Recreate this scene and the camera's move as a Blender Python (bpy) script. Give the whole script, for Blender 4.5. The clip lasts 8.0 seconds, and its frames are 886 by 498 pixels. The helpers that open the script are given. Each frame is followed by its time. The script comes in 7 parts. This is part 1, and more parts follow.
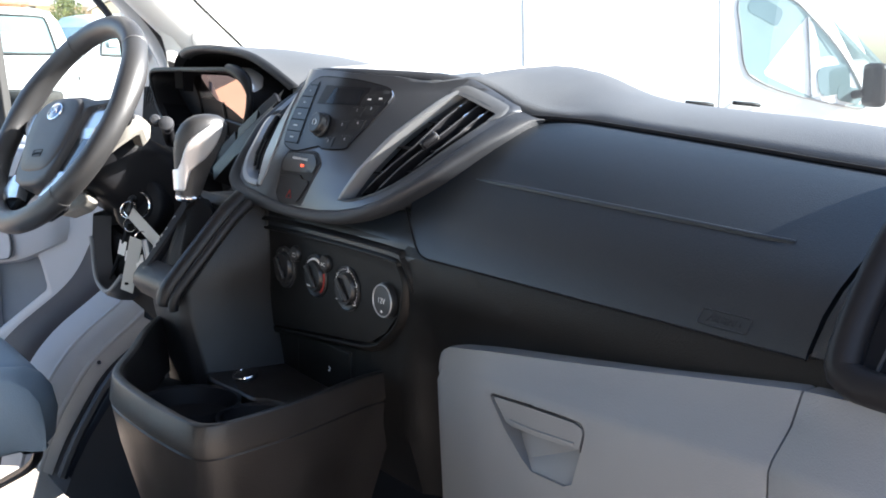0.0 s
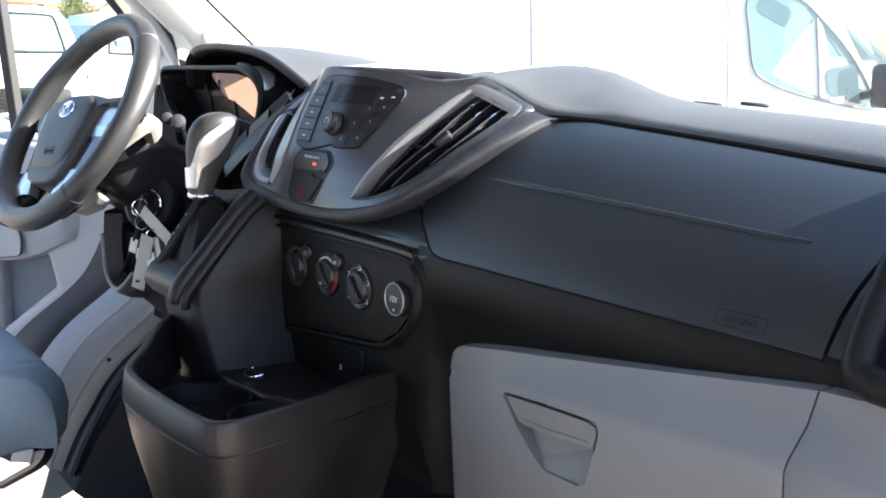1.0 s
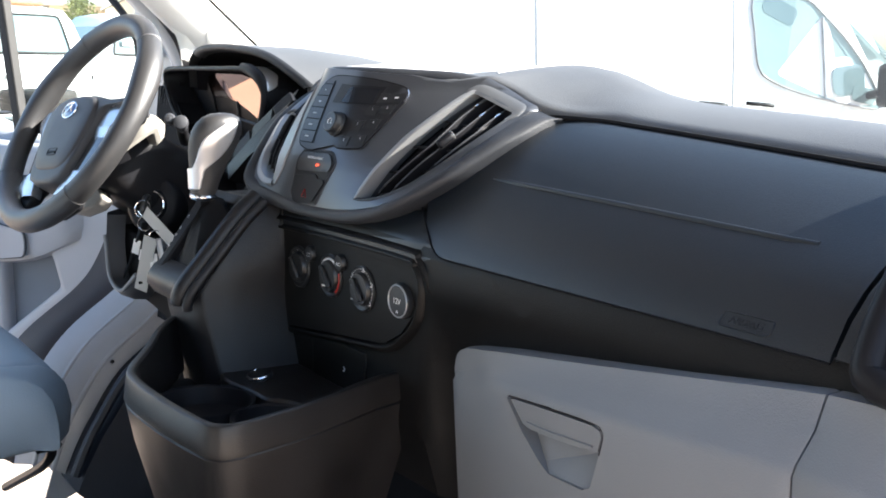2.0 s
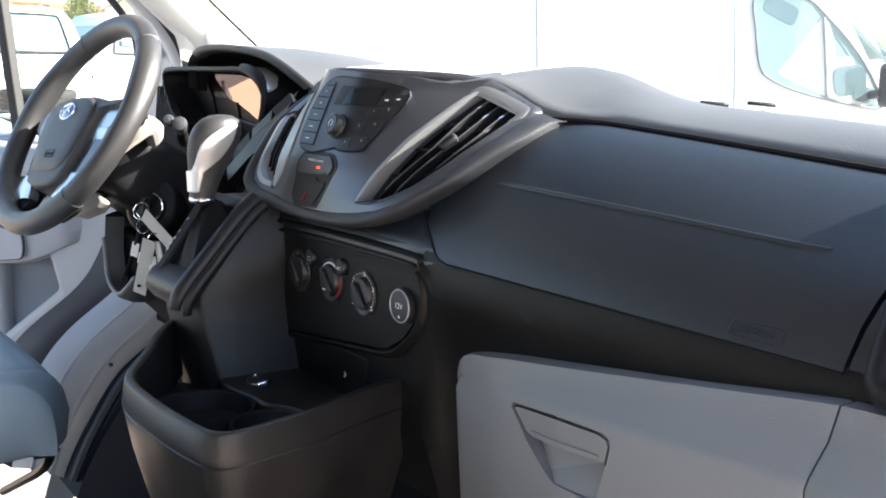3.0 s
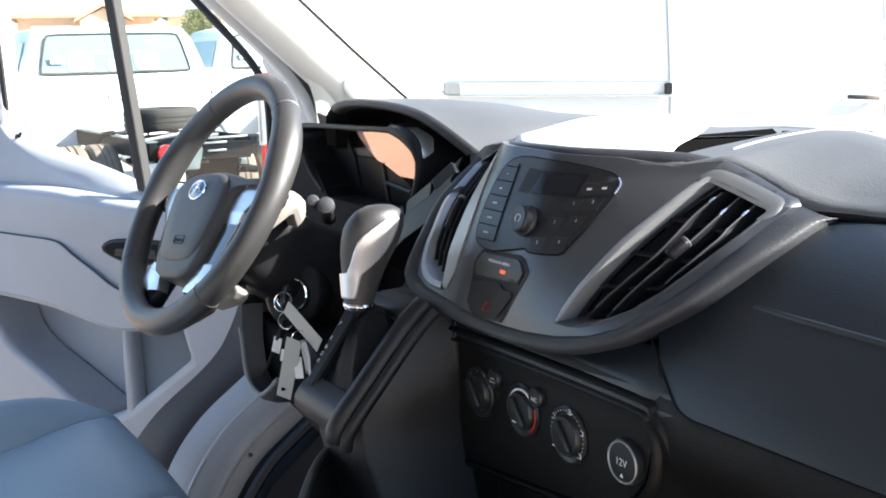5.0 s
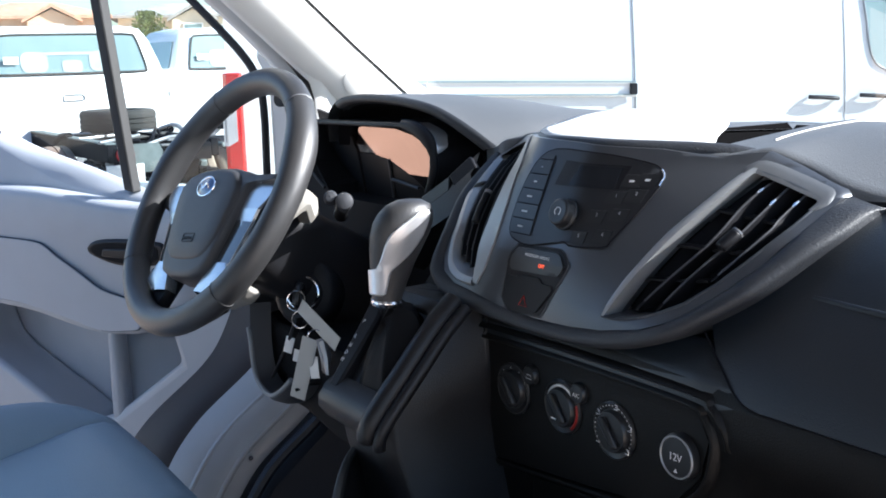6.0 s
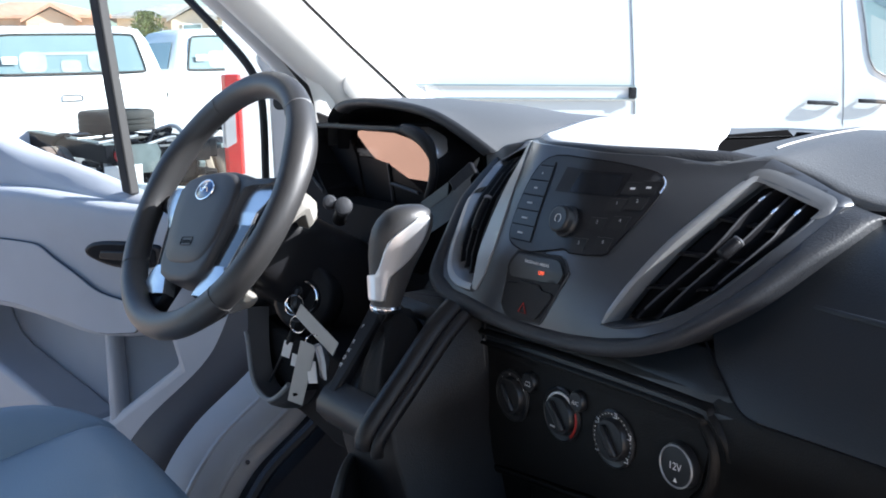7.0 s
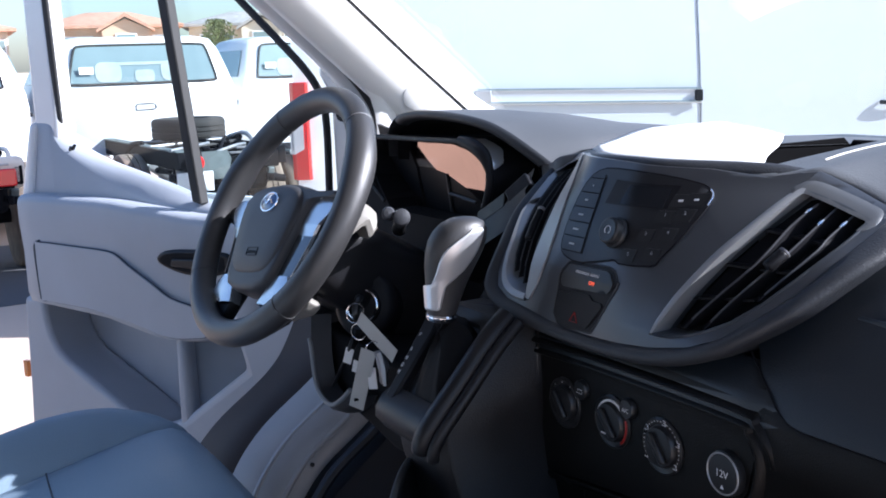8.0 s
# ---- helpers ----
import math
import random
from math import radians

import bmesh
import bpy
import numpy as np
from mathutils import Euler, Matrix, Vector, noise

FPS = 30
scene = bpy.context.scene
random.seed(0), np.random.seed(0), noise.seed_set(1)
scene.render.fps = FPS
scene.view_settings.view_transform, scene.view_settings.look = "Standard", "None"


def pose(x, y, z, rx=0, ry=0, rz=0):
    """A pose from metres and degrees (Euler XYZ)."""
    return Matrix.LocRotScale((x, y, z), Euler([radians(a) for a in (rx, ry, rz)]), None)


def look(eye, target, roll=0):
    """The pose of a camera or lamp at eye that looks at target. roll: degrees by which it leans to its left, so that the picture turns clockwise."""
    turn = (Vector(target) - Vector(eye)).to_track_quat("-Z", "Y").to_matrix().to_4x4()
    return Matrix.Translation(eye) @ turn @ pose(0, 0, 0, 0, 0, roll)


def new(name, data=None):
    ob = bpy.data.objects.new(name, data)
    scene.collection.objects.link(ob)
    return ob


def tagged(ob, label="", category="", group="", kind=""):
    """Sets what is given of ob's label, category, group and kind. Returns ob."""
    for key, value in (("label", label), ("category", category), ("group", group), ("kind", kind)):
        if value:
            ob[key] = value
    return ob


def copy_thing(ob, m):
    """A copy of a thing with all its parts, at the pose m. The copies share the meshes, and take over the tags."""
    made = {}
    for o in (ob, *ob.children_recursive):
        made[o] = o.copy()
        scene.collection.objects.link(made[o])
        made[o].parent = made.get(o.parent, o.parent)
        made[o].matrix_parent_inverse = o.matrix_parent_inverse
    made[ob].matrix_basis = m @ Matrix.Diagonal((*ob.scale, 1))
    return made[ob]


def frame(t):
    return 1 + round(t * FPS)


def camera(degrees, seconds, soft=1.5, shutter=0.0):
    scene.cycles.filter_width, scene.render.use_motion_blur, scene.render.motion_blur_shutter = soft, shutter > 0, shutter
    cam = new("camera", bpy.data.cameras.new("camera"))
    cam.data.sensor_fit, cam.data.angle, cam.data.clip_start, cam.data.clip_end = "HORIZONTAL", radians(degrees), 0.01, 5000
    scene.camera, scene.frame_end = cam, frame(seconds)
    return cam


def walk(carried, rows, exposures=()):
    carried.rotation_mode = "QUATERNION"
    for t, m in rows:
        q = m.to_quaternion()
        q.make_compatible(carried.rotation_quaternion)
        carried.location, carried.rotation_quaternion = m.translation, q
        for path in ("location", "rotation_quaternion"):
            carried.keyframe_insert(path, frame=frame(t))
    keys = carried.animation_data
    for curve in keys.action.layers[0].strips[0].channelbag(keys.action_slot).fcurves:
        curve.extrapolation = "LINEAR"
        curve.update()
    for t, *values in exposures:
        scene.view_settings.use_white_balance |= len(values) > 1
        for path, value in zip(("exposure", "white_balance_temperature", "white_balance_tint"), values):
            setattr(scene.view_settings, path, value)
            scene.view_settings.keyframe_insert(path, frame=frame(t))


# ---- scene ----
cam = camera(46.0, 8.0, soft=1.8)
PATH = [
    (0, (1.123, -0.648, 1.477), (-0.44, 0.548, 1.124), 1.0),
    (0.5, (1.12, -0.645, 1.476), (-0.45, 0.542, 1.12), 1.1),
    (1, (1.119, -0.654, 1.476), (-0.451, 0.533, 1.122), 1.2),
    (1.5, (1.117, -0.651, 1.475), (-0.459, 0.529, 1.123), 1.1),
    (3, (1.097, -0.639, 1.478), (-0.479, 0.54, 1.123), 1.1),
    (3.5, (1.08, -0.633, 1.481), (-0.504, 0.538, 1.134), 1.4),
    (4, (1.03, -0.629, 1.519), (-0.57, 0.516, 1.16), 0.8),
    (4.2, (0.993, -0.623, 1.523), (-0.627, 0.499, 1.183), 0.7),
    (4.5, (0.922, -0.567, 1.55), (-0.756, 0.46, 1.19), -0.8),
    (4.7, (0.876, -0.548, 1.559), (-0.828, 0.436, 1.197), -1.5),
    (5.8, (0.771, -0.623, 1.554), (-0.881, 0.442, 1.183), -1.9),
    (6, (0.766, -0.621, 1.55), (-0.883, 0.45, 1.187), -1.6),
    (6.5, (0.761, -0.619, 1.551), (-0.885, 0.458, 1.189), -1.2),
    (7, (0.761, -0.62, 1.553), (-0.887, 0.456, 1.194), -1.2),
    (7.5, (0.766, -0.622, 1.555), (-0.893, 0.436, 1.2), -1.5),
    (8, (0.795, -0.624, 1.567), (-0.921, 0.342, 1.217), -2.1),
]
walk(cam, [(t, look(eye, target, roll)) for t, eye, target, roll in PATH], [(0.0, 2.47, 6150, 10), (3.5, 2.53, 6400, 10), (4.7, 2.42, 6350, 10), (5.8, 1.81, 5750, 10), (6.5, 1.76, 5700, 10), (7.5, 1.56, 5600, 12), (8.0, 1.43, 5480, 16)])

# ---- world, sun, exposure ----
SUN_DIR = Vector((0.505, 0.69, 0.50)).normalized()
world = bpy.data.worlds.new("sky")
scene.world = world
world.use_nodes = True
_n = world.node_tree.nodes
_sky = _n.new("ShaderNodeTexSky")
_sky.sky_type, _sky.sun_disc = "NISHITA", False
_sky.sun_elevation = math.asin(SUN_DIR.z)
_sky.sun_rotation = math.atan2(SUN_DIR.x, SUN_DIR.y)
_sky.air_density, _sky.dust_density = 1.0, 1.5
world.node_tree.links.new(_sky.outputs[0], _n["Background"].inputs[0])
_n["Background"].inputs[1].default_value = 0.090
_sun = bpy.data.lights.new("sun", "SUN")
_sun.energy, _sun.angle, _sun.color = 5.0, radians(0.55), (1.0, 0.93, 0.83)
sun = new("sun", _sun)
sun.matrix_world = look(SUN_DIR * 30, (0, 0, 0))


# ---- materials ----
def mat(name, col, rough=0.5, metal=0.0, bump=0.0, bscale=600.0, var=0.12, vscale=6.0, coat=0.0, spec=0.5, emit=None, estr=0.0, rvar=0.09):
    """A surface with coarse and fine colour variation, uneven gloss and fine relief."""
    m = bpy.data.materials.new(name)
    m.use_nodes = True
    nt = m.node_tree
    b = nt.nodes["Principled BSDF"]
    co = nt.nodes.new("ShaderNodeTexCoord")
    big, fine = nt.nodes.new("ShaderNodeTexNoise"), nt.nodes.new("ShaderNodeTexNoise")
    big.inputs["Scale"].default_value, big.inputs["Detail"].default_value = vscale, 6
    fine.inputs["Scale"].default_value, fine.inputs["Detail"].default_value = bscale, 3
    nt.links.new(co.outputs["Object"], big.inputs["Vector"])
    nt.links.new(co.outputs["Object"], fine.inputs["Vector"])
    ramp = nt.nodes.new("ShaderNodeMapRange")
    ramp.inputs["From Min"].default_value, ramp.inputs["From Max"].default_value = 0.3, 0.7
    ramp.inputs["To Min"].default_value, ramp.inputs["To Max"].default_value = 1 - var, 1 + var
    nt.links.new(big.outputs["Fac"], ramp.inputs["Value"])
    mix = nt.nodes.new("ShaderNodeVectorMath")
    mix.operation = "SCALE"
    mix.inputs[0].default_value = col
    nt.links.new(ramp.outputs["Result"], mix.inputs["Scale"])
    nt.links.new(mix.outputs["Vector"], b.inputs["Base Color"])
    rr = nt.nodes.new("ShaderNodeMapRange")
    rr.inputs["To Min"].default_value, rr.inputs["To Max"].default_value = max(rough - rvar, 0.02), min(rough + rvar, 1)
    nt.links.new(big.outputs["Fac"], rr.inputs["Value"])
    nt.links.new(rr.outputs["Result"], b.inputs["Roughness"])
    b.inputs["Metallic"].default_value = metal
    b.inputs["Coat Weight"].default_value = coat
    b.inputs["Coat Roughness"].default_value = 0.06
    b.inputs["Specular IOR Level"].default_value = spec
    if bump:
        bp = nt.nodes.new("ShaderNodeBump")
        bp.inputs["Strength"].default_value, bp.inputs["Distance"].default_value = bump, 0.001
        nt.links.new(fine.outputs["Fac"], bp.inputs["Height"])
        nt.links.new(bp.outputs["Normal"], b.inputs["Normal"])
    if emit:
        b.inputs["Emission Color"].default_value = (*emit, 1)
        b.inputs["Emission Strength"].default_value = estr
    return m


def glass_mat(name, tint, gloss, rough=0.0, edge=0.5, sheen=(0.8, 0.8, 0.8)):
    m = bpy.data.materials.new(name)
    m.use_nodes = True
    nt = m.node_tree
    nt.nodes.remove(nt.nodes["Principled BSDF"])
    tr, gl, mx, lw, fr = (nt.nodes.new(k) for k in ("ShaderNodeBsdfTransparent", "ShaderNodeBsdfGlossy", "ShaderNodeMixShader", "ShaderNodeLayerWeight", "ShaderNodeMapRange"))
    tr.inputs["Color"].default_value = (*tint, 1)
    gl.inputs["Roughness"].default_value, gl.inputs["Color"].default_value = rough, (*sheen, 1)
    lw.inputs["Blend"].default_value = 0.35
    fr.inputs["To Min"].default_value, fr.inputs["To Max"].default_value = gloss, min(1.0, gloss + edge)
    fr.interpolation_type = "SMOOTHERSTEP"
    nt.links.new(lw.outputs["Facing"], fr.inputs["Value"])
    nt.links.new(fr.outputs[0], mx.inputs[0])
    nt.links.new(tr.outputs[0], mx.inputs[1])
    nt.links.new(gl.outputs[0], mx.inputs[2])
    nt.links.new(mx.outputs[0], nt.nodes["Material Output"].inputs["Surface"])
    return m


M_DASH = mat("dash_plastic", (0.0120, 0.0114, 0.0128), 0.38, bump=0.40, bscale=700, spec=0.40, var=0.22, vscale=12, rvar=0.13)
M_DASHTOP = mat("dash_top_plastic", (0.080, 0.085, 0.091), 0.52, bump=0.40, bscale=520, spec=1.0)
# darker copy of the dash top plastic, with shade put into the colour
M_DASHSHADE = mat("dash_shade_plastic", (0.030, 0.0325, 0.038), 0.50, bump=0.55, bscale=480, spec=0.42)
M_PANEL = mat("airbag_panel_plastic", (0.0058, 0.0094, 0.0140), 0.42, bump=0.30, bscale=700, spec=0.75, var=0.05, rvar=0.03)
M_FASCIA = mat("lower_fascia_plastic", (0.0060, 0.0057, 0.0058), 0.46, bump=0.40, bscale=700, spec=0.22, var=0.2, vscale=11, rvar=0.12)
M_BLACK = mat("black_plastic", (0.0115, 0.0116, 0.0138), 0.44, bump=0.15, bscale=1500, spec=0.20)
M_DEEP = mat("deep_black", (0.0105, 0.0105, 0.0125), 0.8, spec=0.12)
# near-black that carries the shade inside the dash-top bin as colour
M_BINSHADE = mat("bin_shade", (0.0035, 0.0035, 0.0040), 0.9, spec=0.04)
M_POD = mat("pod_paint", (0.102, 0.109, 0.122), 0.33, metal=0.6, bump=0.05, bscale=1500)
M_SILVER = mat("satin_silver", (0.36, 0.37, 0.38), 0.40, metal=0.5, var=0.05)
M_CROWN = mat("satin_grey_trim", (0.15, 0.155, 0.16), 0.42, metal=0.5, var=0.05)
M_INSERT = mat("lever_insert", (0.80, 0.81, 0.83), 0.30, metal=0.70, var=0.04)
M_SATIN = mat("brushed_trim", (0.56, 0.57, 0.59), 0.26, metal=0.92, var=0.04)
M_CHROME = mat("chrome", (0.80, 0.80, 0.82), 0.10, metal=1.0, var=0.03)
M_GREY = mat("grey_plastic", (0.176, 0.188, 0.207), 0.55, bump=0.3, bscale=800, var=0.06)
M_DOOR = mat("door_grey_plastic", (0.365, 0.390, 0.435), 0.5, bump=0.3, bscale=700, var=0.06)
M_RADIO = mat("radio_face", (0.014, 0.015, 0.018), 0.36, var=0.05)
M_BTN = mat("button_black", (0.018, 0.019, 0.021), 0.35)
M_SCREEN = mat("lcd_screen", (0.013, 0.015, 0.019), 0.22, var=0.03, spec=0.3)
M_LEGEND = mat("grey_legend", (0.42, 0.43, 0.44), 0.5)
M_MARK = mat("white_marking", (0.75, 0.75, 0.75), 0.5, var=0.03)
M_RED = mat("red_marking", (0.30, 0.02, 0.015), 0.5)
M_LAMP = mat("red_indicator", (0.6, 0.05, 0.02), 0.4, emit=(1.0, 0.12, 0.04), estr=0.5)
M_RUBBER = mat("black_rubber", (0.016, 0.016, 0.017), 0.7, bump=0.2)
M_LEATHER = mat("wheel_leather", (0.036, 0.0355, 0.037), 0.44, bump=0.4, bscale=700, spec=0.7)
M_HUB = mat("hub_plastic", (0.048, 0.050, 0.057), 0.5, bump=0.3, bscale=900)
M_GAITER = mat("gaiter_vinyl", (0.004, 0.004, 0.005), 0.6, bump=0.4, spec=0.15)
M_GLOSS = mat("gloss_trim", (0.16, 0.165, 0.17), 0.12, metal=0.8, var=0.05)
M_BADGE = mat("blue_badge", (0.02, 0.06, 0.22), 0.2, coat=0.6)
M_SEAT = mat("seat_vinyl", (0.20, 0.268, 0.340), 0.46, bump=0.5, bscale=500, var=0.07)
M_STITCH = mat("seam_thread", (0.045, 0.055, 0.07), 0.7)
M_SHROUD = mat("shroud_grey", (0.26, 0.245, 0.22), 0.5, bump=0.2, bscale=1200)
M_TRIM = mat("pillar_trim", (0.84, 0.83, 0.80), 0.6, bump=0.2, var=0.04)
M_WHITE = mat("white_paint", (0.76, 0.77, 0.78), 0.25, coat=0.5, var=0.02, vscale=2)
# grey of the sill, darker than the outer body paint
M_SILLGREY = mat("sill_grey_paint", (0.44, 0.45, 0.475), 0.36, coat=0.2, var=0.08, vscale=9)
M_PAPER = mat("paper", (0.85, 0.85, 0.84), 0.7, var=0.03)
M_GRILLE = mat("grille_cloth", (0.165, 0.190, 0.230), 0.7, bump=0.8, bscale=1800)
# grey brown of the white pillar trim where it lies in shade
M_PILLARSHADE = mat("pillar_shade", (0.20, 0.185, 0.17), 0.6, bump=0.2)
M_TAG = mat("tag_card", (0.52, 0.52, 0.50), 0.6, var=0.05)
M_FLOOR = mat("rubber_floor", (0.013, 0.018, 0.031), 0.5, bump=0.4, bscale=300)
M_BROWN = mat("door_seal", (0.046, 0.039, 0.040), 0.65, bump=0.2, spec=0.25)
M_TYRE = mat("tyre", (0.017, 0.017, 0.017), 0.8, bump=0.5, bscale=120)
M_DUSTY = mat("dusty_tyre", (0.17, 0.135, 0.105), 0.9, var=0.35, vscale=8, bump=0.5, bscale=120)
M_TRAY = mat("tray_plastic", (0.0170, 0.0155, 0.0150), 0.36, bump=0.34, bscale=600, spec=0.42, var=0.25, vscale=14, rvar=0.14)
M_CREAM = mat("pale_seat_cloth", (0.30, 0.36, 0.37), 0.8)
M_CHASSIS = mat("chassis_black", (0.006, 0.0065, 0.009), 0.75, var=0.4, vscale=9, spec=0.08)
M_PRIMER = mat("grey_green_primer", (0.10, 0.125, 0.13), 0.6, var=0.3, vscale=9)
M_BEIGE = mat("dusty_beige_paint", (0.62, 0.57, 0.50), 0.6, var=0.12, vscale=5)
M_STEEL = mat("bare_steel", (0.35, 0.35, 0.36), 0.45, metal=0.7, var=0.25)
M_TAIL = mat("tail_lens_red", (0.55, 0.015, 0.015), 0.12, coat=0.6)
M_TAILW = mat("tail_lens_clear", (0.75, 0.74, 0.74), 0.15, coat=0.6)
M_AMBER = mat("amber_reflector", (0.65, 0.20, 0.03), 0.25)
M_CONC = mat("concrete_lot", (0.52, 0.41, 0.325), 0.9, bump=0.6, bscale=60, var=0.10, vscale=0.6)
# dark bluish tone for the band of shade on the concrete
M_LOTSHADE = mat("lot_shade", (0.085, 0.088, 0.098), 0.9, bump=0.6, bscale=80, var=0.15, vscale=0.8)
M_STUCCO = mat("tan_stucco", (0.60, 0.42, 0.30), 0.9, var=0.1, vscale=1)
M_STUCCO2 = mat("cream_stucco", (0.62, 0.55, 0.44), 0.9, var=0.1, vscale=1)
M_ROOF = mat("clay_tile_roof", (0.50, 0.27, 0.18), 0.85, var=0.2, vscale=3)
M_ROOF2 = mat("grey_tile_roof", (0.33, 0.31, 0.29), 0.85, var=0.2, vscale=3)
M_LEAF = mat("leaf_green", (0.19, 0.21, 0.075), 0.6, var=0.35, vscale=5)
M_BARK = mat("bark", (0.12, 0.09, 0.06), 0.9, var=0.3, vscale=12)
M_HEAD = mat("headliner", (0.24, 0.24, 0.245), 0.9, bump=0.4)
G_SCREEN = glass_mat("windscreen_glass", (0.62, 0.705, 0.735), 0.04)
G_SIDE = glass_mat("side_glass", (0.92, 0.97, 0.96), 0.02, edge=0.10)
G_DARK = mat("tinted_glass", (0.17, 0.235, 0.245), 0.04, var=0.05, spec=0.9, coat=0.5)
# the sky's pale reflection is put into this glass's base colour
G_VAN = mat("sky_toned_side_glass", (0.29, 0.385, 0.39), 0.16, var=0.10, vscale=2.2, spec=0.35)
# sheen puts the warm colour of the lens's reflection into its gloss
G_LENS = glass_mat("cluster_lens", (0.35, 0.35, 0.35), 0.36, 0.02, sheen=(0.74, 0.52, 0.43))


# ---- mesh helpers ----
from mathutils.geometry import tessellate_polygon


def thing(name, label, category, group="", kind=""):
    return tagged(new(name), label, category, group, kind)


def part(name, bm, material, parent=None, label="", bevel=0.0, angle=38, seg=2, kind="", category=""):
    """Links a bmesh as one mesh object under a thing or part."""
    me = bpy.data.meshes.new(name)
    bmesh.ops.recalc_face_normals(bm, faces=bm.faces[:])
    for f in bm.faces:
        f.smooth = True
    bm.to_mesh(me)
    bm.free()
    me.materials.append(material)
    me.set_sharp_from_angle(angle=radians(angle))
    ob = new(name, me)
    ob.parent = parent
    if bevel:
        b = ob.modifiers.new("bevel", "BEVEL")
        b.width, b.segments, b.limit_method, b.angle_limit = bevel, seg, "ANGLE", radians(angle)
    return tagged(ob, label, category, "", kind)


def box(c, s, rot=None, bm=None):
    bm = bm or bmesh.new()
    m = Matrix.Translation(c) @ (rot or Matrix.Identity(4)) @ Matrix.Diagonal((*s, 1))
    bmesh.ops.create_cube(bm, size=1, matrix=m)
    return bm


def rod(p0, p1, r0, r1=None, n=24, bm=None):
    bm = bm or bmesh.new()
    p0, p1 = Vector(p0), Vector(p1)
    d = p1 - p0
    m = Matrix.Translation((p0 + p1) / 2) @ d.to_track_quat("Z", "Y").to_matrix().to_4x4()
    bmesh.ops.create_cone(bm, cap_ends=True, segments=n, radius1=r0, radius2=r0 if r1 is None else r1, depth=d.length, matrix=m)
    return bm


def loft(sections, ring=True, cap=True, loop=False, bm=None):
    """Skins a list of sections of equally many points."""
    bm = bm or bmesh.new()
    vs = [[bm.verts.new(p) for p in s] for s in sections]
    k = len(vs[0])
    pairs = list(zip(vs, vs[1:])) + ([(vs[-1], vs[0])] if loop else [])
    for a, b in pairs:
        for i in range(k if ring else k - 1):
            j = (i + 1) % k
            bm.faces.new((a[i], a[j], b[j], b[i]))
    if cap and ring and not loop:
        bm.faces.new(vs[0])
        bm.faces.new(vs[-1])
    return bm


def smooth_path(pts, n=6, closed=False):
    """Catmull-Rom points along a few given ones."""
    pts = [Vector(p) for p in pts]
    out = []
    k = len(pts)
    for i in range(k if closed else k - 1):
        a, b, c, d = (pts[(i + j) % k] if closed else pts[min(max(i + j, 0), k - 1)] for j in (-1, 0, 1, 2))
        for s in range(n):
            t = s / n
            out.append(0.5 * (2 * b + (c - a) * t + (2 * a - 5 * b + 4 * c - d) * t * t + (3 * b - a - 3 * c + d) * t ** 3))
    if not closed:
        out.append(pts[-1])
    return out


def tube(path, r, n=12, closed=False, flat=1.0, bm=None):
    """A round bar along a path; flat squeezes it upright; r may be a list."""
    path = [Vector(p) for p in path]
    k = len(path)
    secs, ref = [], None
    for i, p in enumerate(path):
        d = (path[(i + 1) % k] - path[i - 1]) if closed else (path[min(i + 1, k - 1)] - path[max(i - 1, 0)])
        d.normalize()
        if ref is None:
            ref = Vector((0, 0, 1)) if abs(d.z) < 0.9 else Vector((0, 1, 0))
        ref = (ref - d * ref.dot(d)).normalized()
        s = d.cross(ref)
        rr = r[i] if isinstance(r, (list, tuple)) else r
        secs.append([p + (s * math.cos(a) + ref * math.sin(a) * flat) * rr for a in (2 * math.pi * j / n for j in range(n))])
    return loft(secs, True, True, closed, bm)


def slab(pts, vec, bm=None):
    """A flat polygon, thickened along vec."""
    bm = bm or bmesh.new()
    v = Vector(vec)
    a = [bm.verts.new(p) for p in pts]
    b = [bm.verts.new(Vector(p) + v) for p in pts]
    k = len(a)
    bm.faces.new(a)
    bm.faces.new(b[::-1])
    for i in range(k):
        bm.faces.new((a[i], b[i], b[(i + 1) % k], a[(i + 1) % k]))
    return bm


def patch(outline, surf, off=0.0, thick=0.01, cut=0.012):
    """A plate with an outline in x and z, laid on the surface y = surf(x, z), proud of it by off."""
    bm = bmesh.new()
    vs = [bm.verts.new((x, 0, z)) for x, z in outline]
    for tri in tessellate_polygon([[Vector((x, z, 0)) for x, z in outline]]):
        bm.faces.new([vs[i] for i in tri])
    for ax in (0, 2):
        lo = min(v.co[ax] for v in bm.verts)
        hi = max(v.co[ax] for v in bm.verts)
        no = Vector((1, 0, 0)) if ax == 0 else Vector((0, 0, 1))
        for i in range(1, int((hi - lo) / cut) + 1):
            bmesh.ops.bisect_plane(bm, geom=bm.verts[:] + bm.edges[:] + bm.faces[:], plane_co=no * (lo + i * cut - 0.0003), plane_no=no, dist=1e-6)
    for v in bm.verts:
        v.co.y = surf(v.co.x, v.co.z) - off
    r = bmesh.ops.extrude_face_region(bm, geom=bm.faces[:])
    for v in r["geom"]:
        if isinstance(v, bmesh.types.BMVert):
            v.co.y += thick
    return bm


def turned(profile, m, n=32):
    """A turned body: (radius, height) pairs about the z axis of the pose m."""
    secs = [[m @ Vector((r * math.cos(a), r * math.sin(a), h)) for a in (2 * math.pi * j / n for j in range(n))] for r, h in profile]
    return loft(secs)


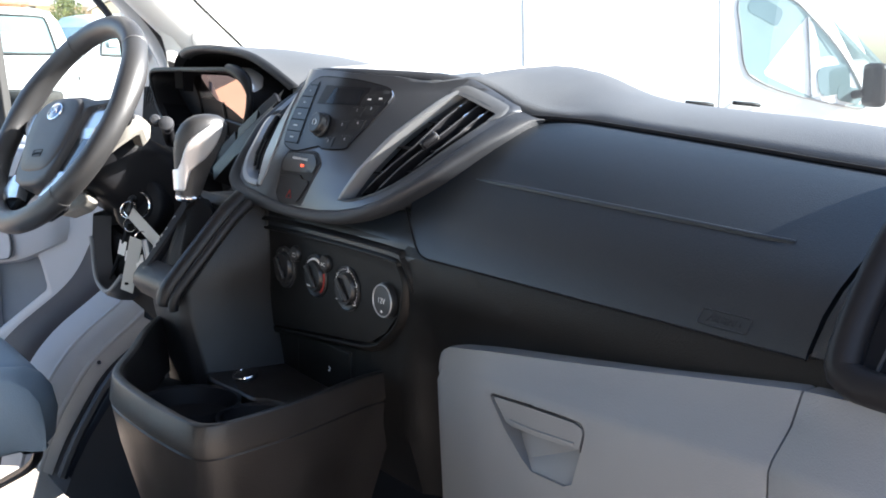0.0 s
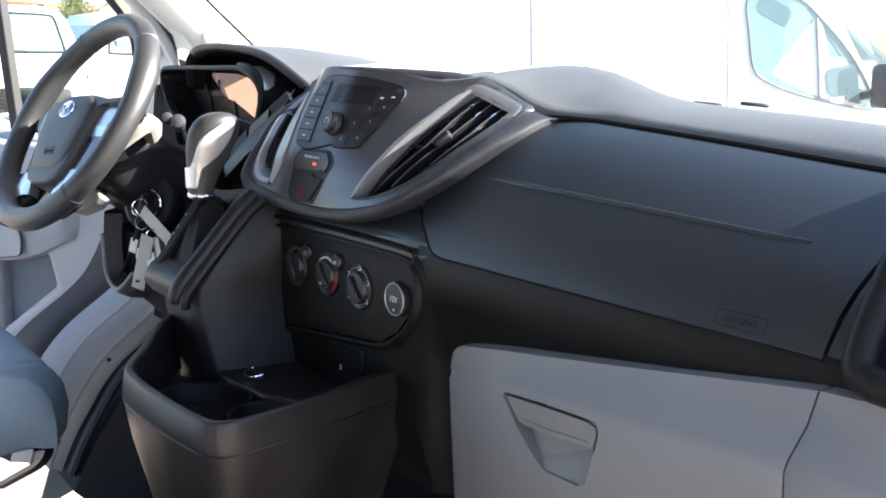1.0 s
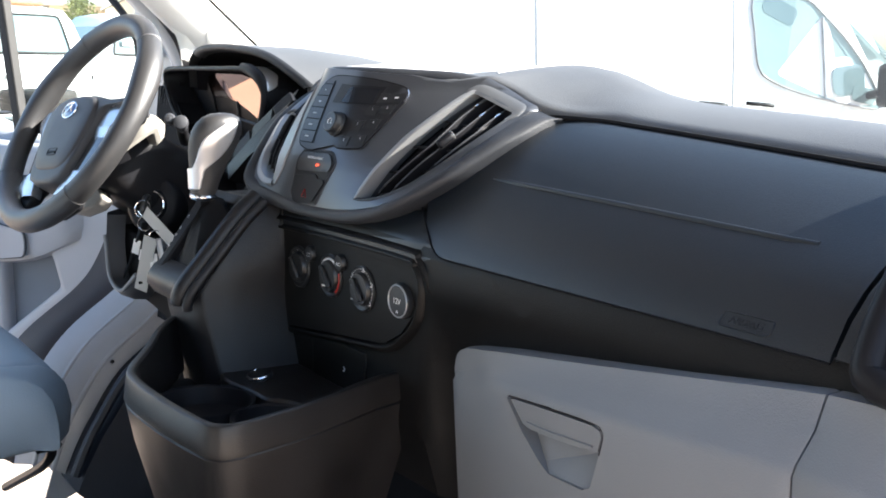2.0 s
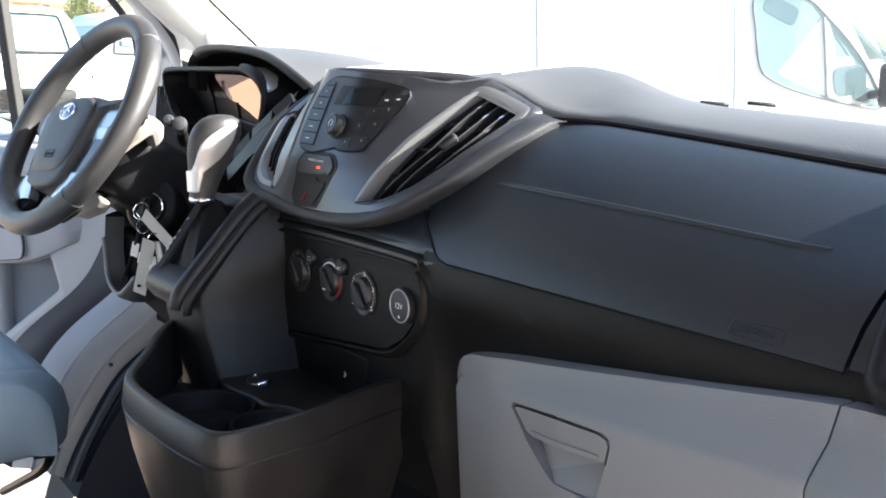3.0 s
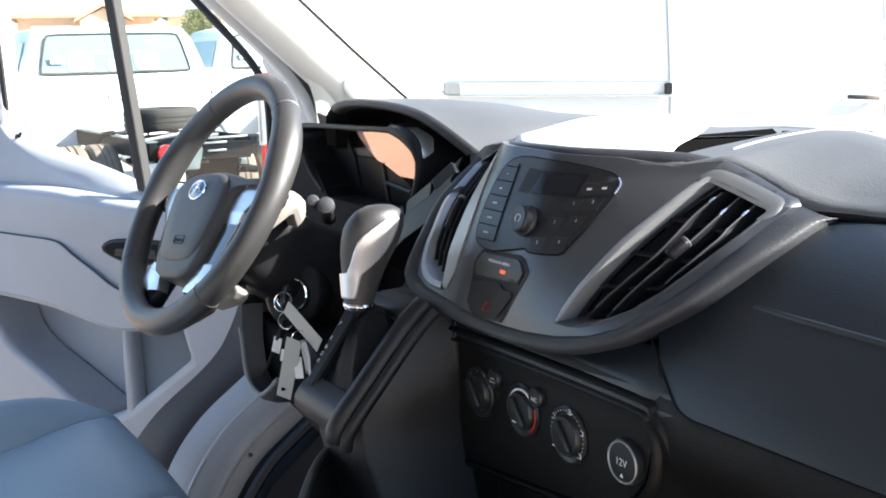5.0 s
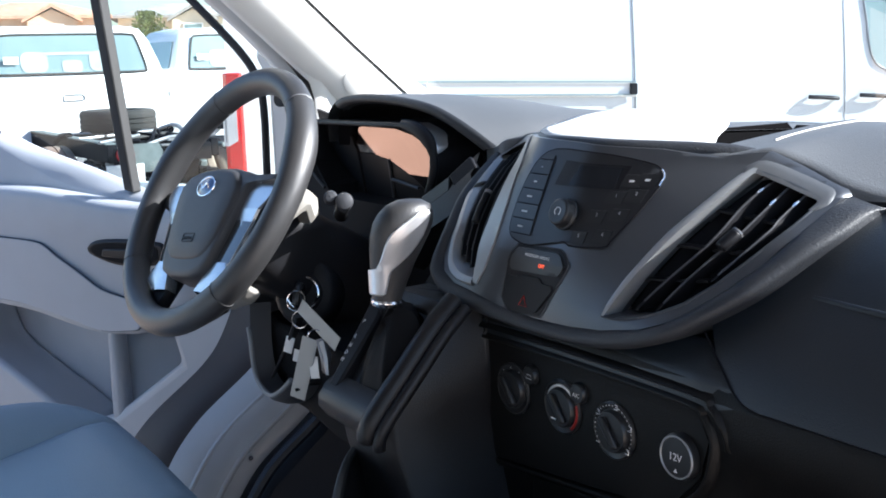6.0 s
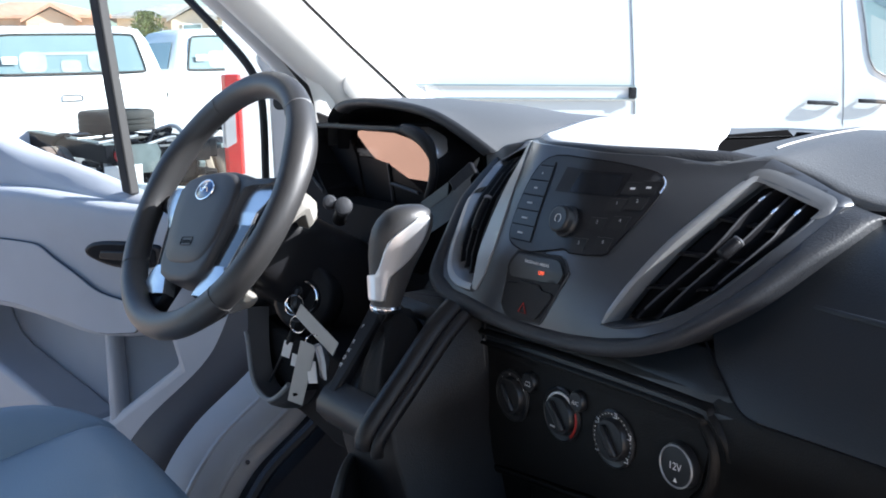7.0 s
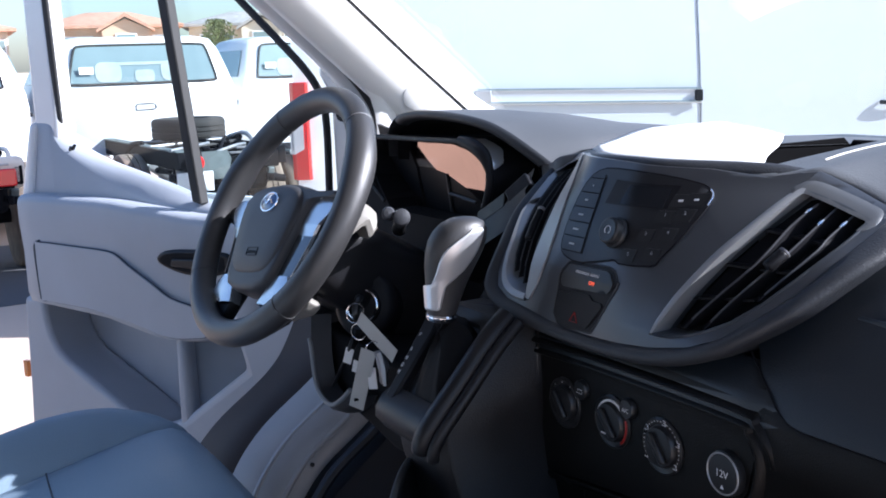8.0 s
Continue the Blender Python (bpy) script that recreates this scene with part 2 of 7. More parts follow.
def rounded(w, h, r, n=4):
    """A rounded rectangle's points about the origin."""
    out = []
    for cx, cy, a0 in ((w / 2 - r, h / 2 - r, 0), (-w / 2 + r, h / 2 - r, 90), (-w / 2 + r, -h / 2 + r, 180), (w / 2 - r, -h / 2 + r, 270)):
        out += [(cx + r * math.cos(radians(a0 + 90 * i / n)), cy + r * math.sin(radians(a0 + 90 * i / n))) for i in range(n + 1)]
    return out


def words(name, text, size, m, material, parent, depth=0.0004):
    cu = bpy.data.curves.new(name, "FONT")
    cu.body, cu.size, cu.extrude, cu.align_x, cu.align_y = text, size, depth, "CENTER", "CENTER"
    cu.materials.append(material)
    ob = new(name, cu)
    ob.parent = parent
    ob.matrix_basis = m
    return ob


def lerp(x, xs, ys):
    return float(np.interp(x, xs, ys))


def ease(t):
    t = min(max(t, 0.0), 1.0)
    return t * t * (3 - 2 * t)

# ---- own van: shell ----
def screen_y(x, z):
    """The windscreen's surface."""
    return 0.385 + 0.36 * (1 - (x / 0.86) ** 2) - (z - 1.43) * 1.16


shell = thing("van_cab_shell", "white van cab with light trim, its doors wide open", "van cab", kind="structure")
part("windscreen", loft([[(x, screen_y(x, z), z) for x in np.linspace(-0.80, 0.86, 25)] for z in np.linspace(1.40, 1.92, 9)], False), G_SCREEN, shell, "clear windscreen glass").visible_shadow = False


def pillar(side):
    secs = []
    for y, z in ((0.46, 1.40), (0.335, 1.475), (0.222, 1.571), (0.108, 1.673), (-0.02, 1.79), (-0.16, 1.90), (-0.3, 1.98)):
        secs.append([(side * -0.784, y + 0.007, z + 0.010), (side * -0.779, y - 0.008, z - 0.002), (side * -0.783, y - 0.032, z - 0.026), (side * -0.794, y - 0.054, z - 0.046),
                     (side * -0.816, y - 0.064, z - 0.056), (side * -0.848, y - 0.060, z - 0.054), (side * -0.862, y - 0.034, z - 0.03), (side * -0.90, y + 0.03, z + 0.03), (side * -0.85, y + 0.05, z + 0.03)])
    return loft(secs)


part("pillar_trim", pillar(1), M_TRIM, shell, "light grey plastic pillar trim", bevel=0.006)
part("pillar_trim", pillar(-1), M_TRIM, shell, "light grey plastic pillar trim", bevel=0.006)
part("screen_edge", tube([(-0.7785, y - 0.004, z + 0.001) for y, z in ((0.46, 1.40), (0.335, 1.475), (0.222, 1.571), (0.108, 1.673), (-0.02, 1.79))], 0.0022, 6), M_RUBBER, shell, "dark edge of the windscreen")
# round cap on the driver-side pillar
_m = Matrix.Translation((-0.7835, 0.224, 1.513)) @ Vector((0.97, -0.17, -0.17)).to_track_quat("Z", "Y").to_matrix().to_4x4()
part("fastener_cap", turned([(0.0, 0.0012), (0.0225, 0.0012), (0.0240, 0.0002), (0.0240, -0.012)], _m), M_TRIM, shell)
part("door_seal", tube(smooth_path([(-0.858, 0.206, 1.40), (-0.858, 0.192, 1.455), (-0.856, 0.171, 1.51), (-0.855, 0.116, 1.578), (-0.855, 0.016, 1.682), (-0.86, -0.104, 1.79), (-0.87, -0.284, 1.9)]), 0.009, 10), M_RUBBER, shell, "black rubber door seal")
# added tube whose colour paints the pillar trim's shaded side
part("seal_flange", tube(smooth_path([(-0.846, 0.214, 1.40), (-0.845, 0.202, 1.46), (-0.842, 0.184, 1.516), (-0.840, 0.130, 1.590), (-0.840, 0.030, 1.694), (-0.845, -0.090, 1.802), (-0.855, -0.27, 1.912)]), 0.0125, 10), M_PILLARSHADE, shell, "grey brown band painted for the shaded side of the pillar trim")
part("pillar_foot", loft([[(-0.815, a, z), (-0.806, (a + b) / 2, z), (-0.812, b, z), (-0.84, b, z)] for a, b, z in ((0.122, 0.150, 1.56), (0.139, 0.166, 1.54), (0.153, 0.189, 1.51), (0.160, 0.197, 1.485), (0.162, 0.201, 1.458), (0.162, 0.203, 1.42))], False), M_TRIM, shell, angle=60)
part("pillar_skin", tube(smooth_path([(-0.90, 0.24, 1.36), (-0.90, 0.215, 1.45), (-0.90, 0.18, 1.52), (-0.90, 0.11, 1.60), (-0.90, 0.0, 1.70), (-0.91, -0.12, 1.81), (-0.92, -0.3, 1.92)]), 0.030, 12), M_WHITE, shell, "white painted pillar edge")
part("headliner", loft([[(x, screen_y(x, 1.92) + dy, 1.92 + dz) for x in np.linspace(-0.84, 0.84, 15)] for dy, dz in ((0.012, 0.02), (0.0, 0.0), (-0.10, 0.02), (-0.25, 0.05))] + [[(x, -1.6, 1.98) for x in np.linspace(-0.84, 0.84, 15)]], False), M_HEAD, shell)
part("roof_skin", loft([[(x, screen_y(x, 1.92) + 0.02 + dy, 1.93 + dz) for x in np.linspace(-0.92, 0.92, 15)] for dy, dz in ((0.0, 0.0), (-0.12, 0.05), (-0.35, 0.10))] + [[(x, -1.65, 2.06) for x in np.linspace(-0.92, 0.92, 15)]], False), M_WHITE, shell)
part("bulkhead", box((0, -1.62, 1.32), (1.86, 0.04, 1.4)), M_HEAD, shell)
# load body out of view, added to keep sky light off the open door
part("cargo_body", loft([[(x * k, y, z) for x, z in ((-0.97, 0.45), (-1.0, 1.1), (-0.96, 1.9), (-0.85, 2.38), (-0.70, 2.45), (0.70, 2.45), (0.85, 2.38), (0.96, 1.9), (1.0, 1.1), (0.97, 0.45))] for y, k in ((-1.66, 0.97), (-1.70, 1.0), (-4.6, 1.0), (-4.66, 0.96))]), M_WHITE, shell, "unseen white load body added behind the cab to shade the door", angle=50)
for sx in (-1, 1):
    part("rear_post", box((sx * 0.93, -1.35, 1.3), (0.10, 0.5, 1.5)), M_TRIM, shell, bevel=0.02)
part("bonnet", loft([[(x, y, 1.36 - 0.10 * ((y - 0.75) / 0.75) - 0.05 * (x / 0.85) ** 2) for x in np.linspace(-0.84, 0.84, 9)] for y in (0.72, 1.0, 1.25, 1.5)] + [[(x, 1.55, 0.7) for x in np.linspace(-0.84, 0.84, 9)]], False), M_WHITE, shell, "white bonnet")
part("front_wing", box((-0.93, 0.85, 0.9), (0.06, 1.1, 0.7)), M_WHITE, shell, bevel=0.02)
part("front_wing", box((0.93, 0.85, 0.9), (0.06, 1.1, 0.7)), M_WHITE, shell, bevel=0.02)

# floor, step and kick panel
floor_ob = part("cab_floor", box((0.0, -0.6, 0.60), (1.62, 2.0, 0.05)), M_FLOOR, None, "", bevel=0.01)
tagged(floor_ob, "dark ribbed rubber floor of the van cab", "floor", kind="structure")
part("rib", box((-0.62, -0.2, 0.632), (0.03, 0.7, 0.014)), M_FLOOR, floor_ob, bevel=0.004)
part("rib", box((-0.52, -0.2, 0.632), (0.03, 0.7, 0.014)), M_FLOOR, floor_ob, bevel=0.004)
firewall = part("firewall", box((0, 0.42, 0.95), (1.75, 0.06, 0.75)), M_DEEP, None)
tagged(firewall, "dark bulkhead behind the dashboard", "bulkhead", kind="structure")

sill = thing("door_sill", "light grey painted sill curving up to the door pillar", "door sill", kind="structure")


def band(a, b, lift, n=5):
    """Skins between two rails with a bulge."""
    pa, pb = smooth_path(a, 6), smooth_path(b, 6)
    secs = []
    for i in range(n + 1):
        t = i / n
        secs.append([p.lerp(q, t) + Vector((lift * math.sin(math.pi * t), 0, lift * 0.6 * math.sin(math.pi * t))) for p, q in zip(pa, pb)])
    return loft(secs, False)


_ra = [(-0.88, 0.15, 1.22), (-0.88, 0.10, 1.10), (-0.88, 0.052, 1.035), (-0.88, -0.055, 0.955), (-0.88, -0.115, 0.88), (-0.88, -0.148, 0.79), (-0.88, -0.168, 0.705)]
_rb = [(-0.76, 0.25, 1.22), (-0.76, 0.20, 1.08), (-0.78, 0.105, 0.965), (-0.79, 0.01, 0.885), (-0.79, -0.05, 0.80), (-0.79, -0.078, 0.75), (-0.79, -0.10, 0.70)]
part("sill_panel", band(_ra, _rb, 0.022, 9), M_SILLGREY, sill)
part("sill_edge", tube(smooth_path([(x + 0.03, y + 0.01, z + 0.004) for x, y, z in _rb], 6), 0.010, 8), M_FLOOR, sill, "dark floor edging")
part("seal_lip", band([(x - 0.15, y - 0.04, z - 0.03) for x, y, z in _ra], _ra, 0.028, 8), M_BROWN, sill, "dark brown rubber seal")
for _t in (0.38, 0.74):
    part("sill_crease", tube([p.lerp(q, _t) + Vector((0.0162 * math.sin(math.pi * _t), 0, 0.0097 * math.sin(math.pi * _t))) for p, q in zip(smooth_path(_ra, 6), smooth_path(_rb, 6))][8:], 0.0065, 10), M_SILLGREY, sill)
part("step_bracket", slab([(-0.81, -0.107, 0.730), (-0.81, -0.060, 0.655), (-0.81, -0.140, 0.625)], (-0.006, 0, 0)), M_SILLGREY, sill)
part("screw_head", rod((-0.80, 0.0, 0.897), (-0.785, -0.004, 0.905), 0.006, 0.004, 10), M_CHROME, sill)
part("footwell_wall", loft([[Vector((x - 0.01, y - 0.004, z - 0.002)) for x, y, z in _rb], [Vector((x + 0.035, y + 0.012, z - 0.03)) for x, y, z in _rb], [Vector((x + 0.05, max(y, -0.25) + 0.10, 0.58)) for x, y, z in _rb]], False), M_FLOOR, sill)
part("toe_board", slab([(-0.80, 0.36, 0.58), (-0.20, 0.36, 0.58), (-0.20, 0.38, 1.20), (-0.80, 0.38, 1.20)], (0, 0.02, 0)), M_DEEP, sill)

# ---- dashboard ----
XC = -0.023


def pod_y(x, z):
    """The centre stack's face: upright in the middle, its upper wings swept forward."""
    c = lerp(z, [1.26, 1.30, 1.35, 1.40, 1.45, 1.50], [-0.012, -0.006, 0.005, 0.025, 0.048, 0.072])
    a = lerp(z, [1.28, 1.315, 1.39, 1.425, 1.445, 1.47], [0.0, 0.04, 0.36, 0.60, 0.76, 0.85])
    u = max(0.0, x + 0.004, -0.075 - x)
    return c + a * (math.sqrt(u * u + 0.0009) - 0.03)


def at_pod(x, z, off=0.0):
    return Vector((x, pod_y(x, z) - off, z))


def pod_pose(x, z, off=0.0):
    e = 0.004
    du = (at_pod(x + e, z) - at_pod(x - e, z)).normalized()
    dv = (at_pod(x, z + e) - at_pod(x, z - e)).normalized()
    n = du.cross(dv).normalized()
    dv = n.cross(du)
    return Matrix.Translation(at_pod(x, z)) @ Matrix((du, dv, n)).transposed().to_4x4() @ Matrix.Translation((0, 0, off))


dash = thing("dashboard", "dark grey moulded van dashboard with centre stack and glovebox", "dashboard")

# top of the passenger side, with the hump beside the centre stack
def tip(x):
    """How far the upper front edge lies above or below its mean height."""
    return lerp(x, [0.10, 0.25, 0.30, 0.40, 0.50, 0.60, 0.70, 0.86], [0.0095, 0.0090, 0.0070, 0.0010, -0.0055, -0.0125, -0.0190, -0.0300])


def top_z(x, y):
    """Height of the passenger side's top: a hump beside the stack, falling away to a low gentle shelf."""
    front = 1.4095 + tip(x)
    xs = x + (0.9 * (y - 0.30) if y > 0.30 else 0.3 * (y - 0.30))
    crest = lerp(xs, [-0.02, 0.0, 0.035, 0.075, 0.11, 0.155, 0.20, 0.235, 0.265, 0.30, 0.34, 0.45, 0.55, 0.70, 0.85], [1.430, 1.440, 1.457, 1.4725, 1.4750, 1.4735, 1.467, 1.4575, 1.447, 1.439, 1.434, 1.429, 1.4245, 1.415, 1.402])
    rise = lerp(y, [0.12, 0.19, 0.196, 0.21, 0.24, 0.27, 0.30], [0.0, 0.08, 0.18, 0.42, 0.76, 0.94, 1.0])
    drop = lerp(y, [0.30, 0.34, 0.40, 0.50, 0.60, 0.78], [0.0, 0.001, 0.006, 0.018, 0.032, 0.055])
    return front + (max(crest, front) - front) * rise - drop


def cover_edge(x):
    return lerp(x, [0.095, 0.102, 0.125, 0.137, 0.166, 0.201, 0.235, 0.27, 0.36], [1.453, 1.452, 1.456, 1.457, 1.444, 1.430, 1.4215, 1.4195, 1.4195])


def cover_front(x):
    k = ease((0.31 - x) / 0.12)
    return 0.19 * (1 - k) + k * (pod_y(min(x, 0.24), cover_edge(x)) + 0.003)


def cover_z(x, y):
    ze, front = cover_edge(x), cover_front(x)
    k = ease((0.34 - x) / 0.15)
    far = top_z(x, max(y, 0.15))
    if y >= 0.30 or k == 0.0:
        return far
    u = max(0.0, (y - front) / (0.30 - front))
    near = ze + 0.002 + (top_z(x, 0.30) - ze - 0.002) * (0.55 * u + 0.45 * math.sin(0.5 * math.pi * u))
    return far * (1 - k) + k * near


def dash_top():
    secs = []
    for x in np.concatenate([np.linspace(0.080, 0.40, 36), np.linspace(0.42, 0.62, 9), np.linspace(0.66, 0.85, 6)]):
        front = cover_front(x)
        ys = [front, front + 0.004, front + 0.014, front + 0.028, front + 0.045, front + 0.065, front + 0.085, max(0.27, front + 0.095), 0.30, 0.34, 0.37, 0.40, 0.48, 0.56, 0.64, 0.72, 0.78]
        row = []
        for i, y in enumerate(ys):
            row.append((x, y, cover_z(x, y) - (0.004 if i == 0 else 0)))
        secs.append(row + [(x, 0.78, 1.34), (x, front + 0.01, 1.34)])
    return loft(secs)


part("top_cover", dash_top(), M_DASHTOP, dash, "grained dark plastic dash top", bevel=0.004, angle=50)
# seam along the hump, its bright highlight painted in near-white
part("top_seam", tube([(p.x, p.y, cover_z(p.x, p.y) + 0.0006) for p in smooth_path([(0.118, 0.158, 0), (0.113, 0.18, 0), (0.110, 0.21, 0), (0.111, 0.25, 0), (0.117, 0.30, 0), (0.130, 0.35, 0), (0.152, 0.41, 0)], 6)][6:], 0.0008, 6), M_TRIM, dash, "thin seam with its highlight painted pale")


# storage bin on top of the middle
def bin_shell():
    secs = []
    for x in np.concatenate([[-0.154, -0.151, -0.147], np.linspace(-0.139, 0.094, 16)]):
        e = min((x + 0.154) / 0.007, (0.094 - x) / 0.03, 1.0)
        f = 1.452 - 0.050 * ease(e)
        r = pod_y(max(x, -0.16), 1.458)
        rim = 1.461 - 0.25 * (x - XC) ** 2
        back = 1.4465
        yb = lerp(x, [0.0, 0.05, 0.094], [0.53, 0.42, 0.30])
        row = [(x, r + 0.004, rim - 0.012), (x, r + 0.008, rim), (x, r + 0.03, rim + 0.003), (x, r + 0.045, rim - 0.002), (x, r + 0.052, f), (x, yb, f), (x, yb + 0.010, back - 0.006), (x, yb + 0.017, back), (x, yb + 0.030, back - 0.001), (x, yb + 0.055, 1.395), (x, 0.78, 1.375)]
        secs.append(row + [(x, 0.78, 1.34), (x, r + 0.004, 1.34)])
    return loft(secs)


part("storage_bin", bin_shell(), M_BINSHADE, dash, "open storage bin in dash top, its shade painted near black", bevel=0.003, angle=45)


def stack_lip():
    secs = []
    for x in np.linspace(-0.165, 0.140, 27):
        y, z = pod_y(max(x, -0.16), 1.458), 1.4615 - 0.25 * (x - XC) ** 2 - 0.006 * ease((x - 0.095) / 0.045)
        secs.append([(x, y + 0.001, z - 0.010), (x, y + 0.003, z - 0.002), (x, y + 0.008, z + 0.004), (x, y + 0.014, z + 0.006), (x, y + 0.022, z + 0.0045), (x, y + 0.027, z - 0.003), (x, y + 0.027, z - 0.014)])
    return loft(secs, False)


part("stack_lip", stack_lip(), M_DASHSHADE, dash, "rounded lip along the stack top", angle=60)

# airbag panel above the glovebox
def panel_profile(x):
    d = 0.0
    return [(0.0035, 1.2728), (0.0010, 1.2742), (0.0034, 1.2800), (0.018, 1.3000), (0.036, 1.3195), (0.054, 1.3360), (0.072, 1.3505), (0.090, 1.3635), (0.108, 1.3755), (0.126, 1.3855), (0.144, 1.3940), (0.160, 1.3998), (0.174, 1.4038), (0.183, 1.4050), (0.1875, 1.4030), (0.188, 1.394), (0.17, 1.33), (0.03, 1.27)]


def airbag_panel():
    secs = []
    for u in np.concatenate([[0, 0.003, 0.008, 0.016], np.linspace(0.03, 0.985, 30), [0.995, 1]]):
        row = []
        for i, (y, z) in enumerate(panel_profile(0)):
            left = lerp(z, [1.270, 1.2735, 1.279, 1.290, 1.301, 1.312, 1.33], [0.262, 0.245, 0.226, 0.207, 0.190, 0.174, 0.165]) if i < 15 else 0.20
            x = left + (0.706 - left) * u
            fall = tip(x) * ease((z - 1.30) / 0.10) - 0.003 * ease((1.30 - z) / 0.02)
            row.append((x, y, z + fall))
        secs.append(row)
    return loft(secs)


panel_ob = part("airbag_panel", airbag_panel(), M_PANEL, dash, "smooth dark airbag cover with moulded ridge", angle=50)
part("ridge", tube([(x, 0.0685 + 0.0022 * (1 - ease((x - 0.245) / 0.05) * ease((0.645 - x) / 0.03)), 1.3468 + 0.455 * tip(x)) for x in np.linspace(0.245, 0.645, 34)], 0.0030, 10), M_PANEL, panel_ob)
part("shadow_gap", tube([(x, min(cover_front(x) - 0.0015, 0.1865), 1.4065 + tip(x)) for x in np.linspace(0.222, 0.84, 40)], 0.0032, 6), M_DEEP, panel_ob)
part("panel_seam", tube(smooth_path([(0.168, 0.030, 1.3135), (0.190, 0.0185, 1.301), (0.207, 0.0105, 1.290), (0.226, 0.003, 1.277), (0.245, 0.0012, 1.2708), (0.30, 0.0014, 1.2698), (0.706, 0.0014, 1.2698)], 5), 0.0009, 6), M_DEEP, panel_ob)
_face = Matrix.Translation((0.629, 0.0066, 1.2822)) @ pose(0, 0, 0, 55, 0, 0)
words("embossed_word", "AIRBAG", 0.0092, _face, M_PANEL, panel_ob, 0.0005)
part("embossed_frame", tube([_face @ Vector((x, y, 0.0002)) for x, y in rounded(0.048, 0.0130, 0.003)], 0.0007, 6, True), M_PANEL, panel_ob)

# fascia under the panel, carrying climate controls
def fascia_y(x, z):
    y = lerp(z, [0.9, 1.0, 1.10, 1.15, 1.19, 1.235, 1.262, 1.272, 1.2795, 1.300, 1.3195], [0.10, 0.07, 0.040, 0.030, 0.016, 0.0, 0.0005, 0.002, 0.0045, 0.0195, 0.0375])
    if x < 0.24:
        k = ease((0.24 - x) / 0.04)
        y = y * (1 - k) + k * lerp(z, [0.9, 1.06, 1.14, 1.265, 1.28, 1.3195], [0.06, 0.012, 0.010, 0.003, 0.005, 0.0375])
    return y + (0.003 * ease((z - 1.2690) / 0.002) if x > 0.19 else 0.0)


part("fascia", patch([(-0.13, 0.98), (0.86, 0.98), (0.86, 1.274), (0.31, 1.274), (0.262, 1.287), (0.215, 1.309), (-0.25, 1.309), (-0.25, 1.24), (-0.13, 1.24)], fascia_y, 0, 0.03, 0.015), M_FASCIA, dash, "dark lower fascia")

part("fascia_upper", patch([(-0.115, 1.256), (0.10, 1.2585), (0.172, 1.2585), (0.196, 1.2575), (0.222, 1.2660), (0.243, 1.2735), (0.224, 1.2800), (0.205, 1.2900), (0.188, 1.301), (0.174, 1.3090), (-0.20, 1.309), (-0.17, 1.29)], fascia_y, 0.0006, 0.01, 0.015), M_PANEL, dash, angle=60)

# centre stack
V_IN = [(0.074, 1.3155), (0.081, 1.330), (0.092, 1.353), (0.1035, 1.377), (0.119, 1.407), (0.1335, 1.4365), (0.1375, 1.4405), (0.160, 1.4335), (0.188, 1.4245), (0.2005, 1.4200), (0.2000, 1.4125), (0.1970, 1.400), (0.1860, 1.378), (0.1710, 1.3555), (0.1530, 1.339), (0.134, 1.329), (0.118, 1.3225), (0.103, 1.318), (0.088, 1.3155)]
mid = [(XC, 1.295), (0.03, 1.297), (0.075, 1.302), (0.0725, 1.316), (0.082, 1.342), (0.094, 1.369), (0.112, 1.405), (0.131, 1.446), (0.137, 1.457), (0.125, 1.456), (0.102, 1.452), (0.06, 1.459), (XC, 1.463),
       (-0.085, 1.4645), (-0.140, 1.463), (-0.166, 1.457), (-0.149, 1.434), (-0.142, 1.415), (-0.139, 1.395), (-0.136, 1.357), (-0.129, 1.314), (-0.12, 1.302), (-0.076, 1.297)]
part("stack_face", patch(mid, pod_y, 0, 0.012), M_POD, dash, "satin dark grey centre stack face", angle=55)
right_rim = [(0.075, 1.302), (0.119, 1.311), (0.148, 1.3225), (0.166, 1.336), (0.182, 1.351), (0.198, 1.371), (0.2075, 1.392), (0.2115, 1.408), (0.2135, 1.4225), (0.209, 1.4275), (0.190, 1.4345), (0.166, 1.444), (0.137, 1.457), (0.131, 1.446), (0.160, 1.437), (0.195, 1.4245), (0.2015, 1.4200), (0.198, 1.400), (0.187, 1.378), (0.172, 1.3555), (0.154, 1.339), (0.135, 1.329), (0.110, 1.3185), (0.0725, 1.3135)]


V_LEFT = [(-0.129, 1.316), (-0.133, 1.337), (-0.136, 1.357), (-0.139, 1.395), (-0.149, 1.434), (-0.163, 1.451), (-0.172, 1.4525), (-0.205, 1.4485), (-0.25, 1.439), (-0.270, 1.427), (-0.262, 1.419), (-0.243, 1.403), (-0.224, 1.383), (-0.206, 1.364), (-0.197, 1.350), (-0.189, 1.336), (-0.178, 1.325), (-0.160, 1.318), (-0.145, 1.316)]
left_out = [(-0.12, 1.302), (-0.165, 1.306), (-0.190, 1.315), (-0.204, 1.329), (-0.211, 1.349), (-0.220, 1.364), (-0.257, 1.406), (-0.292, 1.431)]
left_rim = left_out + [(-0.276, 1.441), (-0.25, 1.450), (-0.205, 1.457), (-0.166, 1.458)] + V_LEFT[5:] + [(-0.129, 1.316)]
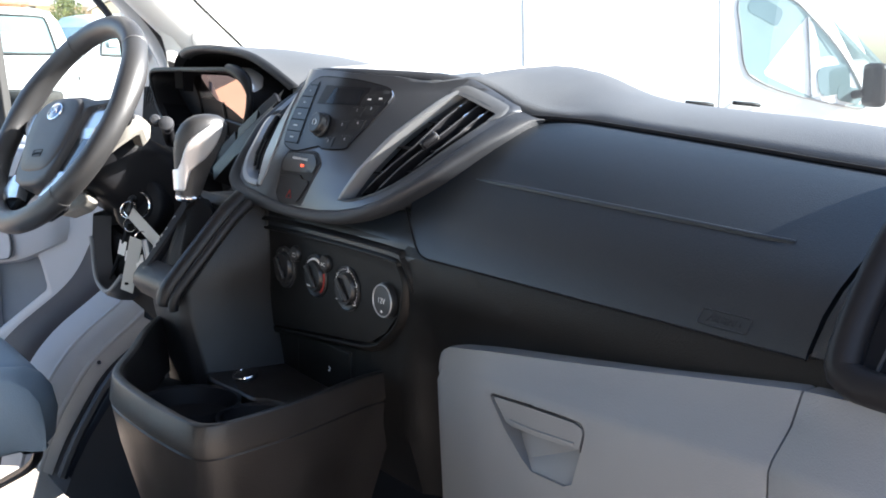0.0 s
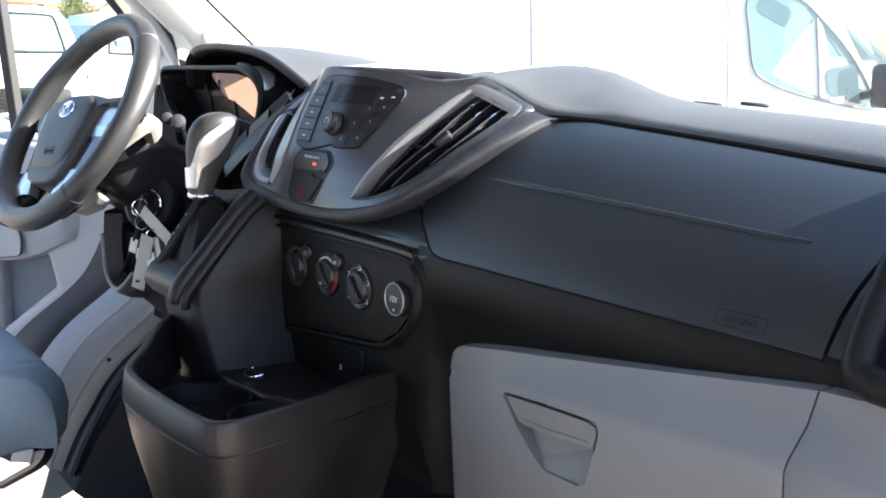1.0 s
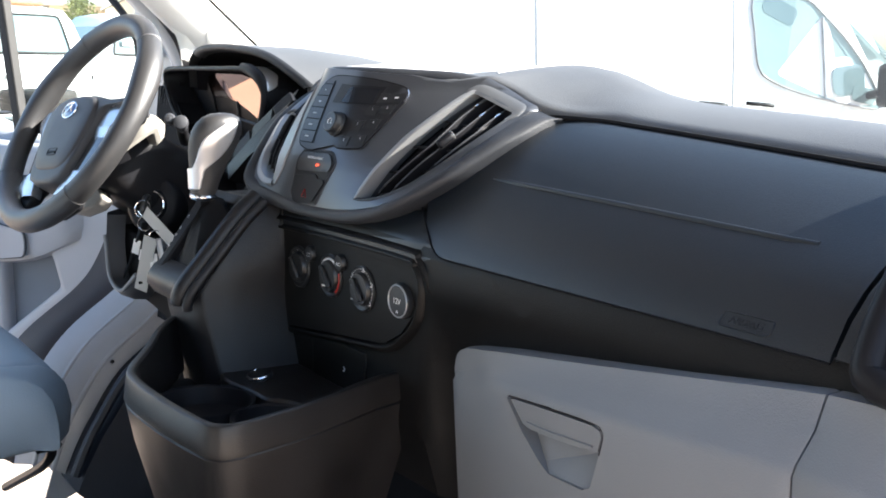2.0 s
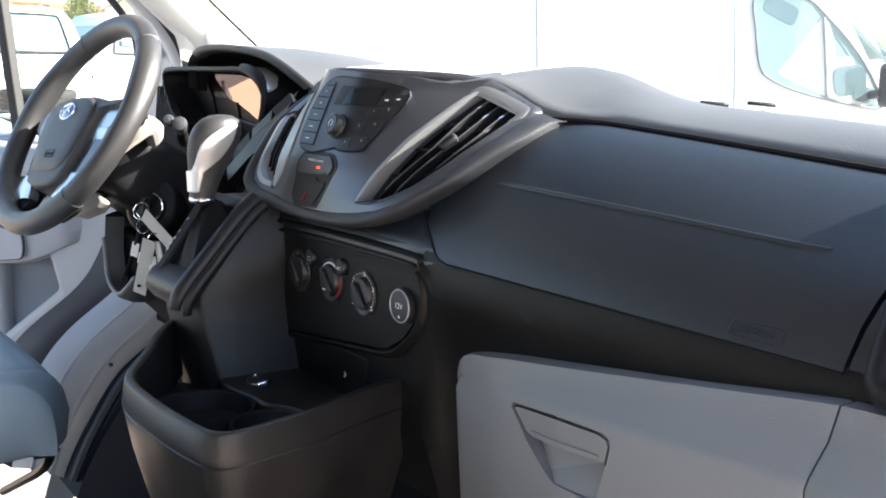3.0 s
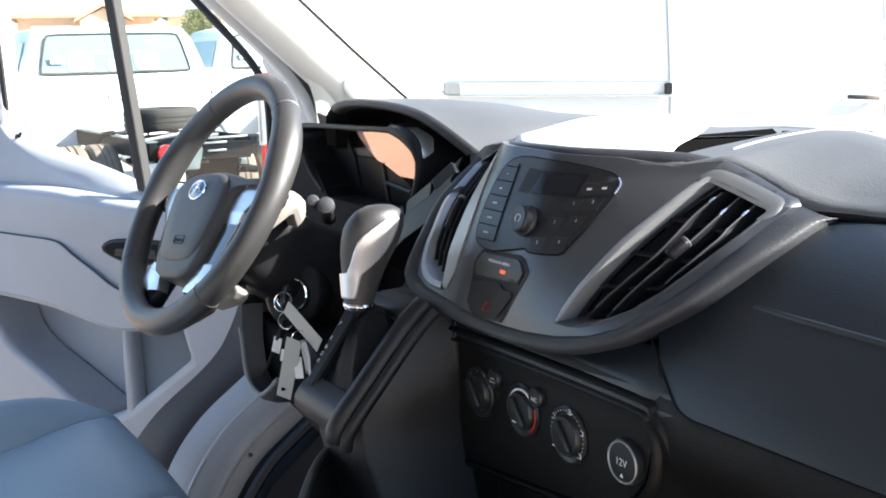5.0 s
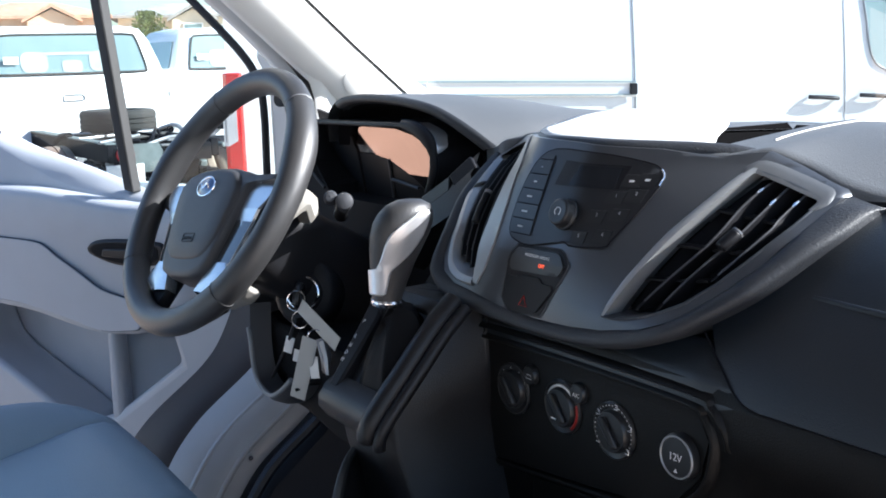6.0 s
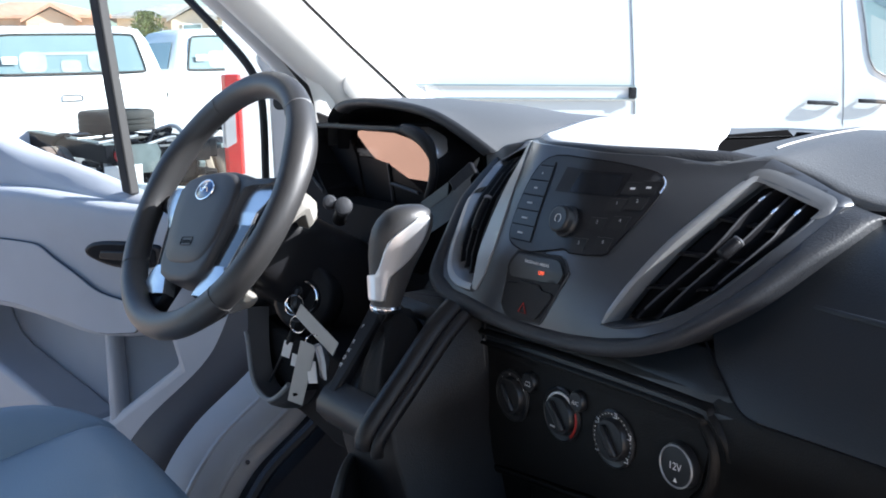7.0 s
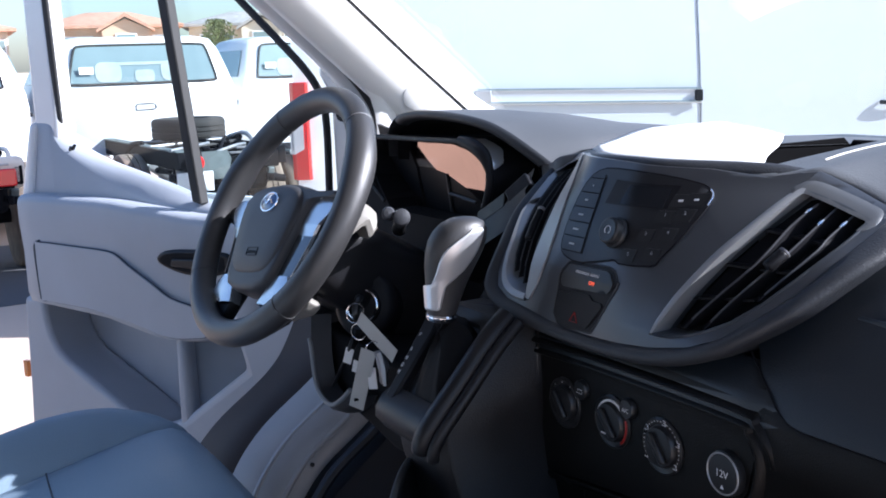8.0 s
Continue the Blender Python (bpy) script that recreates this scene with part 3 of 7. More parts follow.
# sky sheen on the face's curved left flank, laid on as a silver patch
FLANK_SHEEN = [(-0.1285, 1.313), (-0.1325, 1.337), (-0.136, 1.357), (-0.139, 1.395), (-0.149, 1.434), (-0.166, 1.458), (-0.138, 1.463), (-0.117, 1.436), (-0.107, 1.395), (-0.1055, 1.357), (-0.112, 1.330), (-0.121, 1.312)]
part("silver_strip", patch(FLANK_SHEEN, pod_y, 0.0022, 0.006), M_SILVER, dash, "silver patch painted for the sky sheen on the stack's flank", bevel=0.0015, angle=50)
part("stack_wing", patch(right_rim, pod_y, 0, 0.012), M_POD, dash, angle=55)
part("stack_wing", patch(left_rim, pod_y, 0, 0.012), M_POD, dash, angle=55)


def ring_on(outline, off0, off1, grow, loop=True):
    """A raised rounded frame round an outline on the stack's face."""
    c = Vector((sum(p[0] for p in outline) / len(outline), sum(p[1] for p in outline) / len(outline)))
    secs = []
    for x, z in outline:
        d = (Vector((x, z)) - c).normalized()
        row = []
        for g, o in ((0, -0.03), (0, off0), (grow * 0.5, off1), (grow, off0), (grow, -0.004)):
            px, pz = x + d.x * g, z + d.y * g
            row.append((px, pod_y(px, pz) - o, pz))
        secs.append(row)
    return loft(secs, False, False, loop)


def vent(outline, name, lines, grip):
    """An air vent: frame, cavity, curved slats along lines of (x, z), cross vanes and a sliding knob on the second slat."""
    v = part(name, ring_on(outline, 0.001, 0.0020, 0.0030), M_POD, dash, "slanted air vent in satin silver frame", angle=60)
    part("vent_cavity", patch(outline, pod_y, -0.034, 0.003, 0.03), M_DEEP, v)
    a, b, c, d = (outline[i] for i in (0, 5, 9, 15))
    for i, line in enumerate(lines):
        path = smooth_path([(x, 0, z) for x, z in line], 5)
        secs = []
        for j, p in enumerate(path):
            e = (path[min(j + 1, len(path) - 1)] - path[max(j - 1, 0)]).normalized()
            o = Vector((e.z, 0, -e.x)) * 0.0011
            y = pod_y(p.x, p.z)
            secs.append([(p.x + o.x * g, y + h, p.z + o.z * g) for g, h in ((-1, 0.006), (1, 0.006), (1.4, 0.030), (-1.4, 0.030))])
        part("slat", loft(secs), M_BLACK, v)
        part("slat_edge", tube([(p.x, pod_y(p.x, p.z) + 0.0055, p.z) for p in path[1:-1]], 0.0010, 6), M_HUB, v)
        k = int(len(path) * 0.80)
        if grip > 0.006:
            # short chrome piece near four fifths of the slat's length
            part("slat_tip", tube([(p.x, pod_y(p.x, p.z) + 0.0048, p.z) for p in (path[k], path[k].lerp(path[k + 1], 0.5), path[k + 1])], [0.0008, 0.0017, 0.0008], 6), M_CHROME, v, "bright chrome tip on the slat")
        if i == 1:
            e, f = path[int(len(path) * 0.36)], path[int(len(path) * 0.53)]
            kp = [(p.x, pod_y(p.x, p.z) - 0.001, p.z) for p in (e, e.lerp(f, 0.5), f)]
            part("vent_knob", tube(kp, grip, 10, flat=0.8), M_BLACK, v, bevel=0.002)
            part("knob_tip", tube([kp[2], Vector(kp[2]).lerp(kp[1], -0.16)], grip * 0.95, 10, flat=0.8), M_STEEL, v)
    for k in (0.25, 0.5, 0.75):
        p = Vector(a).lerp(Vector(b), k)
        q = Vector(d).lerp(Vector(c), k)
        secs = []
        for i in range(5):
            s = p.lerp(q, i / 4)
            y = pod_y(s.x, s.y)
            secs.append([(s.x, y + 0.020, s.y - 0.001), (s.x, y + 0.020, s.y + 0.001), (s.x, y + 0.034, s.y + 0.001), (s.x, y + 0.034, s.y - 0.001)])
        part("vane", loft(secs), M_BLACK, v)


def vent_rim(outline, i0, i1, w0, w1, lift, name, label, material, fade=False):
    """A bright bevelled rail round part of a vent's opening: a flat face with a sloped outer side."""
    pts = smooth_path([(x, 0, z) for x, z in outline[i0:i1]], 5)
    secs = []
    k = len(pts) - 1
    c = Vector((sum(p[0] for p in outline) / len(outline), sum(p[1] for p in outline) / len(outline)))
    for i, p in enumerate(pts):
        d = pts[min(i + 1, k)] - pts[max(i - 1, 0)]
        n = Vector((-d.z, 0, d.x)).normalized()
        if (p.x - c.x) * n.x + (p.z - c.y) * n.z < 0:
            n = -n
        w = (w0 + (w1 - w0) * i / k) * min(1.0, 0.2 + 7 * i / k, 0.2 + 7 * (k - i) / k if fade else 1.0)
        row = []
        for g, o in ((-0.0015, -0.020), (-0.0015, lift * 0.6), (0.0008, lift), (w * 0.62, lift), (w, lift * 0.25), (w + 0.0006, -0.006)):
            q = p + n * g
            row.append((q.x, pod_y(q.x, q.z) - o, q.z))
        secs.append(row)
    part(name, loft(secs, False), material, dash, label, angle=40)


vent(V_IN, "air_vent", [((0.1035, 1.3243), (0.1400, 1.3807), (0.1457, 1.4129), (0.1525, 1.4328)), ((0.1255, 1.3267), (0.1507, 1.3723), (0.1602, 1.3894), (0.1645, 1.4093), (0.1677, 1.4300)), ((0.1620, 1.3550), (0.1807, 1.3916), (0.1814, 1.4053), (0.1847, 1.4246))], 0.0072)
vent_rim(V_IN, 0, 7, 0.0042, 0.0070, 0.0022, "silver_strip", "satin silver strip along the vent", M_SILVER)
vent_rim(V_IN, 5, 11, 0.0095, 0.0070, 0.0020, "vent_crown", "satin grey upper edge of the vent frame", M_CROWN, True)
lines = []
for k in (0.14, 0.36, 0.58, 0.80):
    lines.append([tuple(Vector(V_LEFT[0]).lerp(Vector(V_LEFT[15]), k)), tuple(Vector(V_LEFT[5]).lerp(Vector(V_LEFT[9]), k))])
vent(V_LEFT, "air_vent", lines, 0.0046)
vent_rim(V_LEFT[9:] + V_LEFT[:1], 0, 11, 0.0060, 0.0075, 0.0035, "silver_strip", "satin silver strip round the outer vent edge", M_SILVER)


# cushioned surround, the dash top's plastic darkened for shade
def surround():
    inner = [(0.2150, 1.4255), (0.2135, 1.4170), (0.2080, 1.392), (0.1985, 1.371), (0.182, 1.350), (0.165, 1.3355), (0.148, 1.3225), (0.119, 1.311), (0.075, 1.302), (0.03, 1.297), (XC, 1.295)]
    outer = [(0.246, 1.4175), (0.2415, 1.4120), (0.236, 1.3935), (0.222, 1.370), (0.2095, 1.352), (0.1945, 1.3375), (0.1775, 1.3245), (0.147, 1.3045), (0.095, 1.2880), (0.04, 1.2815), (XC, 1.2805)]
    inner += [(-0.076, 1.297)] + left_out
    outer += [(-0.08, 1.2815), (-0.135, 1.284), (-0.180, 1.291), (-0.206, 1.304), (-0.220, 1.322), (-0.226, 1.345), (-0.234, 1.360), (-0.268, 1.402), (-0.302, 1.431)]
    a = smooth_path([(x, 0, z) for x, z in inner], 4)
    b = smooth_path([(x, 0, z) for x, z in outer], 4)
    secs = []
    for i, (p, q) in enumerate(zip(a, b)):
        row = []
        sink = 0.006 * (1 - ease(i / 5))
        for t, o in ((0.0, -0.012), (0.0, 0.0015), (0.25, 0.008), (0.6, 0.009), (0.9, 0.003), (1.0, -0.006), (1.02, -0.05)):
            s = p.lerp(q, t)
            o = o * (0.35 + 0.65 * ease((i - 2) / 12)) if o > 0 else o
            row.append((s.x, pod_y(s.x, s.z) - o + sink, s.z - 0.5 * sink))
        secs.append(row)
    return loft(secs, False)


part("stack_surround", surround(), M_DASHSHADE, dash, "soft surround of the stack, shade put into its colour", angle=70)
# radio
radio_out = [(p.x, p.y) for p in smooth_path([(-0.050, 1.4552, 0), (-0.0155, 1.4555, 0), (0.0241, 1.4531, 0), (0.0536, 1.4472, 0), (0.0655, 1.4430, 0), (0.0730, 1.436, 0), (0.0742, 1.426, 0), (0.0680, 1.4020, 0), (0.0555, 1.3782, 0), (0.0485, 1.3712, 0), (0.0113, 1.3694, 0), (0.0028, 1.372, 0), (-0.0424, 1.3630, 0), (-0.066, 1.3645, 0), (-0.0800, 1.3700, 0), (-0.0848, 1.381, 0), (-0.0845, 1.398, 0), (-0.0828, 1.414, 0), (-0.0785, 1.431, 0), (-0.0690, 1.4470, 0)], 2, True)]


def radio_edge(z):
    """The radio's curved outer edge."""
    return lerp(z, [1.3645, 1.370, 1.381, 1.398, 1.414, 1.431, 1.447], [-0.066, -0.080, -0.0848, -0.0845, -0.0828, -0.0785, -0.069])


radio = part("radio", patch(radio_out, pod_y, 0.0025, 0.01), M_RADIO, dash, "black radio panel with small display", angle=60)
part("radio_gap", tube([at_pod(x, z, 0.0018) for x, z in radio_out], 0.0009, 6, True), M_DEEP, radio)
for k in range(6):
    z = 1.4448 - 0.0146 * k
    part("button_gap", tube([at_pod(x, z, 0.0026) for x in (radio_edge(z) + 0.002, -0.062, -0.0465)], 0.0005, 5), M_DEEP, radio)
part("button_gap", tube([at_pod(-0.0465, z, 0.0034) for z in (1.449, 1.42, 1.395, 1.3718)], 0.0006, 5), M_DEEP, radio)
part("display", patch([(-0.0275, 1.4460), (0.0440, 1.4440), (0.0415, 1.4230), (-0.0340, 1.4225)], pod_y, 0.0031, 0.002), M_BLACK, radio)
part("lcd", patch([(-0.004, 1.4428), (0.0385, 1.4418), (0.0378, 1.4232), (-0.0125, 1.4240)], pod_y, 0.0037, 0.001), M_SCREEN, radio)


_kn = pod_pose(-0.0025, 1.3960, 0.0025)
knob_ob = part("volume_knob", turned([(0.0158, 0), (0.0158, 0.003), (0.0140, 0.004), (0.0133, 0.0110), (0.0118, 0.0125), (0.0, 0.0120)], _kn), M_BTN, radio, "round black volume knob", bevel=0.0008)
part("power_mark", tube([_kn @ Vector((0.004 * math.cos(a), 0.004 * math.sin(a), 0.0122)) for a in np.linspace(-1.0, 4.2, 14)], 0.0004, 5), M_MARK, knob_ob)
for k in range(5):
    z = 1.4375 - 0.0146 * k
    x0, x1 = radio_edge(z) + 0.0022, -0.0475
    part("button", patch([(radio_edge(z - 0.0064) + 0.0022, z - 0.0064), (x1, z - 0.0064), (x1, z + 0.0064), (radio_edge(z + 0.0064) + 0.0022, z + 0.0064)], pod_y, 0.0032, 0.002, 0.02), M_BTN, radio)
    part("button_mark", patch([(x0 + 0.012, z - 0.0008), (x1 - 0.014, z - 0.0008), (x1 - 0.014, z + 0.0008), (x0 + 0.012, z + 0.0008)], pod_y, 0.0038, 0.001, 0.02), M_LEGEND, radio)
for k, (x, z) in enumerate(((0.0505, 1.4305), (0.0630, 1.4318), (0.0425, 1.4155), (0.0592, 1.4178), (0.0320, 1.3980), (0.0530, 1.4004), (0.0206, 1.3784), (0.0455, 1.3814))):
    part("button", patch([(x - 0.0085, z - 0.0055), (x + 0.0075, z - 0.0055), (x + 0.0085, z + 0.0055), (x - 0.0075, z + 0.0055)], pod_y, 0.0035, 0.002, 0.02), M_BTN, radio)
    if k > 1:
        words("digit", str(k - 1), 0.0050, pod_pose(x, z, 0.004), M_LEGEND, radio, 0.0001)
    else:
        part("button_mark", patch([(x - 0.002, z - 0.0009), (x + 0.002, z - 0.0009), (x + 0.002, z + 0.0009), (x - 0.002, z + 0.0009)], pod_y, 0.0039, 0.001, 0.02), M_MARK, radio)
part("bright_corner", tube([at_pod(x, z, 0.003) for x, z in ((0.0690, 1.4410), (0.0725, 1.4375), (0.0742, 1.434), (0.0742, 1.427))], 0.0011, 6), M_CHROME, radio)

# airbag lamp and hazard switch
sw = part("switch_frame", patch([(-0.0726, 1.346), (-0.070, 1.352), (-0.0622, 1.3617), (0.0008, 1.3638), (0.008, 1.361), (0.0169, 1.352), (0.016, 1.347), (0.0091, 1.335), (-0.0085, 1.302), (-0.0113, 1.2988), (-0.0575, 1.2948), (-0.064, 1.298), (-0.0735, 1.3078), (-0.0722, 1.328)], pod_y, 0.0012, 0.006), M_BLACK, dash)
part("airbag_lamp", patch([(-0.0675, 1.3458), (-0.0655, 1.351), (-0.0595, 1.3592), (0.0002, 1.3612), (0.006, 1.359), (0.0135, 1.350), (0.0115, 1.344), (0.0076, 1.3395), (-0.0618, 1.3366), (-0.066, 1.339)], pod_y, 0.003, 0.004), M_BTN, sw, "black warning lamp panel", bevel=0.0008)
words("lamp_word", "PASSENGER AIRBAG", 0.0042, pod_pose(-0.026, 1.3530, 0.0036), M_MARK, sw, 0.0001)
words("lamp_word", "OFF", 0.0052, pod_pose(-0.0165, 1.3455, 0.0036), M_LAMP, sw, 0.0001)
part("hazard_switch", patch([(-0.0676, 1.3306), (-0.051, 1.3312), (-0.0455, 1.3345), (-0.0185, 1.3345), (-0.0125, 1.3300), (0.0015, 1.3296), (0.0034, 1.3254), (-0.0142, 1.3035), (-0.0182, 1.3013), (-0.0569, 1.2995), (-0.061, 1.301), (-0.0687, 1.3087)], pod_y, 0.003, 0.004), M_BLACK, sw, "black hazard switch", bevel=0.0008)
_hz = pod_pose(-0.036, 1.3085, 0.0036)
part("switch_edge", tube([at_pod(x, z, 0.0010) for x, z in ((-0.0736, 1.346), (-0.071, 1.3525), (-0.0627, 1.3625), (0.001, 1.3648), (0.0088, 1.3618), (0.018, 1.352), (0.017, 1.3465), (0.010, 1.3345), (-0.0075, 1.3015), (-0.0108, 1.2978), (-0.0577, 1.2938), (-0.0648, 1.297), (-0.0746, 1.3074), (-0.0733, 1.328))], 0.0006, 6, True), M_HUB, sw)
part("hazard_mark", tube([_hz @ Vector(p) for p in ((-0.006, -0.0045, 0), (0.006, -0.0045, 0), (0, 0.0055, 0))], 0.0006, 5, True), M_RED, sw)

# climate controls
panel_y = lambda x, z: 0.004
CLIM = [(-0.135, 1.250), (0.0, 1.2535), (0.170, 1.2535), (0.188, 1.248), (0.198, 1.231), (0.190, 1.197), (0.166, 1.171), (0.134, 1.153), (0.062, 1.143), (-0.125, 1.121)]
clim = part("climate_panel", patch(CLIM, panel_y, 0.0, 0.02, 0.05), M_FASCIA, dash, "black climate control panel with three dials", bevel=0.002)


def rim_along(path, name, w, h, base=0.004):
    """A moulded ridge on the fascia: steep inside, rolled over to a soft outer flank."""
    pts = smooth_path([(x, 0, z) for x, z in path], 5)
    secs = []
    for i, p in enumerate(pts):
        d = pts[min(i + 1, len(pts) - 1)] - pts[max(i - 1, 0)]
        n = Vector((-d.z, 0, d.x)).normalized()
        secs.append([(p.x + n.x * g * w, base - (o * h if o < 0 else o * h * min(1.0, 0.1 + (len(pts) - 1 - i) / 7)), p.z + n.z * g * w) for g, o in ((-0.5, -1.0), (-0.45, 0.3), (-0.25, 0.85), (0.0, 1.0), (0.4, 0.8), (0.9, 0.25), (1.2, -0.2), (1.4, -0.9))])
    part(name, loft(secs, False), M_FASCIA, dash, angle=70)


rim_along([(-0.150, 1.2535), (0.0, 1.2580), (0.172, 1.2580), (0.192, 1.2515), (0.2035, 1.231), (0.1955, 1.194), (0.170, 1.167), (0.136, 1.1485), (0.062, 1.1385), (-0.135, 1.116)], "panel_lip", 0.0050, 0.0050)
rim_along([(-0.155, 1.2650), (0.0, 1.2690), (0.178, 1.2690), (0.202, 1.262), (0.2155, 1.244), (0.2175, 1.228)], "panel_brow", 0.0045, 0.0062)


def dial(x, z, mark):
    d = part("dial", turned([(0.0275, 0.0), (0.0275, 0.002), (0.0255, 0.0035), (0.0225, 0.002), (0.0205, 0.002), (0.0197, 0.0055), (0.0185, 0.0075), (0.0, 0.0078)], pose(x, 0.004, z, 90), 40), M_BTN, clim, "black rotary dial")
    part("grip", slab([(x + a * math.cos(0.9) - b * math.sin(0.9), -0.003, z + a * math.sin(-0.9) - b * math.cos(0.9) * 0.5) for a, b in ((-0.016, -0.005), (0.016, -0.005), (0.016, 0.005), (-0.016, 0.005))], (0, -0.0055, 0)), M_BTN, d, bevel=0.002)
    if mark == "ring":
        part("cold_mark", tube([(x + 0.0215 * math.cos(a), 0.0012, z + 0.0215 * math.sin(a)) for a in np.linspace(0.8, 2.9, 16)], 0.0013, 6), M_MARK, d)
        part("hot_mark", tube([(x + 0.0235 * math.cos(a), 0.0012, z + 0.0235 * math.sin(a)) for a in np.linspace(-0.9, 0.3, 10)], 0.0016, 6), M_RED, d)
        part("pointer", box((x - 0.006, -0.0042, z - 0.012), (0.007, 0.0006, 0.0015)), M_MARK, d)
    elif mark == "fan":
        for k, a in enumerate(np.linspace(2.9, 0.5, 5)):
            words("digit", str(k), 0.0055, pose(x + 0.0235 * math.cos(a), 0.0015, z + 0.0235 * math.sin(a), 90), M_MARK, d, 0.0001)
        part("pointer", box((x - 0.008, -0.0042, z + 0.008), (0.0014, 0.0006, 0.006)), M_MARK, d)
    else:
        for a in np.linspace(-0.6, 3.8, 25):
            part("tick", box((x + 0.0240 * math.cos(a), 0.0010, z + 0.0240 * math.sin(a)), (0.0011, 0.0004, 0.0011)), M_MARK, d)
        for a in (3.75, 2.55, 1.4, 0.35, -0.65):
            part("air_mark", tube([(x + 0.0240 * math.cos(a) + dx, 0.0006, z + 0.0240 * math.sin(a) + dz) for dx, dz in ((-0.0025, -0.002), (0.002, -0.0022), (0.0018, 0.002), (-0.001, 0.0025))], 0.0005, 5), M_MARK, d)


dial(-0.067, 1.209, "fan")
dial(0.012, 1.211, "ring")
dial(0.0855, 1.208, "air")
for x, t in ((-0.036, ""), (0.0375, "A/C")):
    b = part("push_button", turned([(0.0105, 0.0), (0.0105, 0.004), (0.009, 0.006), (0.0, 0.0062)], pose(x, 0.004, 1.2315, 90), 20), M_BTN, clim, "small round push button")
    if t:
        words("button_word", t, 0.006, pose(x, -0.0024, 1.2300, 90), M_MARK, b, 0.0001)
    else:
        part("button_mark", tube([(x - 0.004, -0.002, 1.2285), (x - 0.002, -0.002, 1.2325), (x + 0.004, -0.002, 1.2325), (x + 0.005, -0.002, 1.2285)], 0.0005, 5, True), M_MARK, b)
sock = part("power_socket", turned([(0.0208, 0.0), (0.0208, 0.002), (0.0198, 0.006), (0.0170, 0.007), (0.0165, 0.0075), (0.0, 0.0078)], pose(0.1685, 0.004, 1.210, 90), 40), M_BTN, clim, "black socket cap with chrome ring")
part("chrome_ring", tube([(0.1685 + 0.0183 * math.cos(a), -0.0032, 1.210 + 0.0183 * math.sin(a)) for a in np.linspace(0, 2 * math.pi, 40, endpoint=False)], 0.0009, 6, True), M_SILVER, sock)
words("socket_word", "12V", 0.0095, pose(0.1685, -0.0043, 1.2100, 90), M_MARK, sock, 0.0001)
part("socket_mark", slab([(0.1665, -0.0042, 1.1965), (0.1705, -0.0042, 1.1965), (0.1685, -0.0042, 1.1998)], (0, 0.0006, 0)), M_MARK, sock)

# small covered port under the climate panel
port = part("port_cover", slab([(-0.045, 0.008, 1.128), (0.085, 0.008, 1.128), (0.082, 0.008, 1.062), (-0.045, 0.008, 1.062)], (0, 0.012, 0)), M_FASCIA, dash, "black cover with small white symbol", bevel=0.003)
part("port_mark", tube([(0.035, 0.0075, 1.0985), (0.038, 0.0075, 1.0965), (0.0365, 0.0075, 1.093), (0.034, 0.0075, 1.0935)], 0.0008, 6), M_MARK, port)

# glovebox door
def glove_sections():
    secs = []
    tops = ([0.247, 0.250, 0.256, 0.265, 0.280, 0.300, 0.36, 0.4145, 0.546, 0.695, 0.716], [1.142, 1.152, 1.163, 1.1725, 1.180, 1.1855, 1.197, 1.2055, 1.2265, 1.2505, 1.2535])
    crs = ([0.245, 0.249, 0.258, 0.295, 0.36, 0.46, 0.58, 0.70, 0.725], [1.122, 1.134, 1.146, 1.153, 1.168, 1.180, 1.192, 1.203, 1.205])
    cry = ([0.245, 0.295, 0.36, 0.46, 0.60, 0.725], [0.012, 0.0, -0.020, -0.038, -0.048, -0.052])
    for x in np.concatenate([[0.247, 0.2485, 0.251, 0.255, 0.261, 0.268, 0.28], np.linspace(0.30, 0.70, 18), [0.712, 0.716]]):
        t, c, y = lerp(x, *tops), lerp(x, *crs), lerp(x, *cry)
        i = 0.012 * (1 - math.sqrt(max(0.0, 1 - max(0.0, (0.265 - x) / 0.018) ** 2))) + (0.0015 if x > 0.715 else 0.0)
        k = 0.10 * ease((0.46 - x) / 0.2)
        secs.append([(x, 0.012 + i, t + 0.001 - i), (x, max(y * 0.3 - 0.002, y + 0.003) + i, t - 0.3 * i), (x, max(y * 0.55, y + 0.0015) + i, t - (t - c) * 0.5), (x, y + 0.004 + i, c + 0.004), (x, y + i, c - 0.004), (x, y + 0.004 + i, c - 0.06), (x, y + 0.012 + i, c - 0.16), (x, y + 0.03 + i, 0.92), (x, 0.09, 0.92), (x, 0.09, t - i)])
    return secs


_gs = glove_sections()
glove = part("glovebox_door", loft(_gs), M_GREY, dash, "mid grey glovebox door with recessed latch", angle=60)


def glove_y(x, z):
    c = lerp(x, [0.245, 0.295, 0.36, 0.46, 0.58, 0.70, 0.725], [1.150, 1.153, 1.168, 1.180, 1.192, 1.203, 1.205])
    y = lerp(x, [0.245, 0.295, 0.36, 0.46, 0.60, 0.725], [0.012, 0.0, -0.020, -0.038, -0.048, -0.052])
    return y + lerp(c - z, [0.0, 0.06, 0.16, 0.26], [0.0, 0.004, 0.012, 0.03])


lat = [(0.3870, 1.1610), (0.3900, 1.1645), (0.4000, 1.1665), (0.4600, 1.1745), (0.5180, 1.1785), (0.5290, 1.1760), (0.5310, 1.1690), (0.5260, 1.1520), (0.5140, 1.1180), (0.5030, 1.1120), (0.4560, 1.1100), (0.4420, 1.1160), (0.4120, 1.1360)]


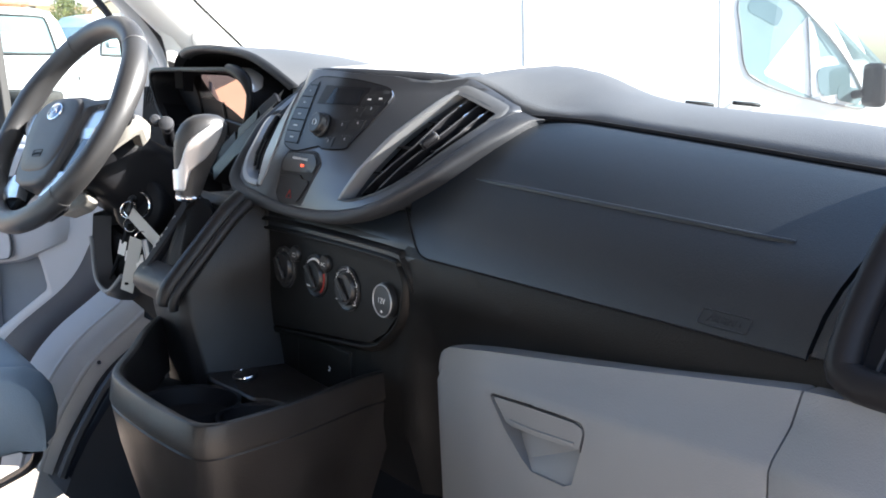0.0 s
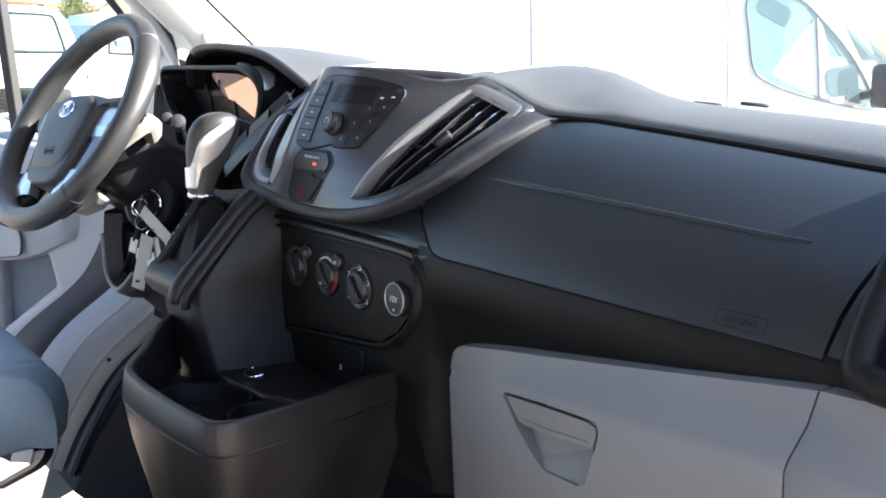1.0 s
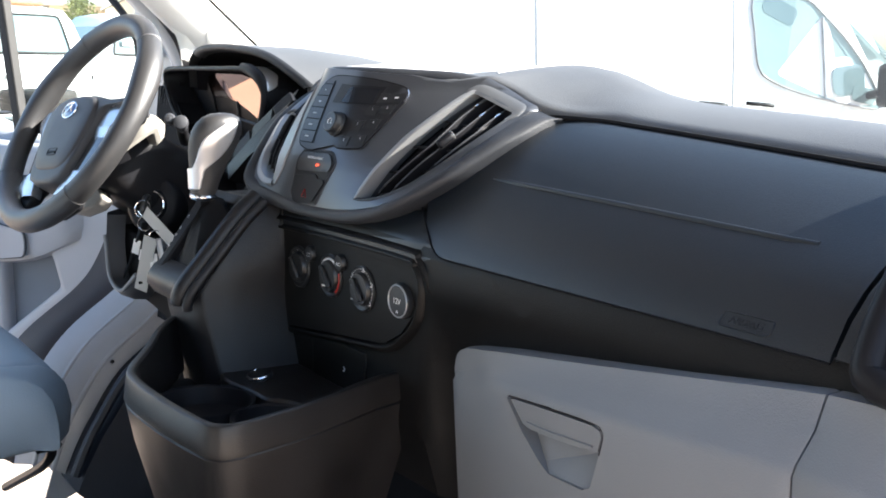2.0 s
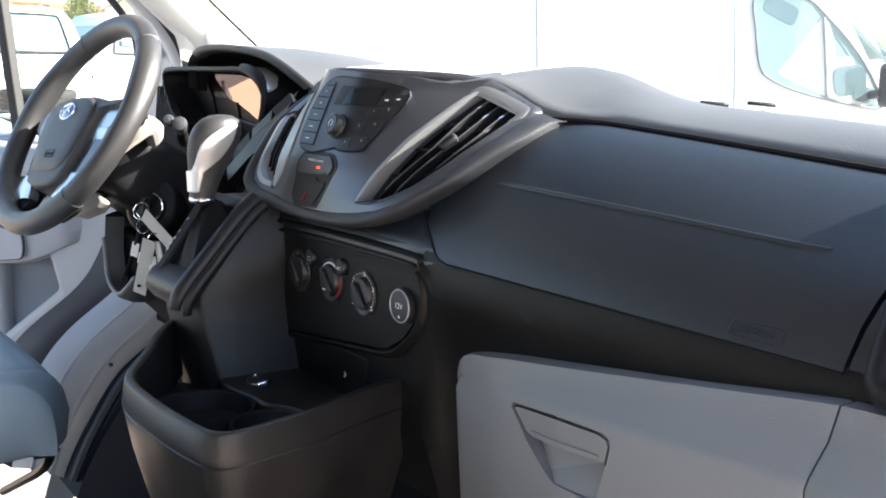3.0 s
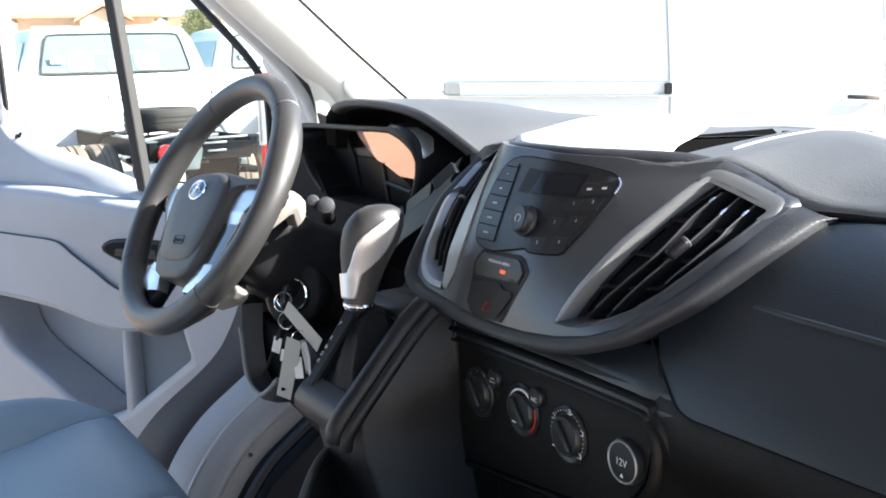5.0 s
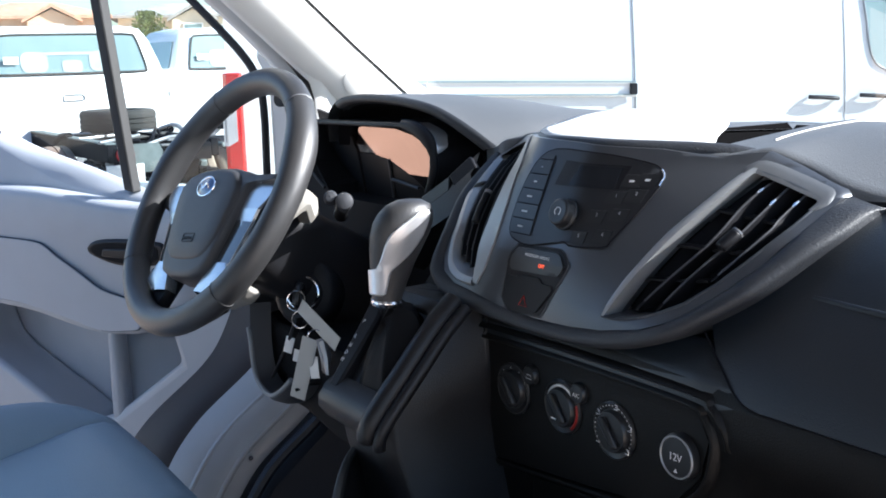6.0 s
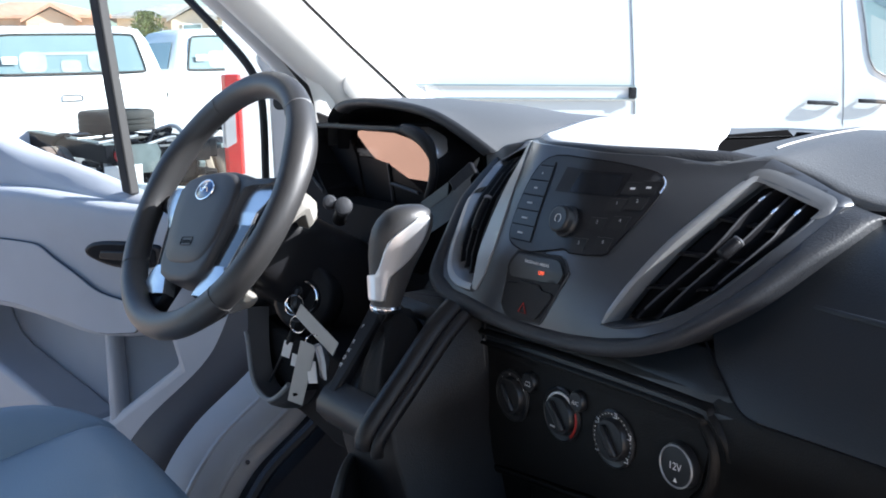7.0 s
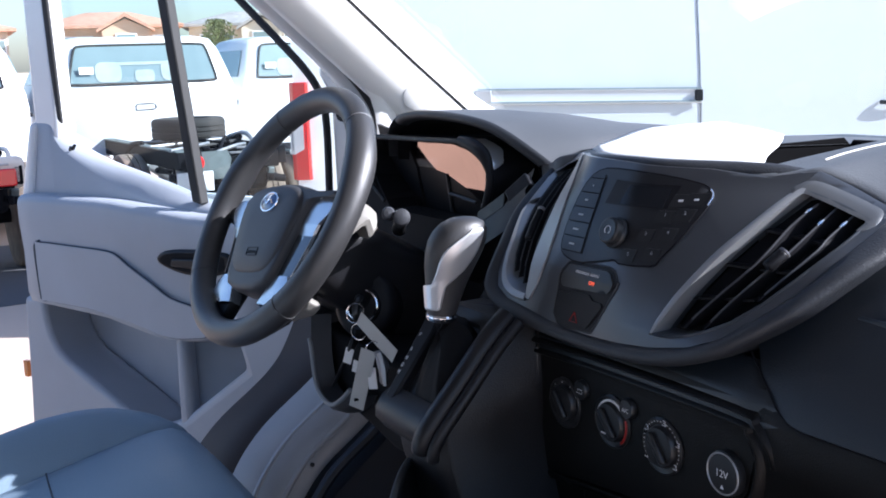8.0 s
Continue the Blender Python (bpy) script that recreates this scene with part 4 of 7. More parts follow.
def hollow(ob, outline, depth):
    """Sinks a pocket with that outline into the glovebox door, depth(z) deep."""
    bm = bmesh.new()
    front = [bm.verts.new((x, glove_y(x, z) - 0.03, z)) for x, z in outline]
    rear = [bm.verts.new((x, glove_y(x, z) + depth(z), z)) for x, z in outline]
    for i in range(len(outline)):
        j = (i + 1) % len(outline)
        bm.faces.new((front[i], front[j], rear[j], rear[i]))
    for ring in (front, rear):
        bmesh.ops.triangulate(bm, faces=[bm.faces.new(ring)])
    bmesh.ops.recalc_face_normals(bm, faces=bm.faces[:])
    me = bpy.data.meshes.new("cutter")
    bm.to_mesh(me)
    bm.free()
    me.materials.append(M_GREY)
    tool = new("cutter", me)
    mod = ob.modifiers.new("pocket", "BOOLEAN")
    mod.object, mod.operation, mod.solver = tool, "DIFFERENCE", "EXACT"
    bpy.context.view_layer.update()
    made = bpy.data.meshes.new_from_object(ob.evaluated_get(bpy.context.evaluated_depsgraph_get()))
    ob.modifiers.clear()
    ob.data = made
    made.set_sharp_from_angle(angle=radians(40))
    bpy.data.objects.remove(tool)


hollow(glove, lat, lambda z: lerp(z, [1.110, 1.118, 1.150, 1.180], [0.002, 0.010, 0.024, 0.026]))
part("latch_gap", tube([(p.x, glove_y(p.x, p.y) + 0.0006, p.y) for p in smooth_path([(x, z, 0) for x, z in lat[1:8]], 4)], 0.0011, 6), M_DEEP, glove)
part("latch_handle", patch([(0.3925, 1.1615), (0.4010, 1.1640), (0.4600, 1.1718), (0.5170, 1.1757), (0.5265, 1.1735), (0.5283, 1.1690), (0.5240, 1.1545), (0.5180, 1.1525), (0.4250, 1.1425), (0.4130, 1.1440)], glove_y, -0.0005, 0.008), M_GREY, glove, "grey latch handle", bevel=0.0025)
part("latch_crease", tube([(x, glove_y(x, z) - 0.0002, z) for x, z in ((0.4220, 1.1480), (0.46, 1.1515), (0.50, 1.1555), (0.5175, 1.1570))], 0.0010, 6), M_GREY, glove)

# outer end of the dash, with the side vent
def dash_end():
    secs = []
    for x, d in ((0.7085, 0.003), (0.7105, 0.0), (0.76, 0.0), (0.82, 0.0), (0.86, 0.004)):
        fall = tip(x)
        secs.append([(x, y + d, z - d + fall * ease((z - 1.30) / 0.10)) for y, z in panel_profile(x)])
    return loft(secs)


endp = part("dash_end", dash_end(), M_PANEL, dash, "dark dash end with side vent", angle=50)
_fr = smooth_path([(0.752, -0.016, 1.267), (0.742, -0.006, 1.285), (0.738, 0.030, 1.332), (0.738, 0.058, 1.362), (0.752, 0.068, 1.372), (0.80, 0.070, 1.372), (0.85, 0.068, 1.368), (0.856, 0.030, 1.332), (0.856, -0.006, 1.285), (0.845, -0.017, 1.266), (0.80, -0.018, 1.265)], 4, True)
part("side_vent_frame", tube([p + Vector((0.001, -0.002, 0.004)) for p in _fr], 0.0125, 10, True), M_BLACK, endp, "rounded side vent frame")
part("side_vent_cavity", slab([(0.744, -0.010, 1.276), (0.862, -0.010, 1.276), (0.862, 0.060, 1.365), (0.744, 0.060, 1.365)], (0, 0.006, 0.006)), M_DEEP, endp)
for k in range(4):
    x = 0.766 + 0.022 * k
    part("slat", slab([(x, -0.016, 1.272), (x + 0.002, -0.016, 1.272), (x + 0.002, 0.058, 1.366), (x, 0.058, 1.366)], (0, 0.006, 0.005)), M_HUB, endp)
part("end_trim", loft([[(x, 0.012 + e, t), (x, -0.0176 + e, t - 0.3 * e), (x, -0.0286 + e, t - 0.024), (x, -0.048 + e, 1.209), (x, -0.052 + e, 1.201), (x, -0.048 + e, 1.145), (x, -0.040 + e, 1.045), (x, -0.022 + e, 0.92), (x, 0.06, 0.92), (x, 0.06, t)] for x, e, t in ((0.7178, 0.0016, 1.2535), (0.7192, 0.0, 1.2540), (0.78, 0.0, 1.2575), (0.86, 0.002, 1.2610))]), M_GREY, dash, "mid grey end trim", angle=50)

# driver side: hood over the instruments
lip = [(-0.310, 0.158, 1.434), (-0.345, 0.146, 1.456), (-0.385, 0.139, 1.474), (-0.43, 0.134, 1.487), (-0.50, 0.130, 1.495), (-0.58, 0.126, 1.498), (-0.65, 0.125, 1.493), (-0.69, 0.128, 1.479), (-0.715, 0.133, 1.462), (-0.74, 0.145, 1.42)]
back = [(-0.31, 0.34, 1.449), (-0.32, 0.42, 1.453), (-0.36, 0.47, 1.456), (-0.42, 0.50, 1.457), (-0.50, 0.52, 1.457), (-0.58, 0.53, 1.455), (-0.65, 0.53, 1.450), (-0.72, 0.50, 1.440), (-0.80, 0.44, 1.42), (-0.86, 0.38, 1.37)]


def hood():
    a, b = smooth_path(lip, 5), smooth_path(back, 5)
    secs = [a]
    for t in (0.03, 0.08, 0.15, 0.3, 0.5, 0.75, 1.0):
        secs.append([p.lerp(q, t) + Vector((0, 0, 0.010 * math.sin(math.pi * min(1, t * 1.3)))) for p, q in zip(a, b)])
    secs.append([Vector((q.x, 0.70, 1.425)) for q in b])
    return loft(secs, False)


part("instrument_hood", hood(), M_DASHTOP, dash, "dark hood arching over the instruments", angle=60)


def hood_lining():
    a = smooth_path(lip, 5)
    c = Vector((-0.53, 0.13, 1.38))
    return loft([[p + (c - p) * k + Vector((0, dy, 0)) for p in a] for k, dy in ((0.10, 0.008), (0.14, 0.03), (0.17, 0.09), (0.22, 0.16), (0.5, 0.22), (0.9, 0.24))], False)


def hood_lip():
    a = smooth_path(lip, 5)[:-12]
    c = Vector((-0.53, 0.13, 1.38))
    return loft([[p + (c - p) * k + Vector((0, dy, 0)) for p in a] for k, dy in ((-0.01, 0.006), (0.0, 0.0), (0.03, -0.003), (0.07, -0.002), (0.10, 0.004), (0.115, 0.014))], False)


part("hood_lip", hood_lip(), M_DASHSHADE, dash, "rounded grey lip of the hood", angle=70)
part("hood_lining", hood_lining(), M_DEEP, dash, "black underside of the hood")
# top between hood, bin and windscreen
def driver_top():
    front = [(-0.335, 0.165, 1.452), (-0.311, 0.159, 1.436), (-0.28, 0.152, 1.446), (-0.25, pod_y(-0.25, 1.451) + 0.004, 1.453), (-0.205, pod_y(-0.205, 1.457) + 0.004, 1.459), (-0.165, pod_y(-0.166, 1.458) + 0.004, 1.461), (-0.150, pod_y(-0.15, 1.46) + 0.004, 1.4625)]
    rows = []
    for p in smooth_path(front, 4):
        d = 0.78 - p.y
        rows.append([(p.x, p.y + 0.002, p.z - 0.05), (p.x, p.y, p.z - 0.003), (p.x, p.y + 0.004, p.z)] + [(p.x - 0.02 * t * ease((-0.152 - p.x) / 0.05), p.y + d * t, p.z + (1.452 - p.z) * ease(t * 4) - 0.030 * max(0, t - 0.3)) for t in (0.04, 0.08, 0.13, 0.2, 0.3, 0.5, 0.75, 1.0)])
    return loft(rows, False)


part("driver_top", driver_top(), M_DASHTOP, dash, angle=60)
part("top_left", box((-0.62, 0.62, 1.395), (0.5, 0.3, 0.06)), M_DASHTOP, dash, bevel=0.01)
part("lower_driver_panel", patch([(-0.86, 0.98), (-0.25, 0.98), (-0.19, 1.10), (-0.19, 1.30), (-0.26, 1.40), (-0.33, 1.34), (-0.70, 1.34), (-0.80, 1.42), (-0.86, 1.42)], lambda x, z: 0.11 + 0.10 * (z - 1.2), 0, 0.05, 0.05), M_DEEP, dash)

# slanted switch strip between instruments and stack
def strip(p0, p1, w, d):
    p0, p1 = Vector(p0), Vector(p1)
    e = (p1 - p0).normalized()
    n = Vector((0.15, -0.85, 0.45)).normalized()
    s = e.cross(n).normalized() * w
    return slab([p0 - s, p1 - s, p1 + s, p0 + s], -n * d)


SW = [Vector(p) for p in ((-0.430, 0.085, 1.318), (-0.392, 0.10, 1.355), (-0.317, 0.10, 1.392), (-0.293, 0.12, 1.419))]
part("switch_bed", loft([[p + Vector((-0.012, 0.014, 0.012)), p, p + Vector((0.012, -0.018, -0.012)), p + Vector((0.040, -0.030, -0.030)), p + Vector((0.03, 0.02, -0.05))] for p in SW], False), M_BLACK, dash, "dark slanted switch bed", angle=50)
for p, q in zip(SW[:-1], SW[1:]):
    part("blank_switch", strip(p.lerp(q, 0.04) + Vector((0.0, -0.004, 0.003)), p.lerp(q, 0.96) + Vector((0.0, -0.004, 0.003)), 0.011, 0.012), M_BLACK, dash, bevel=0.002)
for k in range(4):
    part("driver_vent_slat", slab([(-0.872 + 0.014 * k, 0.130, 1.352 + 0.004 * k), (-0.866 + 0.014 * k, 0.128, 1.352 + 0.004 * k), (-0.836 + 0.014 * k, 0.128, 1.420), (-0.842 + 0.014 * k, 0.130, 1.420)], (0, 0.012, 0)), M_HUB, dash)
part("driver_vent_back", slab([(-0.88, 0.142, 1.345), (-0.79, 0.142, 1.345), (-0.78, 0.142, 1.428), (-0.86, 0.142, 1.428)], (0, 0.01, 0)), M_DEEP, dash)
part("stack_flank", loft([[Vector((x, pod_y(x, z) + 0.004, z)), Vector((x - 0.03, pod_y(x, z) + 0.02, z - 0.004)), Vector((x - 0.07, pod_y(x, z) + 0.05, z - 0.012)), Vector((x - 0.10, pod_y(x, z) + 0.10, z - 0.03))] for x, z in ((-0.180, 1.292), (-0.206, 1.305), (-0.222, 1.325), (-0.228, 1.345), (-0.237, 1.362), (-0.268, 1.402), (-0.30, 1.432))], False), M_BLACK, dash, angle=60)

# instrument cluster
clus = thing("instrument_cluster", "black instrument cluster behind a curved glossy lens", "instrument cluster")
cl_out = [(-0.665, 1.33), (-0.69, 1.40), (-0.685, 1.445), (-0.665, 1.456), (-0.53, 1.462), (-0.44, 1.456), (-0.405, 1.435), (-0.392, 1.40), (-0.41, 1.36), (-0.44, 1.32)]


def cl_y(x, z):
    return 0.175 - 0.22 * (z - 1.40)


# lens outline follows the edge of the warm reflection, black mask below
lens_out = [(-0.712, 1.440), (-0.658, 1.447), (-0.56, 1.447), (-0.505, 1.438), (-0.478, 1.414), (-0.474, 1.397), (-0.488, 1.368), (-0.503, 1.348), (-0.516, 1.362), (-0.536, 1.374), (-0.564, 1.386), (-0.60, 1.399), (-0.638, 1.404), (-0.694, 1.404)]
part("gauge_face", patch(cl_out, cl_y, -0.035, 0.01, 0.05), M_DEEP, clus)
part("lens", patch(lens_out, cl_y, 0.002, 0.003, 0.02), G_LENS, clus, "glossy cluster lens with a warm tint painted into its reflection").visible_shadow = False
part("lower_mask", patch([(-0.73, 1.404), (-0.694, 1.404), (-0.638, 1.404), (-0.60, 1.399), (-0.564, 1.386), (-0.536, 1.374), (-0.516, 1.362), (-0.503, 1.348), (-0.45, 1.335), (-0.44, 1.30), (-0.73, 1.30)], cl_y, 0.0, 0.006, 0.03), M_BLACK, clus)
part("side_mask", patch([(-0.80, 1.47), (-0.712, 1.455), (-0.694, 1.404), (-0.70, 1.33), (-0.80, 1.32)], cl_y, 0.004, 0.006, 0.03), M_BLACK, clus)
for p, q in (((-0.60, 1.399), (-0.612, 1.33)), ((-0.605, 1.368), (-0.53, 1.360))):
    part("mask_rib", tube([(p[0], cl_y(*p) - 0.002, p[1]), (q[0], cl_y(*q) - 0.002, q[1])], 0.0028, 6), M_HUB, clus)
for x in (-0.60, -0.46):
    g = part("gauge", turned([(0.050, 0), (0.050, 0.006), (0.047, 0.008), (0.045, 0.004), (0.0, 0.004)], Matrix.Translation((x, 0.196, 1.395)) @ pose(0, 0, 0, 108, 0, 0)), M_BLACK, clus, "round dial gauge")
    part("gauge_ring", tube([Matrix.Translation((x, 0.196, 1.395)) @ pose(0, 0, 0, 108, 0, 0) @ Vector((0.049 * math.cos(a), 0.049 * math.sin(a), 0.008)) for a in np.linspace(0, 6.283, 36, endpoint=False)], 0.001, 5, True), M_SILVER, g)


VIS = smooth_path([(-0.723, 0.128, 1.352), (-0.761, 0.124, 1.379), (-0.785, 0.122, 1.414), (-0.793, 0.121, 1.440), (-0.780, 0.120, 1.453), (-0.74, 0.119, 1.456), (-0.66, 0.119, 1.458), (-0.56, 0.118, 1.459), (-0.47, 0.120, 1.460), (-0.425, 0.121, 1.453), (-0.396, 0.121, 1.438), (-0.386, 0.121, 1.414), (-0.391, 0.121, 1.390), (-0.406, 0.122, 1.365), (-0.43, 0.126, 1.335)], 5)


def visor():
    c = Vector((-0.56, 0.16, 1.385))
    secs = []
    for p in VIS:
        d = Vector((c.x - p.x, 0, c.z - p.z)).normalized()
        secs.append([p + Vector((0, 0.075, 0)), p + Vector((0, 0.004, 0)), p, p + d * 0.004 + Vector((0, -0.001, 0)), p + d * 0.007 + Vector((0, 0.004, 0)), p + d * 0.010 + Vector((0, 0.07, 0))])
    return loft(secs, False)


part("visor_frame", visor(), M_BLACK, clus, "black frame standing proud of the lens", angle=60)
part("visor_edge", tube([p + Vector((0, -0.002, -0.002)) for p in VIS[0:43]], 0.0040, 8), M_BLACK, clus, "rounded front edge of the visor")
part("visor_tip", tube([p + Vector((0.0, -0.004, 0.001)) for p in VIS[41:65]], [0.005 + 0.005 * math.sin(math.pi * min(1.0, (i + 3) / 16)) if i < 14 else 0.006 for i in range(len(VIS[41:65]))], 10), M_BLACK, clus, "thick black tip of the visor")
outer_arc = smooth_path([(-0.450, 0.124, 1.463), (-0.425, 0.125, 1.4565), (-0.404, 0.126, 1.448), (-0.391, 0.127, 1.436), (-0.388, 0.126, 1.424), (-0.391, 0.124, 1.411)], 4)
inner_arc = smooth_path([(-0.445, 0.118, 1.460), (-0.42, 0.118, 1.451), (-0.397, 0.118, 1.438), (-0.392, 0.118, 1.430), (-0.391, 0.118, 1.420), (-0.392, 0.119, 1.410)], 4)
part("silver_cheek", loft([inner_arc, [p.lerp(q, 0.5) + Vector((0, -0.003, 0.002)) for p, q in zip(inner_arc, outer_arc)], outer_arc, [p + Vector((-0.004, 0.03, -0.002)) for p in outer_arc]], False), M_INSERT, clus, "satin silver cheek", angle=60)

# paper left on the dash
def sheet():
    secs = []
    first = [(x, pod_y(max(x, -0.16), 1.458) + 0.018 + 0.05 * max(0.0, x - 0.04), 1.4640) for x in np.linspace(-0.165, 0.088, 15)]
    secs.append(first)
    secs.append([(x - 0.025, y + 0.03, 1.4665) for x, y, z in first])
    for y, x0, x1 in ((0.20, -0.232, 0.028), (0.25, -0.275, -0.010), (0.32, -0.335, -0.068), (0.39, -0.385, -0.130), (0.45, -0.395, -0.215), (0.485, -0.37, -0.30)):
        secs.append([(x, y, 1.4665 - 0.004 * (y - 0.165) / 0.36 + 0.006 * (1 - (2 * (x - x0) / (x1 - x0) - 1) ** 2)) for x in np.linspace(x0, x1, 15)])
    return loft(secs, False)


paper = part("paper_sheet", sheet(), M_PAPER, None)
tagged(paper, "bright white sheet of paper lying on the dash top", "paper")
_s = paper.modifiers.new("thick", "SOLIDIFY")
_s.thickness = 0.0012

# ---- gear selector console and cup tray ----
cons = thing("gear_console", "dark plastic gear selector console rising to the dashboard", "console")


def console_body():
    secs = []
    rows = (  # y front edge, z, left x, right x
        (-0.030, 1.290, -0.245, -0.128), (-0.055, 1.262, -0.247, -0.124), (-0.085, 1.225, -0.246, -0.122), (-0.108, 1.196, -0.240, -0.122), (-0.120, 1.176, -0.234, -0.124),
        (-0.118, 1.140, -0.224, -0.118), (-0.112, 1.105, -0.217, -0.108), (-0.106, 1.06, -0.212, -0.096), (-0.102, 1.00, -0.21, -0.086))
    for y, z, a, b in rows:
        secs.append([(a, 0.05, z), (a, y + 0.012, z), (a + 0.010, y, z), (b - 0.030, y, z), (b - 0.016, y + 0.004, z), (b - 0.005, y + 0.014, z), (b, y + 0.030, z), (b + 0.006, y + 0.06, z - 0.003), (b + 0.012, 0.0, z - 0.004), (b + 0.014, 0.05, z)])
    return loft(secs)


part("console_body", console_body(), M_DASH, cons, bevel=0.004, angle=30)
# sloping top: u across, v up the slope
_t0, _t1 = Vector((-0.186, -0.139, 1.162)), Vector((-0.186, -0.032, 1.291))
_vv = (_t1 - _t0).normalized()
_nn = Vector((1, 0, 0)).cross(_vv).normalized()
SLOPE = Matrix.Translation(_t0) @ Matrix((Vector((1, 0, 0)), _vv, _nn)).transposed().to_4x4()
bez = part("shift_bezel", loft([[SLOPE @ Vector((x * k, 0.094 + y * k, h)) for x, y in rounded(0.112, 0.148, 0.016)] for k, h in ((1.0, -0.01), (1.0, 0.005), (0.97, 0.0085), (0.80, 0.009), (0.76, 0.006), (0.74, -0.012))], cap=False), M_DASH, cons, "raised dark bezel round the lever", angle=50)
part("bezel_floor", slab([SLOPE @ Vector(p) for p in ((-0.044, 0.036, -0.004), (0.044, 0.036, -0.004), (0.044, 0.15, -0.004), (-0.044, 0.15, -0.004))], _nn * -0.004), M_DEEP, bez)
RAIL = [SLOPE @ Vector(p) for p in ((0.052, 0.004, -0.002), (0.054, 0.012, 0.005), (0.056, 0.03, 0.009), (0.059, 0.08, 0.009), (0.060, 0.14, 0.007), (0.058, 0.175, 0.000))]
part("side_rail", tube(smooth_path(RAIL, 5), [0.009] + [0.0125] * 25, 12, flat=0.9), M_DASH, cons, "thick rounded rail beside the lever", angle=70)
part("rail_ridge", tube(smooth_path([p + Vector((0.016, 0.004, -0.006)) for p in RAIL], 5), 0.0070, 10), M_DASH, cons)
part("front_lip", loft([[SLOPE @ Vector((x, v, h)) for v, h in ((0.052, 0.004), (0.036, 0.0100), (0.020, 0.0090), (0.010, 0.002), (0.006, -0.016))] for x in (-0.062, -0.058, -0.03, 0.0, 0.03, 0.048)], False), M_DASH, cons, "broad front lip of the gate", angle=60)
part("gate_strip", slab([SLOPE @ Vector((u, v, 0.0098)) for u, v in ((-0.054, 0.028), (-0.037, 0.034), (-0.041, 0.125), (-0.050, 0.152), (-0.064, 0.160), (-0.074, 0.152))], _nn * -0.022), M_BLACK, bez, "black gate strip with white letters", bevel=0.003)
for c, u, v in (("P", -0.0604, 0.116), ("R", -0.0596, 0.0963), ("N", -0.0586, 0.0850), ("D", -0.0580, 0.0757), ("M", -0.0568, 0.0665)):
    words("gate_letter", c, 0.0072, SLOPE @ Matrix.Translation((u, v, 0.0100)), M_MARK, bez, 0.0001)
# gaiter
base = [SLOPE @ Vector((0.008 + x, 0.092 + y, -0.003)) for x, y in rounded(0.062, 0.104, 0.02, 5)]
ringp = Vector((-0.182, -0.079, 1.293))
axis = Vector((0.10, 0.10, 1)).normalized()
_q = axis.to_track_quat("Z", "Y").to_matrix()
secs = []
_c = sum(base, Vector()) / len(base)
for t in (0.0, 0.08, 0.2, 0.32, 0.44, 0.56, 0.68, 0.8, 0.9, 1.0):
    row = []
    w = (1 - t) ** 0.55
    for i, p in enumerate(base):
        a = 2 * math.pi * i / len(base)
        pleat = 1 + (0.10 * math.sin(6 * a + 2.0 * t) + 0.05 * math.sin(20 * t)) * math.sin(math.pi * min(1, t * 1.15))
        row.append(_c.lerp(ringp, t) + ((p - _c) * w + (_q @ Vector((0.0155 * math.cos(a + 0.8), 0.0155 * math.sin(a + 0.8), 0))) * (1 - w)) * pleat)
    secs.append(row)
part("gaiter", loft(secs), M_GAITER, cons, "creased black vinyl gaiter", angle=70)

lever = thing("gear_lever", "black gear lever knob with satin silver insert", "gear lever")
part("collar", turned([(0.0155, -0.004), (0.0175, -0.001), (0.0175, 0.002), (0.0155, 0.004)], Matrix.Translation(ringp) @ _q.to_4x4()), M_CHROME, lever, "chrome collar ring")


def lever_sections(grow=0.0, lo=0, hi=99):
    secs = []
    prof = ((0.003, 0.0150, 0.0165, 0.0), (0.02, 0.0165, 0.020, 0.001), (0.04, 0.0185, 0.025, 0.003), (0.06, 0.0215, 0.031, 0.007), (0.075, 0.0245, 0.034, 0.011), (0.088, 0.0255, 0.034, 0.014), (0.098, 0.0240, 0.031, 0.017), (0.106, 0.0195, 0.025, 0.019), (0.111, 0.012, 0.015, 0.020), (0.1125, 0.003, 0.004, 0.020))
    for h, a, b, off in prof[lo:hi]:
        secs.append([ringp + axis * h + Vector((off * 0.5 + (a + grow) * math.cos(t), off * 0.4 + (b + grow) * math.sin(t), 0)) for t in (2 * math.pi * j / 28 for j in range(28))])
    return secs


part("lever_knob", loft(lever_sections()), M_LEATHER, lever, angle=70)


def lever_insert():
    secs = []
    rings = lever_sections(0.0012)
    hs = [0.003, 0.02, 0.04, 0.06, 0.075, 0.088, 0.098, 0.106, 0.111, 0.1125]
    for h, a0, a1 in ((0.011, 20.2, 24.6), (0.013, 19.5, 25.4), (0.025, 19.5, 25.7), (0.036, 19.5, 26.0), (0.0385, 20.2, 26.1), (0.041, 23.0, 26.4), (0.048, 23.5, 27.5), (0.0555, 23.9, 28.6), (0.065, 24.1, 29.3), (0.075, 24.4, 29.7), (0.082, 24.9, 29.9), (0.088, 25.7, 30.0), (0.094, 26.7, 30.2), (0.098, 27.4, 30.3), (0.102, 28.2, 30.0)):
        i0 = max(i for i, v in enumerate(hs) if v <= h)
        w = (h - hs[i0]) / (hs[i0 + 1] - hs[i0])
        s = [p.lerp(q, w) for p, q in zip(rings[i0], rings[i0 + 1])]
        k = len(s)
        row = []
        for t in range(13):
            a = a0 + (a1 - a0) * t / 12
            i = int(a)
            row.append(s[i % k].lerp(s[(i + 1) % k], a - i))
        secs.append(row)
    return loft(secs, False)


